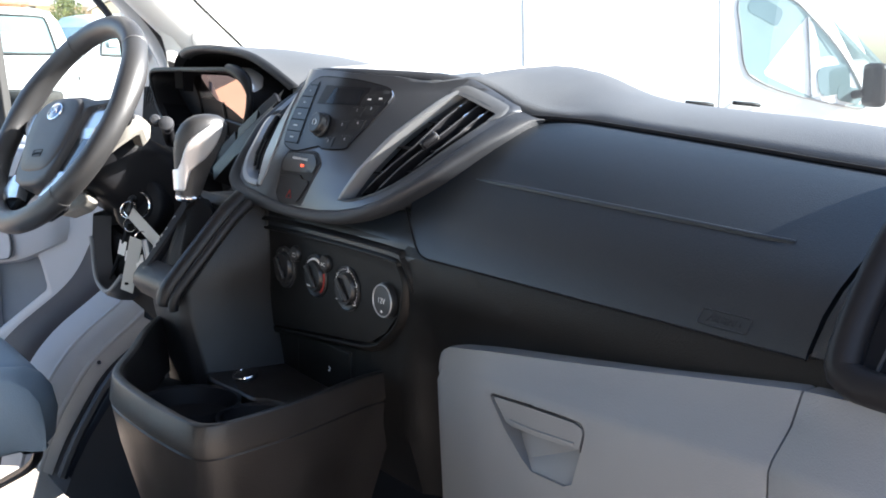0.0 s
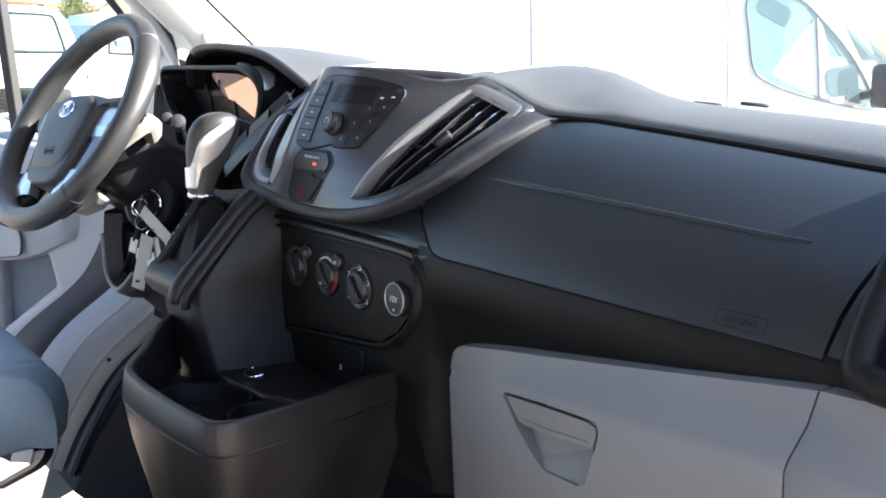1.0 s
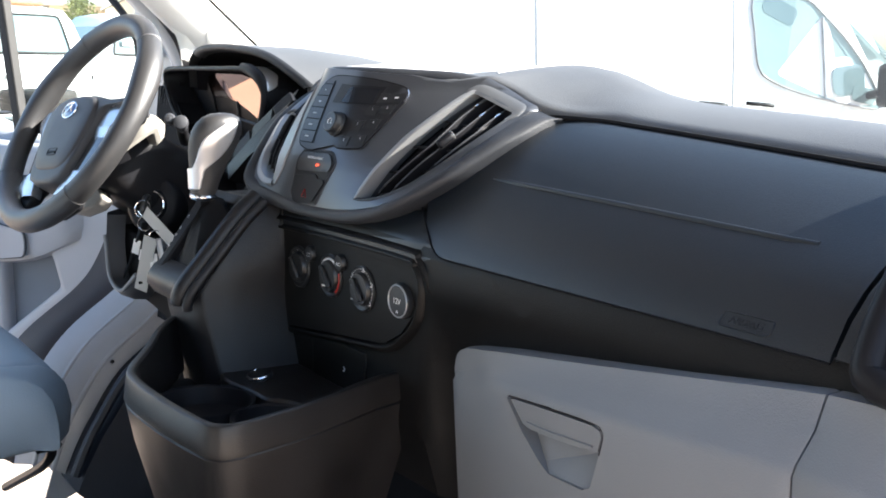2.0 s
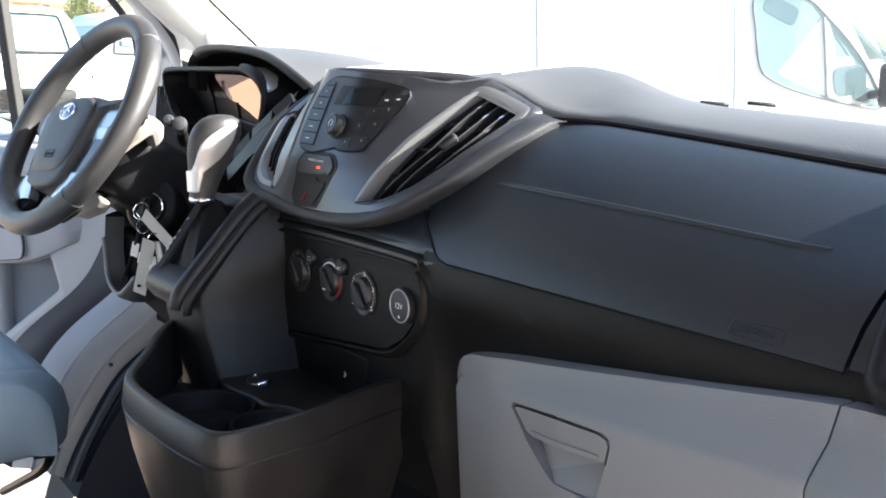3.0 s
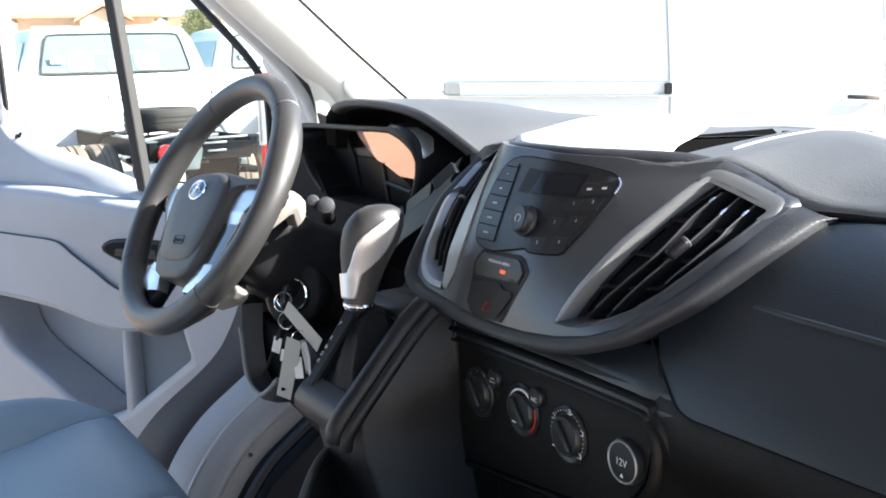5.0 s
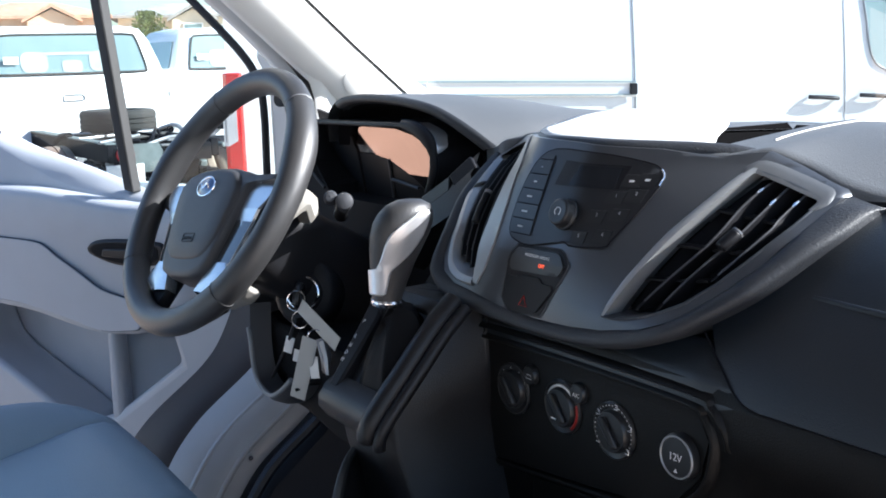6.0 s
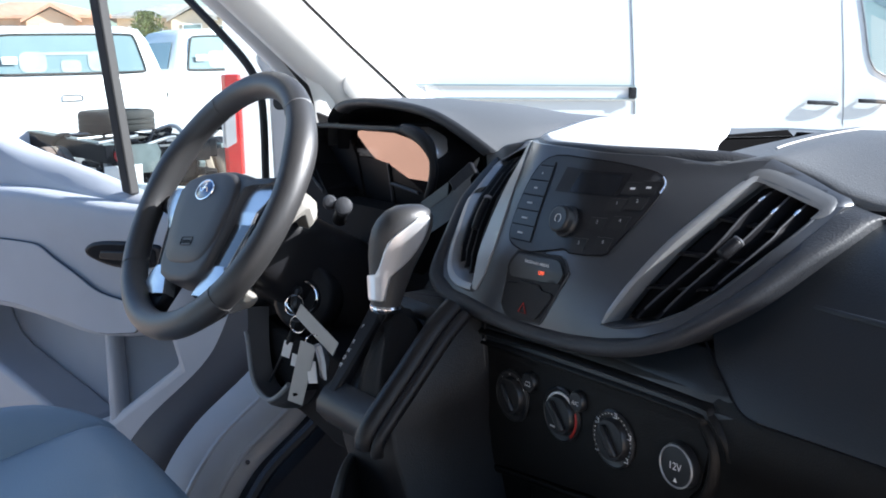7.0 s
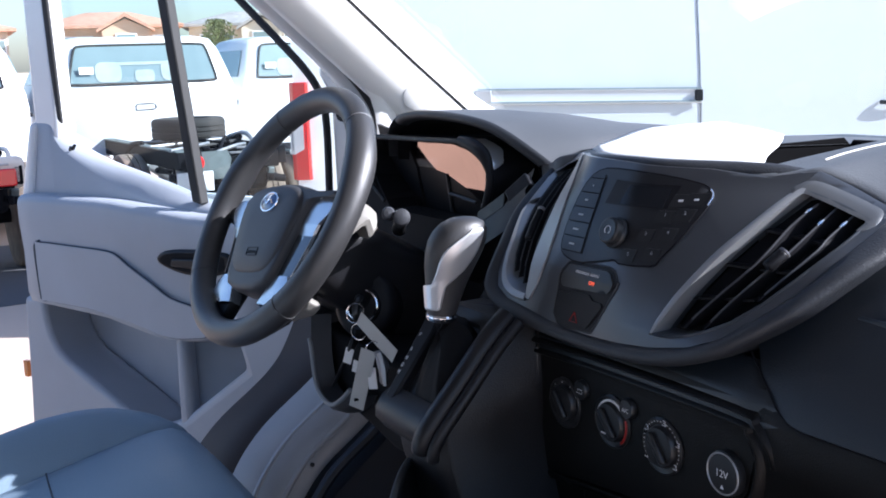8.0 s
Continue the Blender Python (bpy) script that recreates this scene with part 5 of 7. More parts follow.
ins = part("silver_insert", lever_insert(), M_INSERT, lever, "satin silver insert", angle=70)
_s = ins.modifiers.new("thick", "SOLIDIFY")
_s.thickness, _s.offset = 0.003, 0

# cup tray
tray = thing("cup_tray", "dark plastic cup tray projecting below the dashboard", "console tray")
rim = smooth_path([(0.150, 0.03, 1.120), (0.158, -0.02, 1.120), (0.176, -0.075, 1.120), (0.193, -0.1275, 1.120), (0.2045, -0.195, 1.119), (0.2055, -0.222, 1.1185), (0.198, -0.2370, 1.118), (0.178, -0.2445, 1.1175), (0.12, -0.2500, 1.117), (0.076, -0.2520, 1.117), (0.02, -0.2515, 1.117), (-0.020, -0.2470, 1.117), (-0.045, -0.2375, 1.118), (-0.065, -0.2250, 1.119), (-0.108, -0.1935, 1.122), (-0.150, -0.164, 1.128), (-0.186, -0.137, 1.130), (-0.212, -0.112, 1.131)], 5)


def tray_wall():
    c = Vector((0.04, -0.06, 0))
    secs = []
    for p in rim:
        d = Vector((p.x - c.x, p.y - c.y, 0)).normalized()
        row = []
        for o, h in ((-0.022, -0.075), (-0.0130, -0.006), (-0.0115, -0.0015), (-0.0085, 0.0004), (-0.0030, 0.0004), (-0.0006, -0.0010), (0.0008, -0.004), (0.0040, -0.030), (0.0034, -0.0320), (0.0008, -0.0325), (0.0006, -0.0345), (0.0024, -0.0360), (-0.006, -0.08), (-0.028, -0.16), (-0.055, -0.26), (-0.075, -0.40), (-0.08, -0.48)):
            row.append(p + d * o + Vector((0, 0, h)))
        secs.append(row)
    return loft(secs, False)


part("tray_body", tray_wall(), M_TRAY, tray, angle=32)
part("tray_floor", slab([p + (Vector((0.04, -0.06, p.z)) - p).normalized() * 0.017 + Vector((0, 0, 1.047 - p.z)) for p in rim[::2]], (0, 0, -0.006)), M_BLACK, tray)


def cup(x, y, r):
    c = part("cup_holder", turned([(r, 0.0), (r + 0.004, 0.022), (r + 0.008, 0.024), (r + 0.008, -0.004), (r, -0.004)], pose(x, y, 1.046), 36), M_BLACK, tray, "round cup holder well")
    part("well_floor", rod((x, y, 1.040), (x, y, 1.0475), r, r, 32), M_DEEP, c)


cup(-0.020, -0.155, 0.054)
cup(0.075, -0.115, 0.038)
part("tray_deck", slab([(p.x, p.y, 1.072) for p in smooth_path([(-0.13, 0.008, 0), (0.02, 0.008, 0), (0.115, 0.008, 0), (0.122, -0.02, 0), (0.118, -0.050, 0), (0.102, -0.062, 0), (0.075, -0.066, 0), (0.040, -0.078, 0), (0.020, -0.092, 0), (-0.02, -0.094, 0), (-0.06, -0.100, 0), (-0.095, -0.098, 0), (-0.13, -0.07, 0)], 4, True)], (0, 0, -0.035)), M_TRAY, tray, bevel=0.004)
SOCKET = Matrix.Translation((-0.054, -0.062, 1.074)) @ pose(0, 0, 0, 12, 0, 0)
ps = part("tray_socket", turned([(0.0165, 0.0), (0.0165, 0.003), (0.0150, 0.005), (0.012, 0.0055), (0.0, 0.0060)], SOCKET, 32), M_BTN, tray, "socket cap with chrome edge")
part("chrome_edge", tube([SOCKET @ Vector((0.0158 * math.cos(a), 0.0158 * math.sin(a), 0.0045)) for a in np.linspace(math.pi * 0.95, math.pi * 2.05, 22)], 0.0017, 6), M_CHROME, ps)

# ---- steering ----
W_T, W_Y = radians(32), radians(4.5)
E1 = Vector((math.cos(W_Y), math.sin(W_Y), 0))
WN = Vector((math.sin(W_Y) * math.cos(W_T), -math.cos(W_Y) * math.cos(W_T), math.sin(W_T)))
E2 = WN.cross(E1)
COLUMN = Matrix.Translation(Vector((-0.546, -0.137, 1.39)) - WN * 0.018 - E2 * 0.008) @ Matrix((E1, E2, WN)).transposed().to_4x4()
WHEEL = COLUMN @ pose(0, 0, 0, 0, 0, 8)
RIM_R = 0.176


def wp(x, y, z=0.0):
    return WHEEL @ Vector((x, y, z))


wheel = thing("steering_wheel", "black leather-grained steering wheel with silver spoke trim", "steering wheel")
_rp, _rr = [], []
for i in range(72):
    a = 2 * math.pi * i / 72
    th = 0.0183 + 0.0028 * (math.exp(-((a - 0.35) / 0.25) ** 2) + math.exp(-((a - 2.79) / 0.25) ** 2))
    _rp.append(wp(RIM_R * math.cos(a), RIM_R * math.sin(a)))
    _rr.append(th)
part("rim", tube(_rp, _rr, 16, True), M_LEATHER, wheel, angle=80)
for a in (0.78, 2.08, 3.71, 5.43):
    part("rim_joint", tube([wp((RIM_R + 0.0186 * math.cos(b)) * math.cos(a), (RIM_R + 0.0186 * math.cos(b)) * math.sin(a), 0.0186 * math.sin(b)) for b in np.linspace(0, 6.283, 20, endpoint=False)], 0.0006, 5, True), M_STEEL if a < 1 else M_LEATHER, wheel)


def hp(x, y, h):
    """A point on the hub, whose face leans back towards its foot."""
    return wp(x, y, h - 0.007 + 0.04 * (y - 0.008))


HUB = WHEEL @ Matrix.Translation((0, 0.008, -0.007)) @ pose(0, 0, 0, 2.3) @ Matrix.Translation((0, -0.008, 0))


def hub_outline(k=1.0):
    pts = [(0.0, 0.037), (0.036, 0.035), (0.062, 0.027), (0.076, 0.010), (0.0755, -0.014), (0.0705, -0.036), (0.063, -0.064), (0.047, -0.086), (0.026, -0.093), (0.0, -0.094)]
    pts += [(-x, y) for x, y in pts[-2:0:-1]]
    return [(p.x * k, p.y * k) for p in smooth_path([(x, y, 0) for x, y in pts], 3, True)]


secs = []
for k, h in ((1.03, -0.030), (1.03, 0.008), (1.0, 0.0155), (0.965, 0.0200), (0.91, 0.0222), (0.5, 0.0235), (0.02, 0.024)):
    secs.append([hp(x * k, -0.035 + (y + 0.035) * k, h) for x, y in hub_outline()])
part("hub_cushion", loft(secs), M_HUB, wheel, "grained grey airbag cushion", angle=70)
_h = [(0.0, 0.041), (0.04, 0.039), (0.075, 0.0325), (0.100, 0.0265), (0.150, 0.0250), (0.151, 0.0195), (0.108, 0.0195), (0.090, 0.016), (0.080, 0.000), (0.077, -0.02), (0.070, -0.06), (0.062, -0.090), (0.050, -0.108), (0.026, -0.116), (0.0, -0.117)]
_h = _h + [(-x, y) for x, y in _h[-2:0:-1] if x < 0.095]
part("hub_shell", loft([[wp(x * k, -0.02 + (y + 0.02) * k, h) for x, y in _h] for k, h in ((0.96, -0.04), (1.0, -0.028), (1.0, 0.000), (0.988, 0.0060), (0.965, 0.0080), (0.90, 0.0090))]), M_HUB, wheel, angle=60)
part("badge", turned([(1.0, 0), (1.0, 0.0015), (0.9, 0.0028), (0.0, 0.003)], HUB @ Matrix.Translation((0, 0.009, 0.0225)) @ Matrix.Diagonal((0.021, 0.0135, 1, 1)), 32), M_BADGE, wheel, "blue oval badge", angle=60)
part("badge_ring", tube([hp(0.021 * math.cos(a), 0.009 + 0.0135 * math.sin(a), 0.0240) for a in np.linspace(0, 6.283, 32, endpoint=False)], 0.0016, 6, True), M_CHROME, wheel)
part("badge_bar", tube([hp(x, 0.009 + 0.003 * math.sin(x * 420), 0.0258) for x in np.linspace(-0.012, 0.012, 11)], 0.0013, 5), M_CHROME, wheel)
part("label_frame", tube([hp(x, -0.063 + y, 0.0238) for x, y in rounded(0.028, 0.011, 0.002)], 0.0008, 5, True), M_BLACK, wheel)
words("airbag_word", "AIRBAG", 0.0065, HUB @ Matrix.Translation((0, -0.063, 0.0230)), M_BLACK, wheel, 0.0012)


def spoke(side):
    s = side
    out = [[wp(s * x, y, h) for x, y in ((0.055, 0.020), (0.085, 0.022), (0.125, 0.020), (0.165, 0.020), (0.168, -0.002), (0.125, -0.014), (0.090, -0.026), (0.060, -0.034))] for h in (-0.03, -0.006)]
    part("spoke", loft(out), M_BLACK, wheel, bevel=0.006, angle=30)
    upper = [((0.092, 0.0245), (0.134, 0.0225)), ((0.070, 0.012), (0.141, 0.009)), ((0.062, -0.006), (0.131, -0.006)), ((0.060, -0.018), (0.118, -0.018))]
    wedge = [((0.060, -0.018), (0.118, -0.018)), ((0.056, -0.030), (0.112, -0.031)), ((0.078, -0.050), (0.106, -0.046))]
    inlay = [((0.056, -0.030), (0.112, -0.031)), ((0.052, -0.050), (0.105, -0.055)), ((0.049, -0.078), (0.098, -0.080)), ((0.048, -0.099), (0.094, -0.094))]
    foot = [((0.058, -0.093), (0.092, -0.091)), ((0.050, -0.103), (0.101, -0.102)), ((0.043, -0.116), (0.105, -0.118)), ((0.036, -0.131), (0.072, -0.133))]

    def blade(rails, name, material, label, sink=0.0, fall=0.0):
        secs = []
        for i, ((lx, ly), (rx, ry)) in enumerate(rails):
            d = sink + fall * i
            mx, my = (lx * 0.45 + rx * 0.55), (ly * 0.45 + ry * 0.55)
            secs.append([wp(s * x, y, h - d) for x, y, h in ((lx - 0.004, ly - 0.001, -0.016), (lx, ly, -0.005), (lx + 0.003, ly, -0.0015), (mx, my, 0.001), (rx - 0.002, ry, -0.002), (rx, ry, -0.005), (rx - 0.002, ry, -0.014))])
        part(name, loft(secs, False), material, wheel, label, angle=35)

    blade(upper, "spoke_trim", M_SATIN, "bright satin spoke trim")
    blade(wedge, "trim_wedge", M_SATIN, "bright bevelled end of the trim", 0.0003, 0.0022)
    blade(inlay, "spoke_inlay", M_GLOSS, "dark gloss spoke inlay", 0.003)
    blade(foot, "lower_trim", M_SATIN, "bright satin lower trim")
    part("inlay_edge", tube([wp(s * lx, ly, -0.0020) for (lx, ly), r in inlay], 0.0013, 6), M_CHROME, wheel)
    part("inlay_edge", tube([wp(s * rx, ry, -0.0060) for q, (rx, ry) in inlay], 0.0010, 6), M_CHROME, wheel)
    low = [[wp(s * x, y, h) for x, y in ((0.030, -0.085), (0.060, -0.060), (0.092, -0.080), (0.104, -0.146), (0.062, -0.166), (0.040, -0.115))] for h in (-0.028, -0.010)]
    part("lower_spoke", loft(low), M_BLACK, wheel, bevel=0.006, angle=30)


spoke(1)
spoke(-1)
part("boss", rod(wp(0, -0.02, -0.02), wp(0, -0.02, -0.075), 0.05, 0.045, 28), M_BLACK, wheel)

col = thing("steering_column", "black column shroud with pale lower half and stalks", "steering column")


def cp(x, y, z):
    return COLUMN @ Vector((x, y - 0.02, z))


part("shroud", loft([[cp(x, y, z) for x, y in rounded(w, h, r, 5)] for w, h, r, z in ((0.10, 0.09, 0.03, -0.055), (0.135, 0.115, 0.035, -0.065), (0.150, 0.125, 0.035, -0.11), (0.155, 0.13, 0.03, -0.17), (0.16, 0.14, 0.03, -0.30))]), M_BLACK, col, angle=60)
part("upper_shroud", loft([[cp(x, y, z) for x, y in ((-w, lo), (-w, 0.052), (-w + 0.012, h - 0.008), (-w + 0.03, h), (w - 0.03, h), (w - 0.012, h - 0.006), (w, h - 0.018), (w + 0.003, lo + 0.012), (w, lo))] for w, h, lo, z in ((0.070, 0.060, -0.022, -0.046), (0.084, 0.072, -0.006, -0.054), (0.091, 0.077, 0.018, -0.062), (0.095, 0.080, 0.046, -0.075), (0.096, 0.081, 0.049, -0.079), (0.096, 0.080, 0.036, -0.0925), (0.096, 0.074, 0.046, -0.0955))]), M_SHROUD, col, "pale grey upper shroud", bevel=0.004)
part("shroud_chin", loft([[cp(x, y, z) for x, y in ((-0.05, -0.106), (0.008, -0.104), (0.052, -0.086), (0.060, -0.071), (0.036, -0.060), (-0.05, -0.06))] for z in (-0.070, -0.092)]), M_SHROUD, col, bevel=0.004)
st = part("wiper_stalk", tube([(-0.47, 0.02, 1.345), (-0.42, -0.005, 1.358), (-0.375, -0.025, 1.372)], [0.010, 0.0085, 0.009], 12), M_BLACK, col, "black wiper stalk", bevel=0)
_sm = Matrix.Translation((-0.352, -0.036, 1.379)) @ Vector((0.85, -0.42, 0.30)).to_track_quat("Z", "Y").to_matrix().to_4x4()
part("stalk_head", turned([(0.0075, -0.022), (0.0090, -0.018), (0.0100, -0.006), (0.0090, -0.003), (0.0108, -0.001), (0.0112, 0.006), (0.0098, 0.0100), (0.006, 0.0115), (0.0, 0.0118)], _sm, 24), M_HUB, st, "dark ribbed stalk head")
part("stalk_switch", turned([(0.0, -0.010), (0.006, -0.009), (0.0085, -0.005), (0.0085, 0.003), (0.006, 0.007), (0.0, 0.008)], _sm @ Matrix.Translation((-0.016, 0.007, -0.003)), 20), M_HUB, st)
part("signal_stalk", tube([(-0.62, 0.02, 1.345), (-0.69, 0.0, 1.365), (-0.74, -0.015, 1.375)], 0.010, 12), M_BLACK, col)
_im = Matrix.Translation((-0.483, -0.034, 1.243)) @ Vector((0.72, -0.66, 0.20)).to_track_quat("Z", "Y").to_matrix().to_4x4()
ign = part("ignition_lock", turned([(0.040, -0.05), (0.038, -0.012), (0.033, -0.002), (0.026, 0.0), (0.024, 0.004), (0.020, 0.005), (0.018, -0.002), (0.0, -0.002)], _im, 32), M_BLACK, col, "round black ignition lock")
part("lock_ring", tube([_im @ Vector((0.0215 * math.cos(a), 0.0215 * math.sin(a), 0.005)) for a in np.linspace(0, 6.283, 30, endpoint=False)], 0.0018, 6, True), M_CHROME, ign)
# knee cover under the column, with its open pocket
part("knee_cover", slab([(-0.652, -0.045, 1.215), (-0.639, -0.045, 1.184), (-0.624, -0.045, 1.149), (-0.616, -0.045, 1.112), (-0.594, -0.045, 1.096), (-0.553, -0.045, 1.092), (-0.464, -0.045, 1.082), (-0.382, -0.045, 1.069), (-0.24, -0.045, 1.074), (-0.24, -0.045, 1.18), (-0.40, -0.045, 1.19), (-0.56, -0.045, 1.19)], (0.0, 0.14, 0.0)), M_DEEP, col, bevel=0.006)
LIP = smooth_path([(-0.574, -0.075, 1.218), (-0.562, -0.082, 1.168), (-0.553, -0.083, 1.130), (-0.533, -0.084, 1.112), (-0.497, -0.084, 1.106), (-0.462, -0.084, 1.122), (-0.438, -0.080, 1.142)], 5)
part("pocket_panel", loft([[p + Vector(((p.x + 0.49) * g, dy, (p.z - 1.19) * g)) for p in LIP] for g, dy in ((-0.05, 0.03), (0.0, 0.0), (0.10, 0.004), (0.20, 0.022), (0.27, 0.06))], False), M_HUB, col, "dark grey panel round the open pocket", angle=70)
part("pocket_lip", tube(smooth_path([(-0.570, -0.081, 1.185), (-0.562, -0.082, 1.168), (-0.553, -0.083, 1.130), (-0.533, -0.084, 1.112), (-0.497, -0.084, 1.106), (-0.462, -0.084, 1.122), (-0.438, -0.080, 1.142)], 5), 0.0034, 8), M_GREY, col, "grey lip of the open pocket")
part("lock_housing", loft([[_im @ Vector((r * math.cos(a), r * math.sin(a) * 1.1, h)) for a in np.linspace(0, 6.283, 24, endpoint=False)] for r, h in ((0.035, -0.001), (0.042, -0.006), (0.046, -0.03), (0.05, -0.09))]), M_BLACK, col, angle=60)

# keys with paper tags
keys = thing("key_ring", "bunch of keys with white card tags in the ignition", "keys")
part("key_head", tube(smooth_path([(-0.472, -0.044, 1.256), (-0.458, -0.055, 1.254), (-0.452, -0.060, 1.240), (-0.462, -0.052, 1.232), (-0.474, -0.044, 1.238)], 4, True), 0.0055, 8, True), M_BTN, keys, "black key head")
for k, (c, r) in enumerate((((-0.449, -0.062, 1.243), 0.013), ((-0.430, -0.066, 1.222), 0.011), ((-0.388, -0.066, 1.207), 0.010))):
    mm = Matrix.Translation(c) @ pose(0, 0, 0, 70, 20 + 25 * k, 30)
    part("ring", tube([mm @ Vector((r * math.cos(a), r * math.sin(a), 0)) for a in np.linspace(0, 6.283, 24, endpoint=False)], 0.0011, 6, True), M_CHROME, keys)


def tag(p0, p1, w, name, material, thick=0.0012, side=(0.75, 0.55, 0.2)):
    p0, p1 = Vector(p0), Vector(p1)
    e = (p1 - p0).normalized()
    s = Vector(side)
    s = (s - e * s.dot(e)).normalized() * (w / 2)
    return part(name, slab([p0 - s, p1 - s, p1 + s, p0 + s], e.cross(s).normalized() * thick), material, keys, bevel=0.0006)


tag((-0.432, -0.064, 1.240), (-0.347, -0.056, 1.205), 0.019, "card_tag", M_TAG, side=(0.5, 0.3, 0.8))
t2 = tag((-0.386, -0.074, 1.208), (-0.432, -0.075, 1.118), 0.021, "card_tag", M_TAG)
part("tag_hole", rod((-0.426, -0.080, 1.131), (-0.425, -0.073, 1.132), 0.0022, n=10), M_DEEP, t2)
tag((-0.398, -0.066, 1.180), (-0.394, -0.066, 1.152), 0.013, "paper_tag", M_PAPER)
tag((-0.462, -0.066, 1.192), (-0.476, -0.066, 1.168), 0.012, "paper_tag", M_PAPER)
tag((-0.447, -0.064, 1.178), (-0.455, -0.064, 1.160), 0.009, "paper_tag", M_PAPER)
part("key_blade", tube([(-0.440, -0.062, 1.225), (-0.452, -0.063, 1.205), (-0.485, -0.064, 1.168), (-0.536, -0.064, 1.118)], [0.008, 0.007, 0.0045, 0.0022], 8, flat=0.6), M_BTN, keys, "black remote key")
for k in range(3):
    part("spare_key", tube([(-0.385 + 0.006 * k, -0.060 - 0.003 * k, 1.205), (-0.372 + 0.004 * k, -0.060 - 0.003 * k, 1.185), (-0.380 + 0.010 * k, -0.060 - 0.003 * k, 1.165)], [0.007, 0.0075, 0.004], 8, flat=0.3), M_STEEL, keys, "worn steel key")

# ---- driver door, wide open ----
D_A = radians(64)
D_U = Vector((-math.sin(D_A), -math.cos(D_A), 0))
D_M = Vector((math.cos(D_A), -math.sin(D_A), 0))
D_H = Vector((-0.93, 0.20, 0))


def dp(u, z, off=0.05):
    return D_H + D_U * u + D_M * off + Vector((0, 0, z))


def dslab(pts, off, thick):
    return slab([dp(u, z, off) for u, z in pts], D_M * -thick)


door = thing("driver_door", "white van door with grey trim, standing wide open", "van door")
skin = [(0.0, 0.62), (0.0, 1.30), (1.06, 1.32), (1.06, 0.60), (0.95, 0.50), (0.1, 0.50)]
part("outer_skin", dslab(skin, -0.060, 0.02), M_WHITE, door, bevel=0.006)
part("door_edge", dslab([(0.985, 0.52), (0.985, 1.20), (0.975, 1.30), (0.935, 1.46), (0.955, 1.47), (1.012, 1.30), (1.030, 1.00), (1.050, 0.74), (1.060, 0.52)], 0.046, 0.12), M_WHITE, door, "white painted door edge", bevel=0.012, seg=3)
# trim panel with its pocket
low = smooth_path([(0.10, 1.30, 0), (0.105, 1.12, 0), (0.16, 1.045, 0), (0.30, 0.925, 0), (0.46, 0.775, 0), (0.60, 0.70, 0)], 4)
part("trim_back", dslab([(p.x, p.y) for p in low] + [(1.045, 0.68), (1.03, 1.10), (1.01, 1.285), (0.40, 1.277)], -0.0575, 0.002), M_DOOR, door)
pocket = [(0.956, 1.047), (0.83, 1.044), (0.71, 1.036), (0.60, 1.022), (0.511, 1.005), (0.488, 0.965), (0.490, 0.855), (0.60, 0.800), (0.71, 0.840), (0.82, 0.882), (0.91, 0.928), (0.948, 0.985)]
part("lower_rail", dslab([(1.036, 0.68), (1.020, 0.86), (1.008, 1.06), (0.935, 1.060), (0.930, 1.010), (0.920, 0.975), (0.900, 0.945), (0.865, 0.920), (0.82, 0.900), (0.71, 0.852), (0.60, 0.800), (0.55, 0.70)], 0.07, 0.125), M_DOOR, door, "grey pocket rail", bevel=0.012, seg=4)
part("front_web", dslab([(0.065, 1.13), (0.115, 1.035), (0.262, 0.905), (0.42, 0.755), (0.52, 0.66), (0.60, 0.796), (0.495, 0.840), (0.300, 0.975), (0.318, 1.03), (0.36, 1.10), (0.12, 1.20)], 0.062, 0.120), M_DOOR, door, bevel=0.022, seg=4)
part("speaker_grille", dslab([(0.490, 1.020), (0.40, 1.036), (0.335, 1.045), (0.295, 1.030), (0.285, 1.000), (0.296, 0.968), (0.34, 0.935), (0.40, 0.893), (0.49, 0.837)], 0.030, 0.06), M_GRILLE, door, "fine dark speaker grille", bevel=0.01)
part("web_post", dslab([(0.474, 1.030), (0.506, 1.030), (0.512, 0.81), (0.470, 0.81)], 0.058, 0.110), M_DOOR, door, bevel=0.015, seg=4)
part("pocket_back", dslab(pocket, -0.054, 0.003), M_DOOR, door)


def door_bulge():
    secs = []
    for u in np.linspace(0.14, 1.02, 20):
        zt = lerp(u, [0.14, 0.40, 0.67, 0.95, 1.02], [1.285, 1.278, 1.300, 1.302, 1.295])
        zb = lerp(u, [0.14, 0.35, 0.44, 0.53, 0.71, 0.96, 1.02], [1.12, 1.03, 1.012, 1.008, 1.036, 1.046, 1.05])
        k = 1.0 if 0.2 < u < 0.98 else 0.5
        secs.append([dp(u, zt - 0.01, -0.03), dp(u, zt + 0.003, -0.02), dp(u, zt + 0.005, 0.056 * k), dp(u, zt + 0.003, 0.072 * k), dp(u, zt - 0.004, 0.080 * k), dp(u, zt - 0.014, 0.083 * k), dp(u, zt - 0.06, 0.083 * k), dp(u, (zt + zb) / 2, 0.078 * k), dp(u, zb + 0.03, 0.078 * k), dp(u, zb + 0.006, 0.070 * k), dp(u, zb, 0.05 * k), dp(u, zb + 0.01, -0.03)])
    return loft(secs)


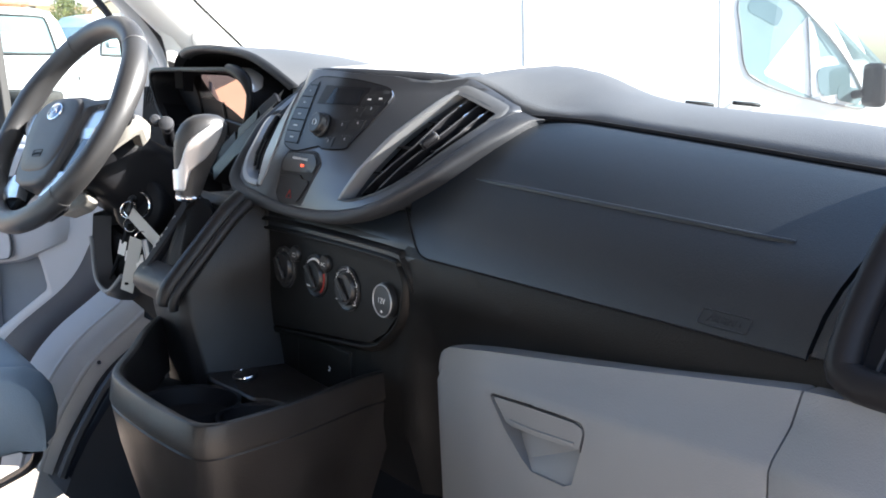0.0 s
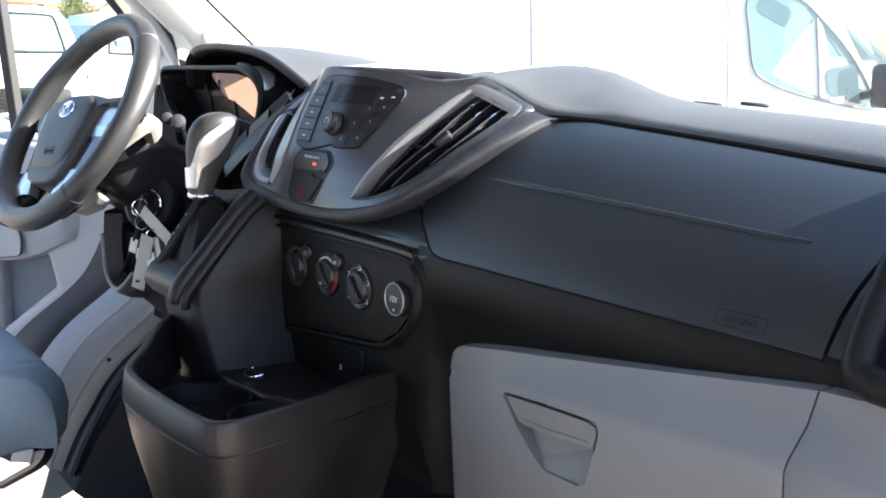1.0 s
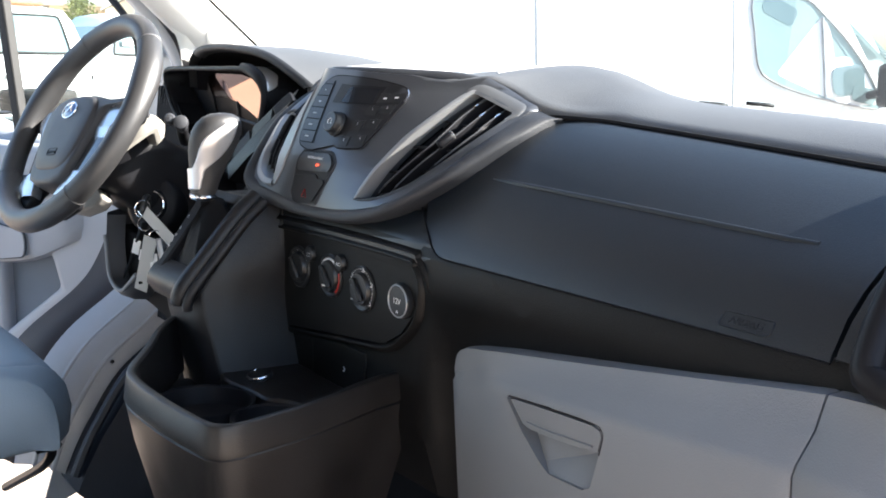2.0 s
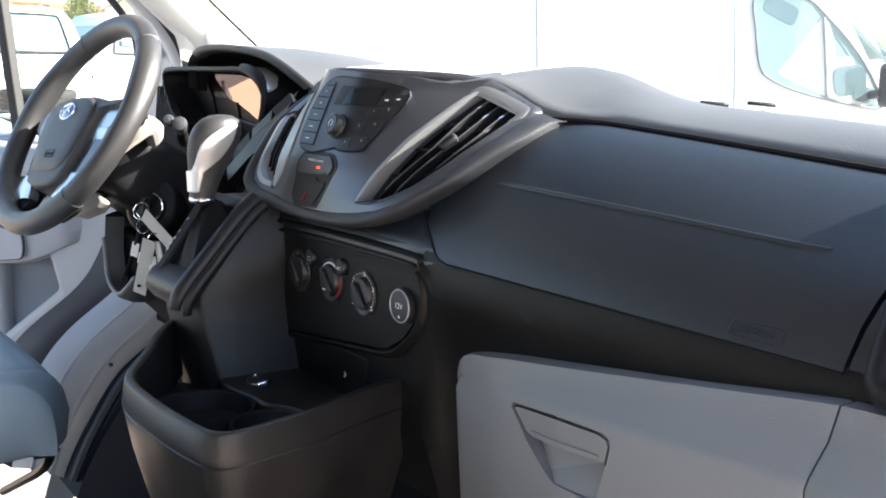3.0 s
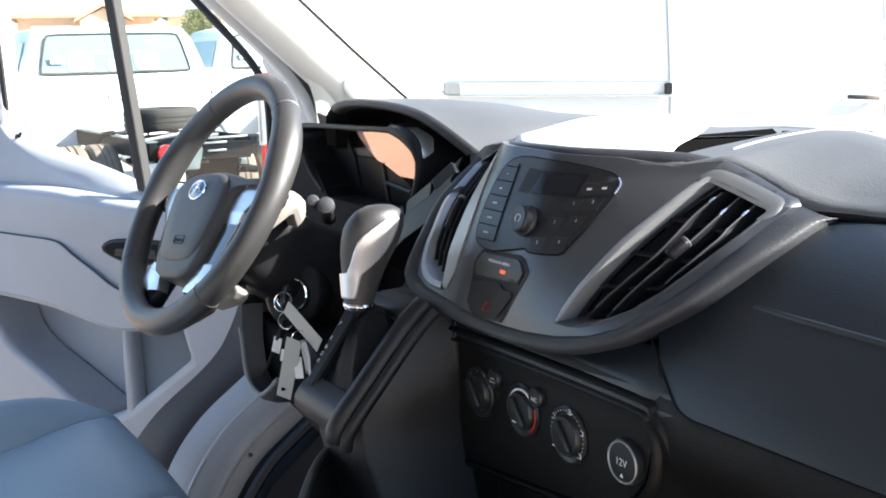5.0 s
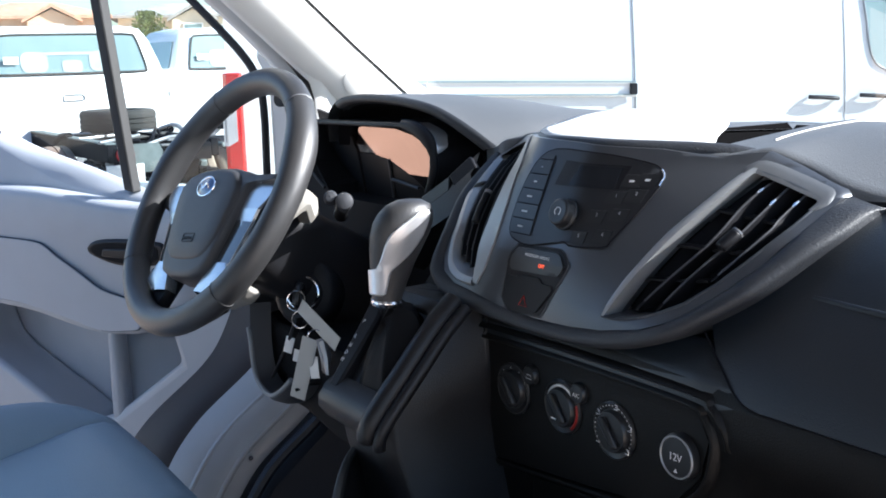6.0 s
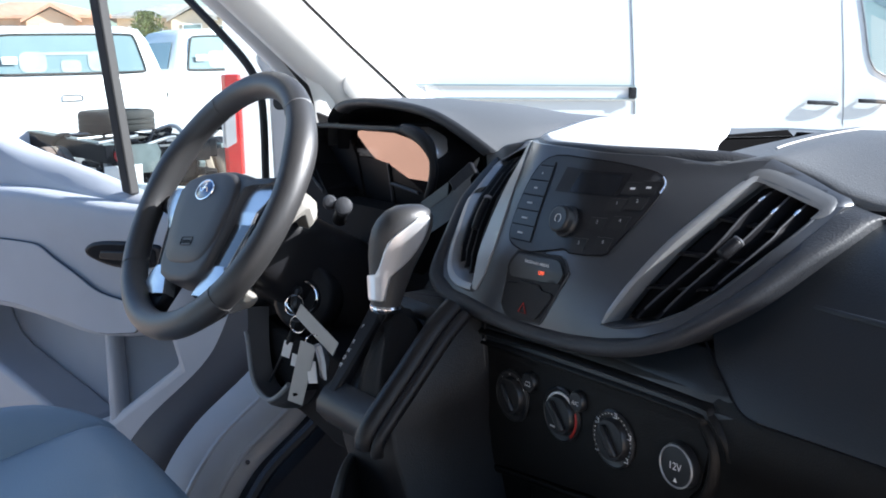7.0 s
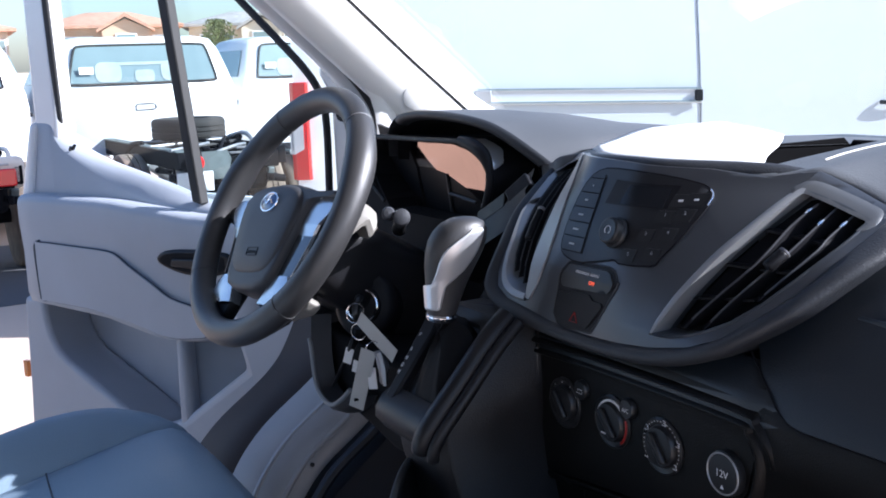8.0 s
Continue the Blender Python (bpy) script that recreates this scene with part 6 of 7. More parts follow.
part("upper_trim", door_bulge(), M_DOOR, door, "grey moulded upper door trim", angle=50)
arm = [(p.x, p.y) for p in smooth_path([(0.915, 1.190, 0), (0.900, 1.1985, 0), (0.774, 1.197, 0), (0.665, 1.1945, 0), (0.630, 1.186, 0), (0.598, 1.168, 0), (0.530, 1.137, 0), (0.473, 1.110, 0), (0.40, 1.098, 0), (0.37, 1.09, 0), (0.37, 1.045, 0), (0.405, 1.034, 0), (0.483, 1.026, 0), (0.569, 1.040, 0), (0.660, 1.053, 0), (0.755, 1.0615, 0), (0.895, 1.064, 0), (0.910, 1.072, 0)], 3, True)]
part("arm_panel", dslab(arm, 0.0885, 0.10), M_DOOR, door, "grey armrest insert", bevel=0.007, seg=4)
part("end_joint", tube(smooth_path([dp(u, z, 0.083) for u, z in ((0.905, 1.2000), (0.921, 1.191), (0.922, 1.16), (0.918, 1.10), (0.914, 1.066))], 4), 0.0048, 8), M_STITCH, door, "dark joint at the end of the insert")
part("panel_gap", tube([dp(u, z, 0.0835) for u, z in arm], 0.0024, 6, True), M_STITCH, door, "dark joint round the insert")
hd = [(p.x, p.y) for p in smooth_path([(0.503, 1.188, 0), (0.478, 1.2095, 0), (0.39, 1.218, 0), (0.30, 1.217, 0), (0.288, 1.200, 0), (0.300, 1.176, 0), (0.397, 1.1640, 0), (0.463, 1.1715, 0)], 3, True)]
hnd = part("handle_bezel", dslab(hd, 0.090, 0.02), M_BLACK, door, "dark recessed door handle", bevel=0.006)
part("handle_well", dslab([(0.397 + (u - 0.397) * 0.86, 1.190 + (z - 1.190) * 0.74) for u, z in hd], 0.0915, 0.004), M_DEEP, hnd)
part("handle_lever", dslab([(0.455, 1.180), (0.450, 1.196), (0.330, 1.203), (0.330, 1.180)], 0.095, 0.006), M_BLACK, hnd, bevel=0.003)
# sloping sail above the trim
edge_line = smooth_path([(0.945, 1.4800, 0), (0.890, 1.4780, 0), (0.8697, 1.4400, 0), (0.8229, 1.4110, 0), (0.738, 1.3822, 0), (0.610, 1.3522, 0), (0.5235, 1.331, 0), (0.4486, 1.3105, 0), (0.36, 1.297, 0), (0.20, 1.290, 0)], 5)
face_line = smooth_path([(0.955, 1.4640, 0), (0.900, 1.4600, 0), (0.882, 1.4350, 0), (0.852, 1.4040, 0), (0.7834, 1.3720, 0), (0.690, 1.3350, 0), (0.600, 1.3090, 0), (0.50, 1.2960, 0), (0.36, 1.2860, 0), (0.20, 1.280, 0)], 5)
secs = []
for p, q in zip(edge_line, face_line):
    secs.append([dp(p.x, p.y - 0.02, -0.02), dp(p.x, p.y - 0.002, -0.012), dp(p.x, p.y, -0.004), dp((p.x * 2 + q.x) / 3, (p.y * 2 + q.y) / 3 + 0.003, 0.010), dp((p.x + q.x * 2) / 3, (p.y + q.y * 2) / 3 + 0.002, 0.024), dp(q.x, q.y, 0.032), dp(q.x, q.y - 0.004, 0.034), dp(q.x, 1.27, 0.036)])
part("window_sail", loft(secs, False), M_DOOR, door, "grey sloping trim under the window", angle=60)
part("sail_end", dslab([(0.950, 1.27), (0.945, 1.46), (0.958, 1.47), (0.985, 1.36), (0.995, 1.27)], 0.034, 0.05), M_DOOR, door, bevel=0.008)
part("lock_pin", tube([dp(0.835, 1.405, 0.028), dp(0.826, 1.411, 0.032), dp(0.818, 1.409, 0.033), dp(0.812, 1.418, 0.030)], [0.0035, 0.0045, 0.0045, 0.003], 8), M_BLACK, door)
# window frame
part("rear_frame", dslab([(0.958, 1.28), (0.955, 1.95), (0.885, 1.97), (0.868, 1.47), (0.88, 1.28)], 0.03, 0.05), M_WHITE, door, "white painted window frame", bevel=0.01)
part("rear_seal", dslab([(0.885, 1.95), (0.872, 1.60), (0.862, 1.475), (0.849, 1.462), (0.857, 1.70), (0.869, 1.95)], 0.036, 0.010), M_RUBBER, door, bevel=0.004)
part("divider", dslab([(0.443, 1.305), (0.501, 1.72), (0.530, 1.93), (0.505, 1.93), (0.474, 1.72), (0.418, 1.30)], 0.034, 0.025), M_RUBBER, door, "black window divider bar", bevel=0.004)
fr = [(0.03, 1.505), (0.085, 1.55), (0.17, 1.618), (0.277, 1.706), (0.40, 1.81), (0.55, 1.93)]
part("front_frame", tube([dp(u - 0.055, z + 0.02, 0.0) for u, z in fr], 0.042, 10, flat=0.9), M_WHITE, door, "white painted window frame")
part("front_seal", tube(smooth_path([dp(u, z, 0.025) for u, z in ((0.080, 1.30), (0.077, 1.40), (0.0765, 1.45), (0.080, 1.495), (0.094, 1.530), (0.12, 1.563), (0.17, 1.609), (0.277, 1.700), (0.40, 1.804), (0.55, 1.924))], 4), 0.0075, 8), M_RUBBER, door)
part("top_frame", tube([dp(0.53, 1.95, 0.0), dp(0.92, 1.98, 0.0)], 0.035, 10), M_WHITE, door)
part("hinge_side", dslab([(-0.02, 1.26), (-0.02, 1.50), (0.03, 1.55), (0.085, 1.585), (0.10, 1.560), (0.078, 1.525), (0.070, 1.49), (0.068, 1.26)], 0.02, 0.05), M_WHITE, door, bevel=0.01)
part("rubber_stop", rod(dp(0.032, 1.483, 0.022), dp(0.032, 1.483, 0.035), 0.013, n=20), M_RUBBER, door)
gl = part("side_window", dslab([(0.43, 1.30), (0.86, 1.45), (0.86, 1.95), (0.52, 1.93), (0.15, 1.60), (0.03, 1.50), (0.10, 1.28)], 0.004, 0.004), G_SIDE, door, "clear side window")
gl.visible_shadow = False
part("edge_reflector", dslab([(1.068, 0.845), (1.068, 0.885), (1.082, 0.885), (1.082, 0.845)], 0.042, 0.01), M_AMBER, door)

# ---- seats ----
def seat_z(y):
    return lerp(y, [-0.74, -0.5, -0.25, -0.2], [0.935, 0.984, 1.041, 1.046])


def seat(cx, label):
    s = thing("driver_seat" if cx < 0 else "passenger_seat", label, "seat", "cab seats")

    def cushion():
        secs = []
        for y, drop, pull in ((-0.74, 0.0, 1.0), (-0.60, 0.0, 1.0), (-0.50, 0.0, 1.0), (-0.42, 0.0, 1.0), (-0.36, 0.0, 1.0), (-0.31, 0.0, 1.0), (-0.275, 0.002, 1.0), (-0.245, 0.008, 0.99), (-0.222, 0.022, 0.98), (-0.207, 0.044, 0.97), (-0.200, 0.075, 0.96), (-0.205, 0.12, 0.95), (-0.23, 0.16, 0.94)):
            zt = seat_z(y)
            b = lerp(y, [-0.6, -0.42, -0.34, -0.25, -0.2], [0.060, 0.056, 0.042, 0.012, 0.0])
            row = []
            half = ((0.250, -0.17), (0.268, -0.095), (0.276, -0.045), (0.276, b * 0.5), (0.270, b * 0.86), (0.252, b), (0.230, b * 0.90), (0.205, b * 0.55), (0.188, b * 0.20), (0.180, -0.001), (0.176, -0.006), (0.171, -0.001), (0.150, 0.002))
            for x, dz in [(-x, d) for x, d in half] + [(0, 0.006)] + list(half[::-1]):
                back_ = -0.042 * ease((abs(x) - 0.19) / 0.09) * ease((y + 0.40) / 0.1)
                row.append((cx + x * pull, y + back_, max(zt - drop + dz * (1 - 0.5 * drop / 0.16), 0.930)))
            secs.append(row)
        return loft(secs)

    part("cushion", cushion(), M_SEAT, s, "blue-grey vinyl cushion with raised bolsters", angle=60)
    for sx in (-1, 1):
        part("seam", tube([(cx + sx * 0.176, y, seat_z(y) - 0.0058) for y in np.linspace(-0.7, -0.275, 12)] + [(cx + sx * 0.174, -0.245, seat_z(-0.245) - 0.0135), (cx + sx * 0.1725, -0.222, seat_z(-0.222) - 0.0275)], 0.0016, 6), M_STITCH, s)
    part("seam", tube([(cx + x, -0.43 - 0.01 * math.cos(x * 9), seat_z(-0.435) + 0.0045 - 0.10 * x * x) for x in np.linspace(-0.172, 0.172, 13)], 0.0014, 6), M_STITCH, s)
    part("backrest", loft([[(cx + x * w, -0.80 + dy - 0.22 * (z - 0.95), z) for x, dy in ((-0.26, 0.03), (-0.2, 0.06), (0, 0.04), (0.2, 0.06), (0.26, 0.03), (0.25, -0.08), (-0.25, -0.08))] for z, w in ((0.95, 1), (1.1, 1), (1.3, 0.97), (1.45, 0.9), (1.5, 0.7))]), M_SEAT, s, angle=50)
    part("pedestal", box((cx, -0.54, 0.785), (0.40, 0.36, 0.31)), M_FLOOR, s, bevel=0.02)
    part("adjust_bar", tube(smooth_path([(cx + 0.02, -0.24, 0.885), (cx + 0.045, -0.205, 0.872), (cx + 0.052, -0.195, 0.855), (cx + 0.032, -0.195, 0.830), (cx - 0.025, -0.195, 0.796), (cx - 0.138, -0.195, 0.740), (cx - 0.26, -0.195, 0.680)], 5), 0.008, 8), M_BLACK, s, "black adjusting bar")
    return s


seat(-0.578, "blue-grey vinyl driver seat with stitched seams")

# ---- outside ----
ground = part("ground", loft([[(x, y, 0.0) for x in (-900, -60, -20, 0, 20, 900)] for y in (-900, -60, -10, 10, 60, 900)], False), M_CONC, None)
tagged(ground, "pale sunlit concrete of the vehicle lot", "ground", kind="structure")
# dark strip laid on the concrete to paint the band of shade
shade_strip = part("road", slab([(-6.4, -30, 0.004), (-9.3, -30, 0.004), (-9.9, 3.2, 0.004), (-7.0, 3.2, 0.004)], (0, 0, -0.003)), M_LOTSHADE, None)
tagged(shade_strip, "dark strip painted across the lot for the shade there", "road", kind="structure")

# white vans: s runs along the side from tail to nose, z up, d outward
def tyre(name, parent, c, axis, r, w, label=""):
    m = Matrix.Translation(c) @ Vector(axis).to_track_quat("Z", "Y").to_matrix().to_4x4()
    t = part(name, turned([(r * 0.62, -w / 2), (r * 0.80, -w * 0.53), (r * 0.93, -w * 0.50), (r * 0.985, -w * 0.40), (r, -w * 0.30), (r, -w * 0.14), (r * 0.97, -w * 0.13), (r * 0.97, -w * 0.09), (r, -w * 0.08), (r, w * 0.08), (r * 0.97, w * 0.09), (r * 0.97, w * 0.13), (r, w * 0.14), (r, w * 0.30), (r * 0.985, w * 0.40), (r * 0.93, w * 0.50), (r * 0.80, w * 0.53), (r * 0.62, w / 2), (r * 0.58, 0)], m, 36), M_DUSTY if name == "rear_tyre" else M_TYRE, parent, label, angle=30)
    part("wheel_rim", turned([(r * 0.62, -w * 0.42), (r * 0.60, w * 0.30), (r * 0.45, w * 0.22), (r * 0.2, w * 0.34), (0.0, w * 0.34)], m, 28), M_STEEL, t, "grey steel wheel")
    return t


def cargo_van(label):
    v = thing("cargo_van", label, "van", "parked vans")
    L0, L1 = -2.42, 3.35

    def side_section(s):
        nose = ease((s - 2.2) / 1.15)
        tail = ease((-2.25 - s) / 0.17)
        top = 2.62 - 0.10 * ease((s - 1.2) / 0.6) - 1.40 * ease((s - 1.55) / 1.45)
        top = max(top, 1.05)
        pts = []
        for z, d in ((0.40, 0.04), (0.55, 0.0), (0.95, 0.0), (1.06, 0.006), (1.10, 0.012), (1.25, 0.012), (1.45, 0.03), (2.0, 0.10), (2.45, 0.20), (2.60, 0.32)):
            zz = min(z, top - 0.02 * (2.6 - z))
            k = d + 0.10 * nose + 0.03 * tail
            pts.append((s, -k, zz))
        w = 2.02
        return pts + [(a, -w - b, c) for a, b, c in pts[::-1]]

    ss = [L0, -2.38, -2.28, -2.0, -1.35, -0.7, 0.0, 0.7, 1.3, 1.5, 1.7, 1.9, 2.1, 2.3, 2.5, 2.7, 2.9, 3.1, 3.25, L1]
    part("body", loft([side_section(s) for s in ss]), M_WHITE, v, "glossy white body", angle=40)
    tilt = -0.030

    def rz(s, z):
        return z + tilt * (s + 0.0)

    part("slide_rail", loft([[(s, 0.000, rz(s, z)) for z in (1.276, 1.30, 1.345, 1.372)] + [(s, 0.012, rz(s, 1.362)), (s, 0.004, rz(s, 1.35)), (s, 0.004, rz(s, 1.30)), (s, 0.012, rz(s, 1.286))] for s in (-1.36, 0.0)]), M_WHITE, v, bevel=0.003)
    part("rail_slot", loft([[(s, y, rz(s, z)) for y, z in ((0.0, 1.362), (0.013, 1.362), (0.013, 1.373), (0.0, 1.373))] for s in (-1.355, -0.005)]), M_CREAM, v)
    part("rail_slot", loft([[(s, y, rz(s, z)) for y, z in ((0.0, 1.286), (0.013, 1.286), (0.013, 1.297), (0.0, 1.297))] for s in (-1.355, -0.005)]), M_CREAM, v)
    part("rail_end", box((-0.022, 0.012, 1.326), (0.045, 0.026, 0.066)), M_CHASSIS, v, bevel=0.006)
    part("rail_end", box((-1.33, 0.012, 1.368), (0.10, 0.026, 0.07)), M_STEEL, v, bevel=0.006)
    for s, zs in ((0.0, (0.55, 1.10, 1.27, 1.45, 2.0, 2.45)), (1.39, (0.55, 1.10, 1.27, 1.45, 2.0, 2.3))):
        d = {0.55: 0.0, 1.10: 0.012, 1.27: 0.0125, 1.45: 0.03, 2.0: 0.10, 2.45: 0.20, 2.3: 0.16}
        part("door_gap", tube([(s, -d[z] + 0.0005, z) for z in zs], 0.0055 if s < 1 else 0.0032, 6), M_STEEL, v)
    for s in (1.235, 1.585):
        h = part("door_handle", tube(smooth_path([(s - 0.10, 0.0, 1.238), (s - 0.07, 0.016, 1.236), (s + 0.05, 0.018, 1.228), (s + 0.10, 0.004, 1.222)], 4), 0.013, 8), M_BLACK, v, "black pull handle")

    def on(s, z, o=0.0):
        d = lerp(z, [0.55, 0.95, 1.06, 1.10, 1.25, 1.45, 2.0, 2.45], [0.0, 0.0, 0.006, 0.012, 0.012, 0.03, 0.10, 0.20]) + 0.10 * ease((s - 2.2) / 1.15)
        return Vector((s, -d + o, z))

    wn = [(p.x, p.y) for p in smooth_path([(1.53, 1.93, 0), (1.545, 1.70, 0), (1.56, 1.54, 0), (1.585, 1.46, 0), (1.64, 1.405, 0), (1.84, 1.325, 0), (2.15, 1.255, 0), (2.46, 1.208, 0), (2.54, 1.215, 0), (2.53, 1.28, 0), (2.44, 1.44, 0), (2.28, 1.64, 0), (2.08, 1.83, 0), (1.93, 1.94, 0), (1.70, 1.97, 0)], 3, True)]
    wf = part("front_window", slab([on(s, z, 0.004) for s, z in wn], (0, -0.006, 0)), G_VAN, v, "side window with the sky's pale tone painted in")
    part("window_seal", tube([on(s, z, 0.005) for s, z in wn], 0.007, 6, True), M_STEEL, wf)
    part("window_bar", tube([on(2.06, 1.82, 0.006), on(2.09, 1.285, 0.006)], 0.011, 6), M_STEEL, wf)
    # slabs on the pane stand for a sun visor and seats behind it
    for c, w, h, turn in (((1.73, 1.86), 0.26, 0.13, -25), ((2.27, 1.40), 0.26, 0.20, 8), ((2.40, 1.30), 0.20, 0.11, -10)):
        part("seat_shape", slab([on(c[0] + a * math.cos(radians(turn)) - b * math.sin(radians(turn)), c[1] + a * math.sin(radians(turn)) + b * math.cos(radians(turn)), 0.0055) for a, b in rounded(w, h, min(w, h) * 0.3)], (0, -0.004, 0)), G_DARK, wf)
    part("windscreen", slab([(1.95, -0.28, 2.14), (2.90, -0.24, 1.36), (2.90, -1.80, 1.36), (1.95, -1.76, 2.14)], (0.02, 0, 0.02)), G_DARK, v)
    mi = part("door_mirror", box((2.47, 0.15, 1.37), (0.11, 0.18, 0.30)), M_BLACK, v, "black door mirror", bevel=0.04)
    part("mirror_arm", rod((2.44, -0.02, 1.30), (2.42, 0.12, 1.32), 0.03, n=12), M_BLACK, mi)
    part("fuel_cap", rod((1.62, -0.014, 0.98), (1.62, 0.002, 0.98), 0.022, n=18), M_STEEL, v)
    part("rub_strip", box((0.2, 0.006, 0.72), (4.4, 0.03, 0.10)), M_BLACK, v, bevel=0.01)
    tl = part("tail_lamp", loft([[(-2.448, -0.055, z), (-2.425, -0.012, z), (-2.35, 0.004, z), (-2.335, -0.012, z), (-2.36, -0.07, z)] for z in (0.93, 0.95, 1.46, 1.49)]), M_TAIL, v, "tall red tail lamp with clear middle", bevel=0.006)
    part("clear_lens", loft([[(-2.455, -0.058, z), (-2.430, -0.008, z), (-2.376, 0.006, z + e), (-2.38, -0.03, z + e)] for z, e in ((1.08, 0.03), (1.09, 0.03), (1.36, 0.02), (1.37, 0.02))]), M_TAILW, tl)
    part("lens_rib", rod((-2.44, -0.026, 1.10), (-2.44, -0.026, 1.35), 0.006, n=8), M_STEEL, tl)
    for s in (-1.35, 2.45):
        part("wheel_arch", rod((s, 0.012, 0.36), (s, -0.2, 0.36), 0.42, n=32), M_DEEP, v)
        tyre("road_wheel", v, (s, -0.11, 0.35), (0, 1, 0), 0.35, 0.22)
        tyre("road_wheel", v, (s, -1.91, 0.35), (0, -1, 0), 0.35, 0.22)
    for o in v.children_recursive:
        o.data.transform(Matrix.Diagonal((1, -1, 1, 1)))
        o.data.flip_normals()
    return v


VAN_E = Vector((0.38426, 0.92322, 0))
van = cargo_van("white high-roof cargo van parked alongside, with sliding door rail")
VAN = Matrix.Translation((-3.922, 3.848, 0)) @ Matrix((VAN_E, Vector((-0.92322, 0.38426, 0)), Vector((0, 0, 1)))).transposed().to_4x4()
van.matrix_basis = VAN
van_b = copy_thing(van, Matrix.Translation(VAN_E * 2.3 + Vector((-0.92322, 0.38426, 0)) * 2.9) @ VAN)
tagged(van_b, "white cargo van parked in a row beyond the first")
van_c = copy_thing(van, Matrix.Translation(VAN_E * 4.4 + Vector((-0.92322, 0.38426, 0)) * 5.8) @ VAN)
tagged(van_c, "white cargo van parked two spaces beyond the first")


# pickup cab-chassis: x across, y from nose (+) to tail (-), z up
def pickup(label, lamp=-1):
    p = thing("cab_chassis_truck", label, "truck", "parked trucks")

    def cab_row(z, w, y0, y1):
        r = 0.07
        return [(x, y, z) for x, y in ((-w, y0 + r), (-w + r, y0), (w - r, y0), (w, y0 + r), (w, y1 - r), (w - r, y1), (-w + r, y1), (-w, y1 - r))]

    part("cab", loft([cab_row(0.60, 0.93, -0.02, 1.7), cab_row(0.9, 0.97, -0.03, 1.75), cab_row(1.30, 0.97, -0.03, 1.72), cab_row(1.42, 0.955, -0.01, 1.62), cab_row(1.60, 0.90, 0.02, 1.45), cab_row(1.82, 0.82, 0.08, 1.2), cab_row(1.92, 0.76, 0.14, 1.05), cab_row(1.955, 0.62, 0.26, 0.9)]), M_WHITE, p, "white painted cab", angle=45)
    part("bonnet", loft([[(x, y, z) for x, z in ((-0.95, 0.6), (-0.95, 1.1), (-0.75, 1.28 - dz), (0.75, 1.28 - dz), (0.95, 1.1), (0.95, 0.6))] for y, dz in ((1.6, 0.0), (2.4, 0.06), (2.75, 0.14))]), M_WHITE, p, bevel=0.03)
    rw = [(p.x, p.y) for p in smooth_path([(-0.745, 1.515, 0), (-0.71, 1.68, 0), (-0.665, 1.83, 0), (-0.60, 1.862, 0), (-0.3, 1.868, 0), (0.3, 1.868, 0), (0.60, 1.862, 0), (0.665, 1.83, 0), (0.71, 1.68, 0), (0.745, 1.515, 0), (0.70, 1.487, 0), (0.3, 1.482, 0), (-0.3, 1.482, 0), (-0.70, 1.487, 0)], 3, True)]
    w = part("rear_window", slab([(x, 0.005 + 0.20 * (z - 1.50) - 0.012, z) for x, z in rw], (0, 0.02, 0)), G_DARK, p, "tinted rear window")
    part("window_rubber", tube([(x, 0.005 + 0.20 * (z - 1.50) - 0.013, z) for x, z in rw], 0.012, 6, True), M_RUBBER, w)
    for x, z, a, b in ((-0.36, 1.60, 0.26, 0.20), (0.30, 1.60, 0.26, 0.20), (0.0, 1.555, 0.20, 0.12), (-0.02, 1.68, 0.5, 0.03)):
        part("seat_shape", slab([(x + p, 0.20 * (z + q - 1.50) - 0.013, z + q) for p, q in rounded(a, b, min(a, b) * 0.35)], (0, 0.004, 0)), M_CREAM, w)
    part("window_sticker", box((-0.58, -0.016, 1.62), (0.14, 0.004, 0.07)), M_PAPER, w)
    for sx in (-1, 1):
        sw_ = [(0.10, 1.50), (0.16, 1.80), (0.95, 1.80), (1.35, 1.50)]
        part("side_window", slab([(sx * (0.938 - 0.33 * (z - 1.5)), y + 0.02, z) for y, z in sw_], (sx * 0.012, 0, 0)), G_DARK, p)
        part("door_handle", box((sx * 0.985, 0.16, 1.22), (0.03, 0.16, 0.045)), M_BLACK, p, bevel=0.01)
    part("tail_handle", tube([(x, -0.032, z) for x, z in ((-0.12, 1.215), (0.06, 1.215), (0.08, 1.225), (0.08, 1.265), (0.06, 1.275), (-0.10, 1.275), (-0.12, 1.262))], 0.009, 6, True), M_STEEL, p)
    for sx in (-1, 1):
        part("frame_rail", box((sx * 0.43, -1.25, 0.862), (0.07, 2.5, 0.145)), M_CHASSIS, p, bevel=0.01)
        tyre("rear_tyre", p, (sx * 0.86, -1.45, 0.44), (sx, 0, 0), 0.44, 0.24, "worn dual rear tyre")
        tyre("rear_tyre", p, (sx * 0.60, -1.45, 0.44), (sx, 0, 0), 0.44, 0.22, "worn dual rear tyre")
        tyre("front_tyre", p, (sx * 0.82, 2.0, 0.40), (sx, 0, 0), 0.40, 0.26)
        part("fender", tube(smooth_path([(sx * 0.46, -0.80, 0.62), (sx * 0.46, -0.90, 0.84), (sx * 0.46, -1.10, 0.93), (sx * 0.46, -1.40, 0.96)], 4), 0.03, 6), M_CHASSIS, p)
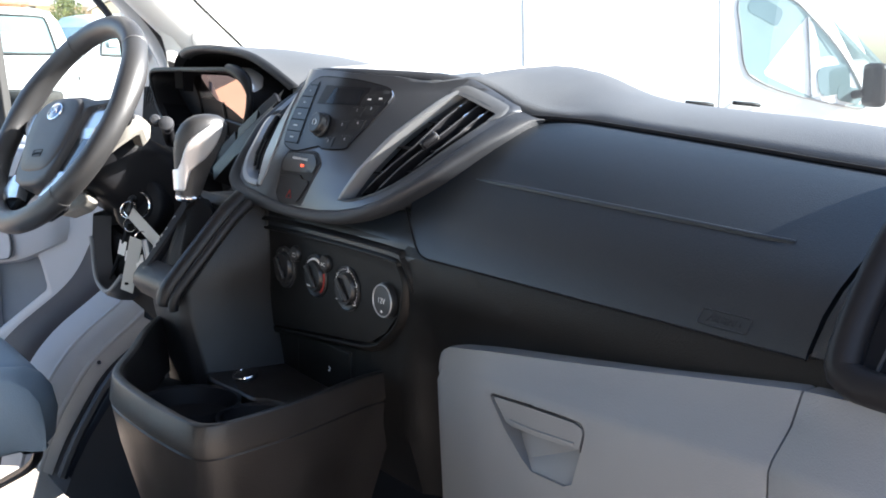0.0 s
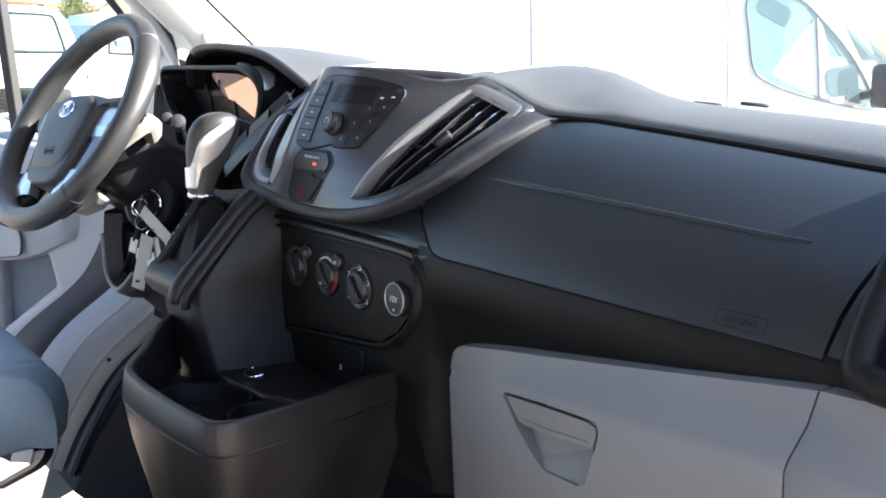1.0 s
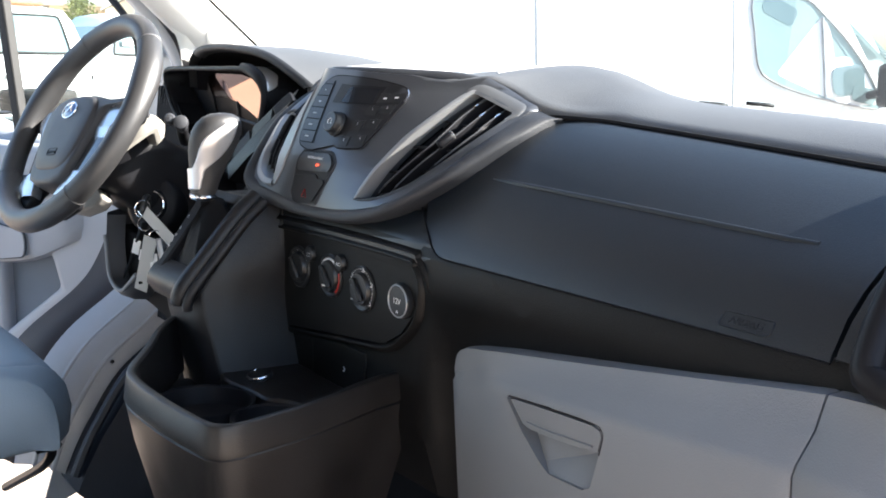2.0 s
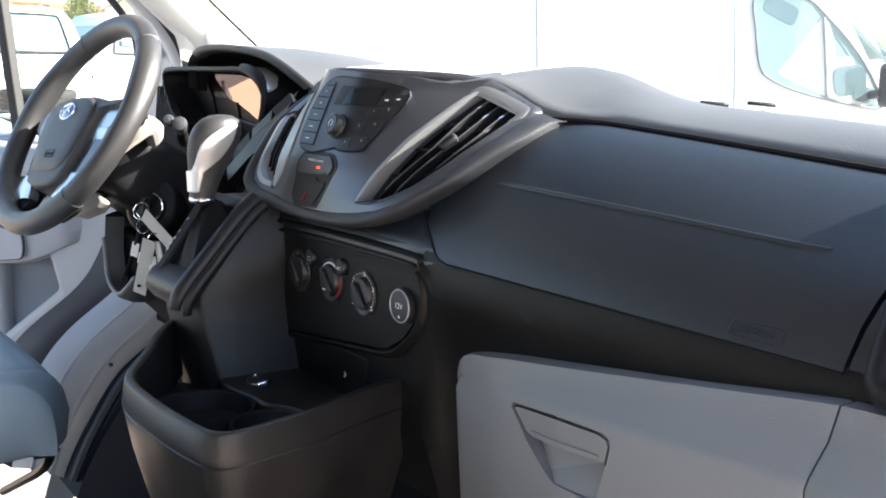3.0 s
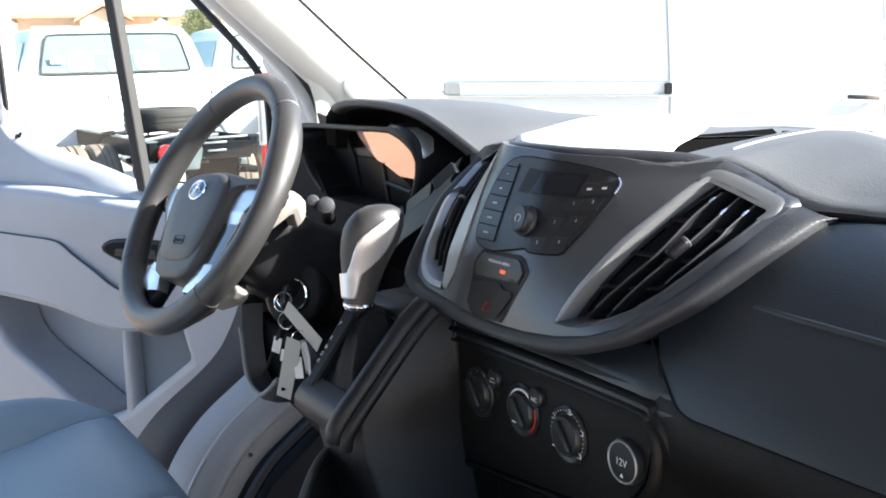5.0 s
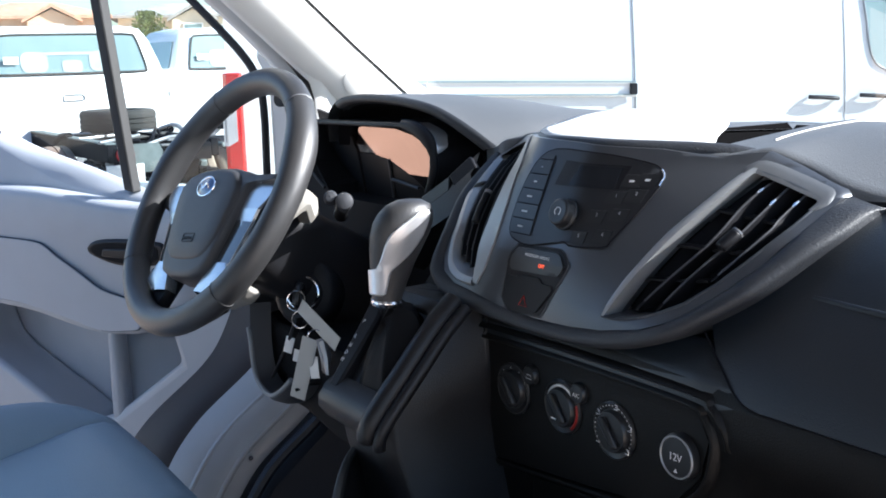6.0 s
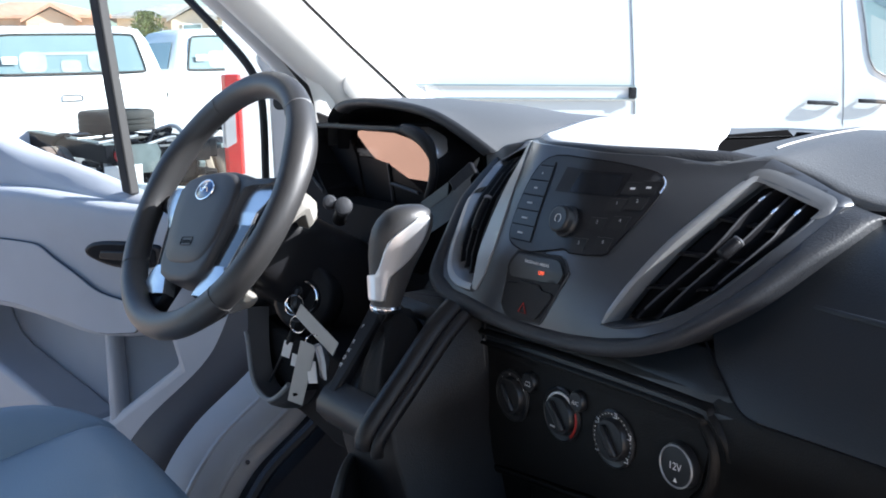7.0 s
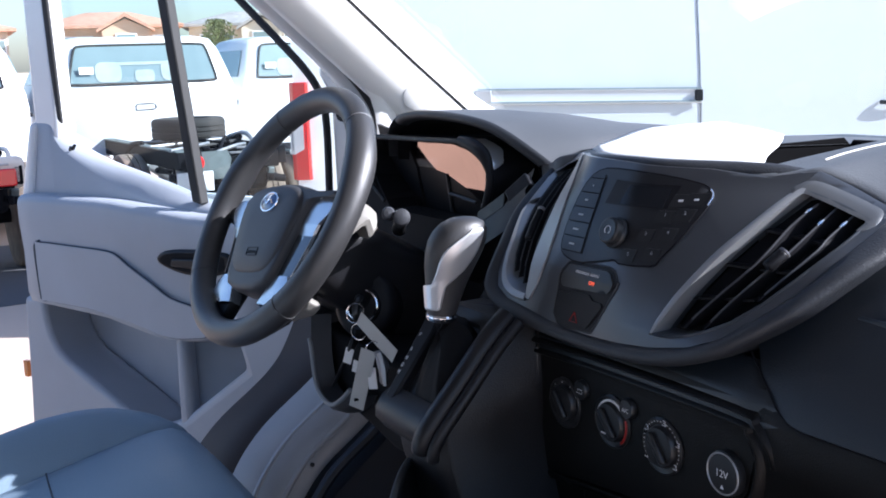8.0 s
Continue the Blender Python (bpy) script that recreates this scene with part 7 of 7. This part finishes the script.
    part("tail_lamp", rod((-0.33, -2.49, 0.845), (-0.33, -2.55, 0.845), 0.072, n=20) if lamp < 0 else box((0.33, -2.52, 0.85), (0.17, 0.06, 0.13)), M_TAIL, p, "red tail lamp", bevel=0.012)
    for y in (-0.4, -0.9, -1.4, -1.9, -2.45):
        part("cross_member", box((0, y, 0.835), (0.80, 0.10, 0.14)), M_CHASSIS, p, bevel=0.008)
    pl = part("plate_board", box((-0.35, -2.56, 0.695), (0.30, 0.012, 0.16)), M_PAPER, p, "blank white plate under the tail", bevel=0.003)
    part("plate_bracket", box((-0.35, -2.53, 0.77), (0.06, 0.05, 0.10)), M_CHASSIS, pl)
    part("rail_cap", box((-0.43, -1.25, 0.940), (0.09, 2.5, 0.010)), M_PRIMER, p)
    part("rear_plate", slab([(-0.27, -2.515, 0.70), (-0.27, -2.515, 0.93), (-0.05, -2.515, 0.93), (-0.02, -2.515, 0.86), (-0.06, -2.515, 0.70)], (0, 0.012, 0)), M_PRIMER, p, "grey-green rear cross plate")
    for x, z, w in ((0.08, 0.905, 0.22), (0.10, 0.84, 0.16), (0.20, 0.945, 0.34)):
        part("ladder_bar", box((x, -2.50, z), (w, 0.03, 0.018)), M_STEEL, p, bevel=0.004)
    part("spring_pack", tube([(-0.62, -2.05, 0.70), (-0.62, -1.75, 0.60), (-0.62, -1.45, 0.56), (-0.62, -1.15, 0.60), (-0.62, -0.85, 0.70)], 0.035, 8, flat=0.6), M_DUSTY, p)
    if lamp > 0:
        part("corner_fender", box((0.31, -2.44, 0.88), (0.36, 0.12, 0.24)), M_BEIGE, p, "dusty beige corner panel", bevel=0.05)
    part("fuel_tank", box((0.05, -2.0, 0.70), (0.66, 0.60, 0.28)), M_CHASSIS, p, bevel=0.05)
    part("drive_shaft", rod((0, 0.0, 0.62), (0, -1.4, 0.5), 0.05, n=12), M_STEEL, p)
    part("axle", rod((-0.85, -1.45, 0.44), (0.85, -1.45, 0.44), 0.06, n=12), M_CHASSIS, p)
    part("axle_housing", rod((0, -1.60, 0.44), (0, -1.30, 0.44), 0.18, 0.14, 18), M_CHASSIS, p)
    rng = random.Random(4)
    for k in range(78):
        y, x = rng.uniform(-2.45, -0.15), rng.uniform(-0.46, 0.46)
        c = (x, y, rng.uniform(0.60, 0.93))
        m = rng.choice((M_CHASSIS, M_CHASSIS, M_CHASSIS, M_RUBBER, M_PRIMER, M_DUSTY, M_STEEL))
        if k % 3:
            part("bracket", box(c, (rng.uniform(0.02, 0.10), rng.uniform(0.03, 0.12), rng.uniform(0.02, 0.09)), Matrix.Rotation(rng.uniform(-0.7, 0.7), 4, "Z") @ Matrix.Rotation(rng.uniform(-0.4, 0.4), 4, "X")), m, p, bevel=0.008)
        else:
            part("canister", rod(c, (x + rng.uniform(-0.2, 0.2), y + rng.uniform(-0.2, 0.2), c[2] + rng.uniform(-0.05, 0.12)), rng.uniform(0.015, 0.045), n=12), m, p, bevel=0.006)
    for k in range(14):
        y0 = rng.uniform(-2.1, -0.5)
        part("hose", tube(smooth_path([(rng.uniform(-0.5, 0.5), y0 - 0.4, rng.uniform(0.75, 0.95)), (rng.uniform(-0.5, 0.5), y0, rng.uniform(0.85, 1.0)), (rng.uniform(-0.5, 0.5), y0 + 0.4, rng.uniform(0.75, 0.95))], 5), rng.choice((0.010, 0.015, 0.02)), 6), rng.choice((M_CHASSIS, M_RUBBER, M_STEEL)), p)
    return p


def along(az, r):
    return Vector((0.795 - r * math.sin(radians(az)), -0.624 + r * math.cos(radians(az)), 0))


truck = pickup("white cab-chassis pickup with bare frame and spare tyre")
truck.matrix_basis = Matrix.Translation(along(76.0, 11.2)) @ Matrix.Rotation(radians(91), 4, "Z")
truck_b = copy_thing(truck, Matrix.Translation(along(67.2, 12.8)) @ Matrix.Rotation(radians(96), 4, "Z"))
tagged(truck_b, "white cab-chassis pickup parked beside another")
truck_c = pickup("white cab-chassis pickup with red tail lamp", 1)
truck_c.matrix_basis = Matrix.Translation((-10.04, -0.02, 0)) @ Matrix.Rotation(radians(91), 4, "Z")
spare = thing("spare_tyre", "black spare tyre lying flat on the truck frame", "tyre")
tyre("tyre", spare, (0, 0, 0), (0, 0, 1), 0.35, 0.20)
spare.matrix_basis = Matrix.Translation(along(74.0, 10.45) + Vector((0, 0, 1.037)))


# houses
def house(label, wall, roof, w, d, h, rise):
    b = thing("house", label, "house", "houses behind the lot")
    part("wall", box((0, 0, h / 2), (w, d, h)), wall, b)
    o = 0.6
    part("roof", loft([[(-w / 2 - o, -d / 2 - o, h), (w / 2 + o, -d / 2 - o, h), (w / 2 + o, d / 2 + o, h), (-w / 2 - o, d / 2 + o, h)], [(-w / 2 - o, -d / 2 - o, h + 0.2), (w / 2 + o, -d / 2 - o, h + 0.2), (w / 2 + o, d / 2 + o, h + 0.2), (-w / 2 - o, d / 2 + o, h + 0.2)], [(-w / 2 + d * 0.4, -0.1, h + rise), (w / 2 - d * 0.4, -0.1, h + rise), (w / 2 - d * 0.4, 0.1, h + rise), (-w / 2 + d * 0.4, 0.1, h + rise)]]), roof, b)
    part("gable_wall", slab([(-w * 0.05, -d / 2 - 1.2, 0), (w * 0.30, -d / 2 - 1.2, 0), (w * 0.30, -d / 2 - 1.2, h - 0.2), (w * 0.125, -d / 2 - 1.2, h + rise * 0.45), (-w * 0.05, -d / 2 - 1.2, h - 0.2)], (0, 1.3, 0)), wall, b)
    part("gable_roof", slab([(-w * 0.09, -d / 2 - 1.6, h - 0.35), (w * 0.125, -d / 2 - 1.6, h + rise * 0.55), (w * 0.34, -d / 2 - 1.6, h - 0.35), (w * 0.34, -d / 2 - 1.6, h - 0.15), (w * 0.125, -d / 2 - 1.6, h + rise * 0.55 + 0.25), (-w * 0.09, -d / 2 - 1.6, h - 0.15)], (0, 4.5, 0)), roof, b)
    for x, z, y in ((-0.33, 0.78, 0), (-0.2, 0.78, 0), (0.125, 0.80, -1.22), (0.40, 0.78, 0), (-0.3, 0.3, 0), (0.1, 0.3, -1.22)):
        wd = part("window", box((x * w, -d / 2 + y, z * h), (1.5, 0.12, 1.1)), M_PAPER, b)
        part("pane", box((x * w, -d / 2 + y - 0.05, z * h), (1.3, 0.06, 0.9)), G_DARK, wd)
    return b


def put_house(ob, az, r, turn=0):
    p = along(az, r)
    ob.matrix_basis = Matrix.Translation(p) @ Matrix.Rotation(radians(az + turn), 4, "Z")


put_house(house("tan stucco house with clay tile roof", M_STUCCO, M_ROOF, 9.5, 8, 5.0, 1.35), 77.6, 86)
put_house(house("cream stucco house with grey tile roof", M_STUCCO2, M_ROOF2, 9, 8, 5.1, 1.3), 70.6, 90)
put_house(house("cream stucco house with clay tile roof", M_STUCCO2, M_ROOF, 9, 8, 5.0, 1.4), 85.5, 88)
put_house(house("tan stucco house with grey tile roof", M_STUCCO, M_ROOF2, 9, 8, 4.8, 1.3), 92.5, 90)


def tree(label, h, seed):
    t = thing("tree", label, "tree", "trees by the houses")
    rng = random.Random(seed)
    part("trunk", tube([(0, 0, 0), (0.05, 0, h * 0.25), (0, 0.05, h * 0.5), (0.05, 0, h * 0.8)], [0.16, 0.13, 0.09, 0.03], 8), M_BARK, t)
    bm = bmesh.new()
    for k in range(9):
        a, z = rng.uniform(0, 6.28), rng.uniform(0.4, 0.8) * h
        tube([(0, 0, z * 0.8), (0.5 * math.cos(a), 0.5 * math.sin(a), z), (1.0 * math.cos(a), 1.0 * math.sin(a), z * 1.1)], [0.05, 0.035, 0.012], 5, bm=bm)
    part("limbs", bm, M_BARK, t)
    bm = bmesh.new()
    for k in range(1500):
        a, r = rng.uniform(0, 6.28), rng.random() ** 0.6 * 1.3
        z = h * 0.42 + rng.random() * h * 0.55
        r *= math.sqrt(max(0.05, 1 - ((z - h * 0.68) / (h * 0.34)) ** 2)) * (0.8 + 0.3 * math.sin(3 * a + z))
        c = Vector((r * math.cos(a), r * math.sin(a), z))
        u = Vector((rng.uniform(-1, 1), rng.uniform(-1, 1), rng.uniform(-1, 1))).normalized() * 0.13
        v = u.orthogonal().normalized() * 0.07
        bm.faces.new([bm.verts.new(c + q) for q in (-u, v, u, -v)])
    part("crown", bm, M_LEAF, t)
    return t


tr = tree("slim green tree in front of the houses", 5.2, 3)
tr.matrix_basis = Matrix.Translation(along(72.2, 74))
copy_thing(tr, Matrix.Translation(along(83.2, 70)) @ Matrix.Scale(0.6, 4))
fence = part("block_wall", box((0, 0, 0.95), (80, 0.2, 1.9)), M_STUCCO2, None)
fence.matrix_basis = Matrix.Translation(along(78, 66)) @ Matrix.Rotation(radians(78), 4, "Z")
tagged(fence, "cream block wall along the far edge of the lot", "wall", kind="structure")
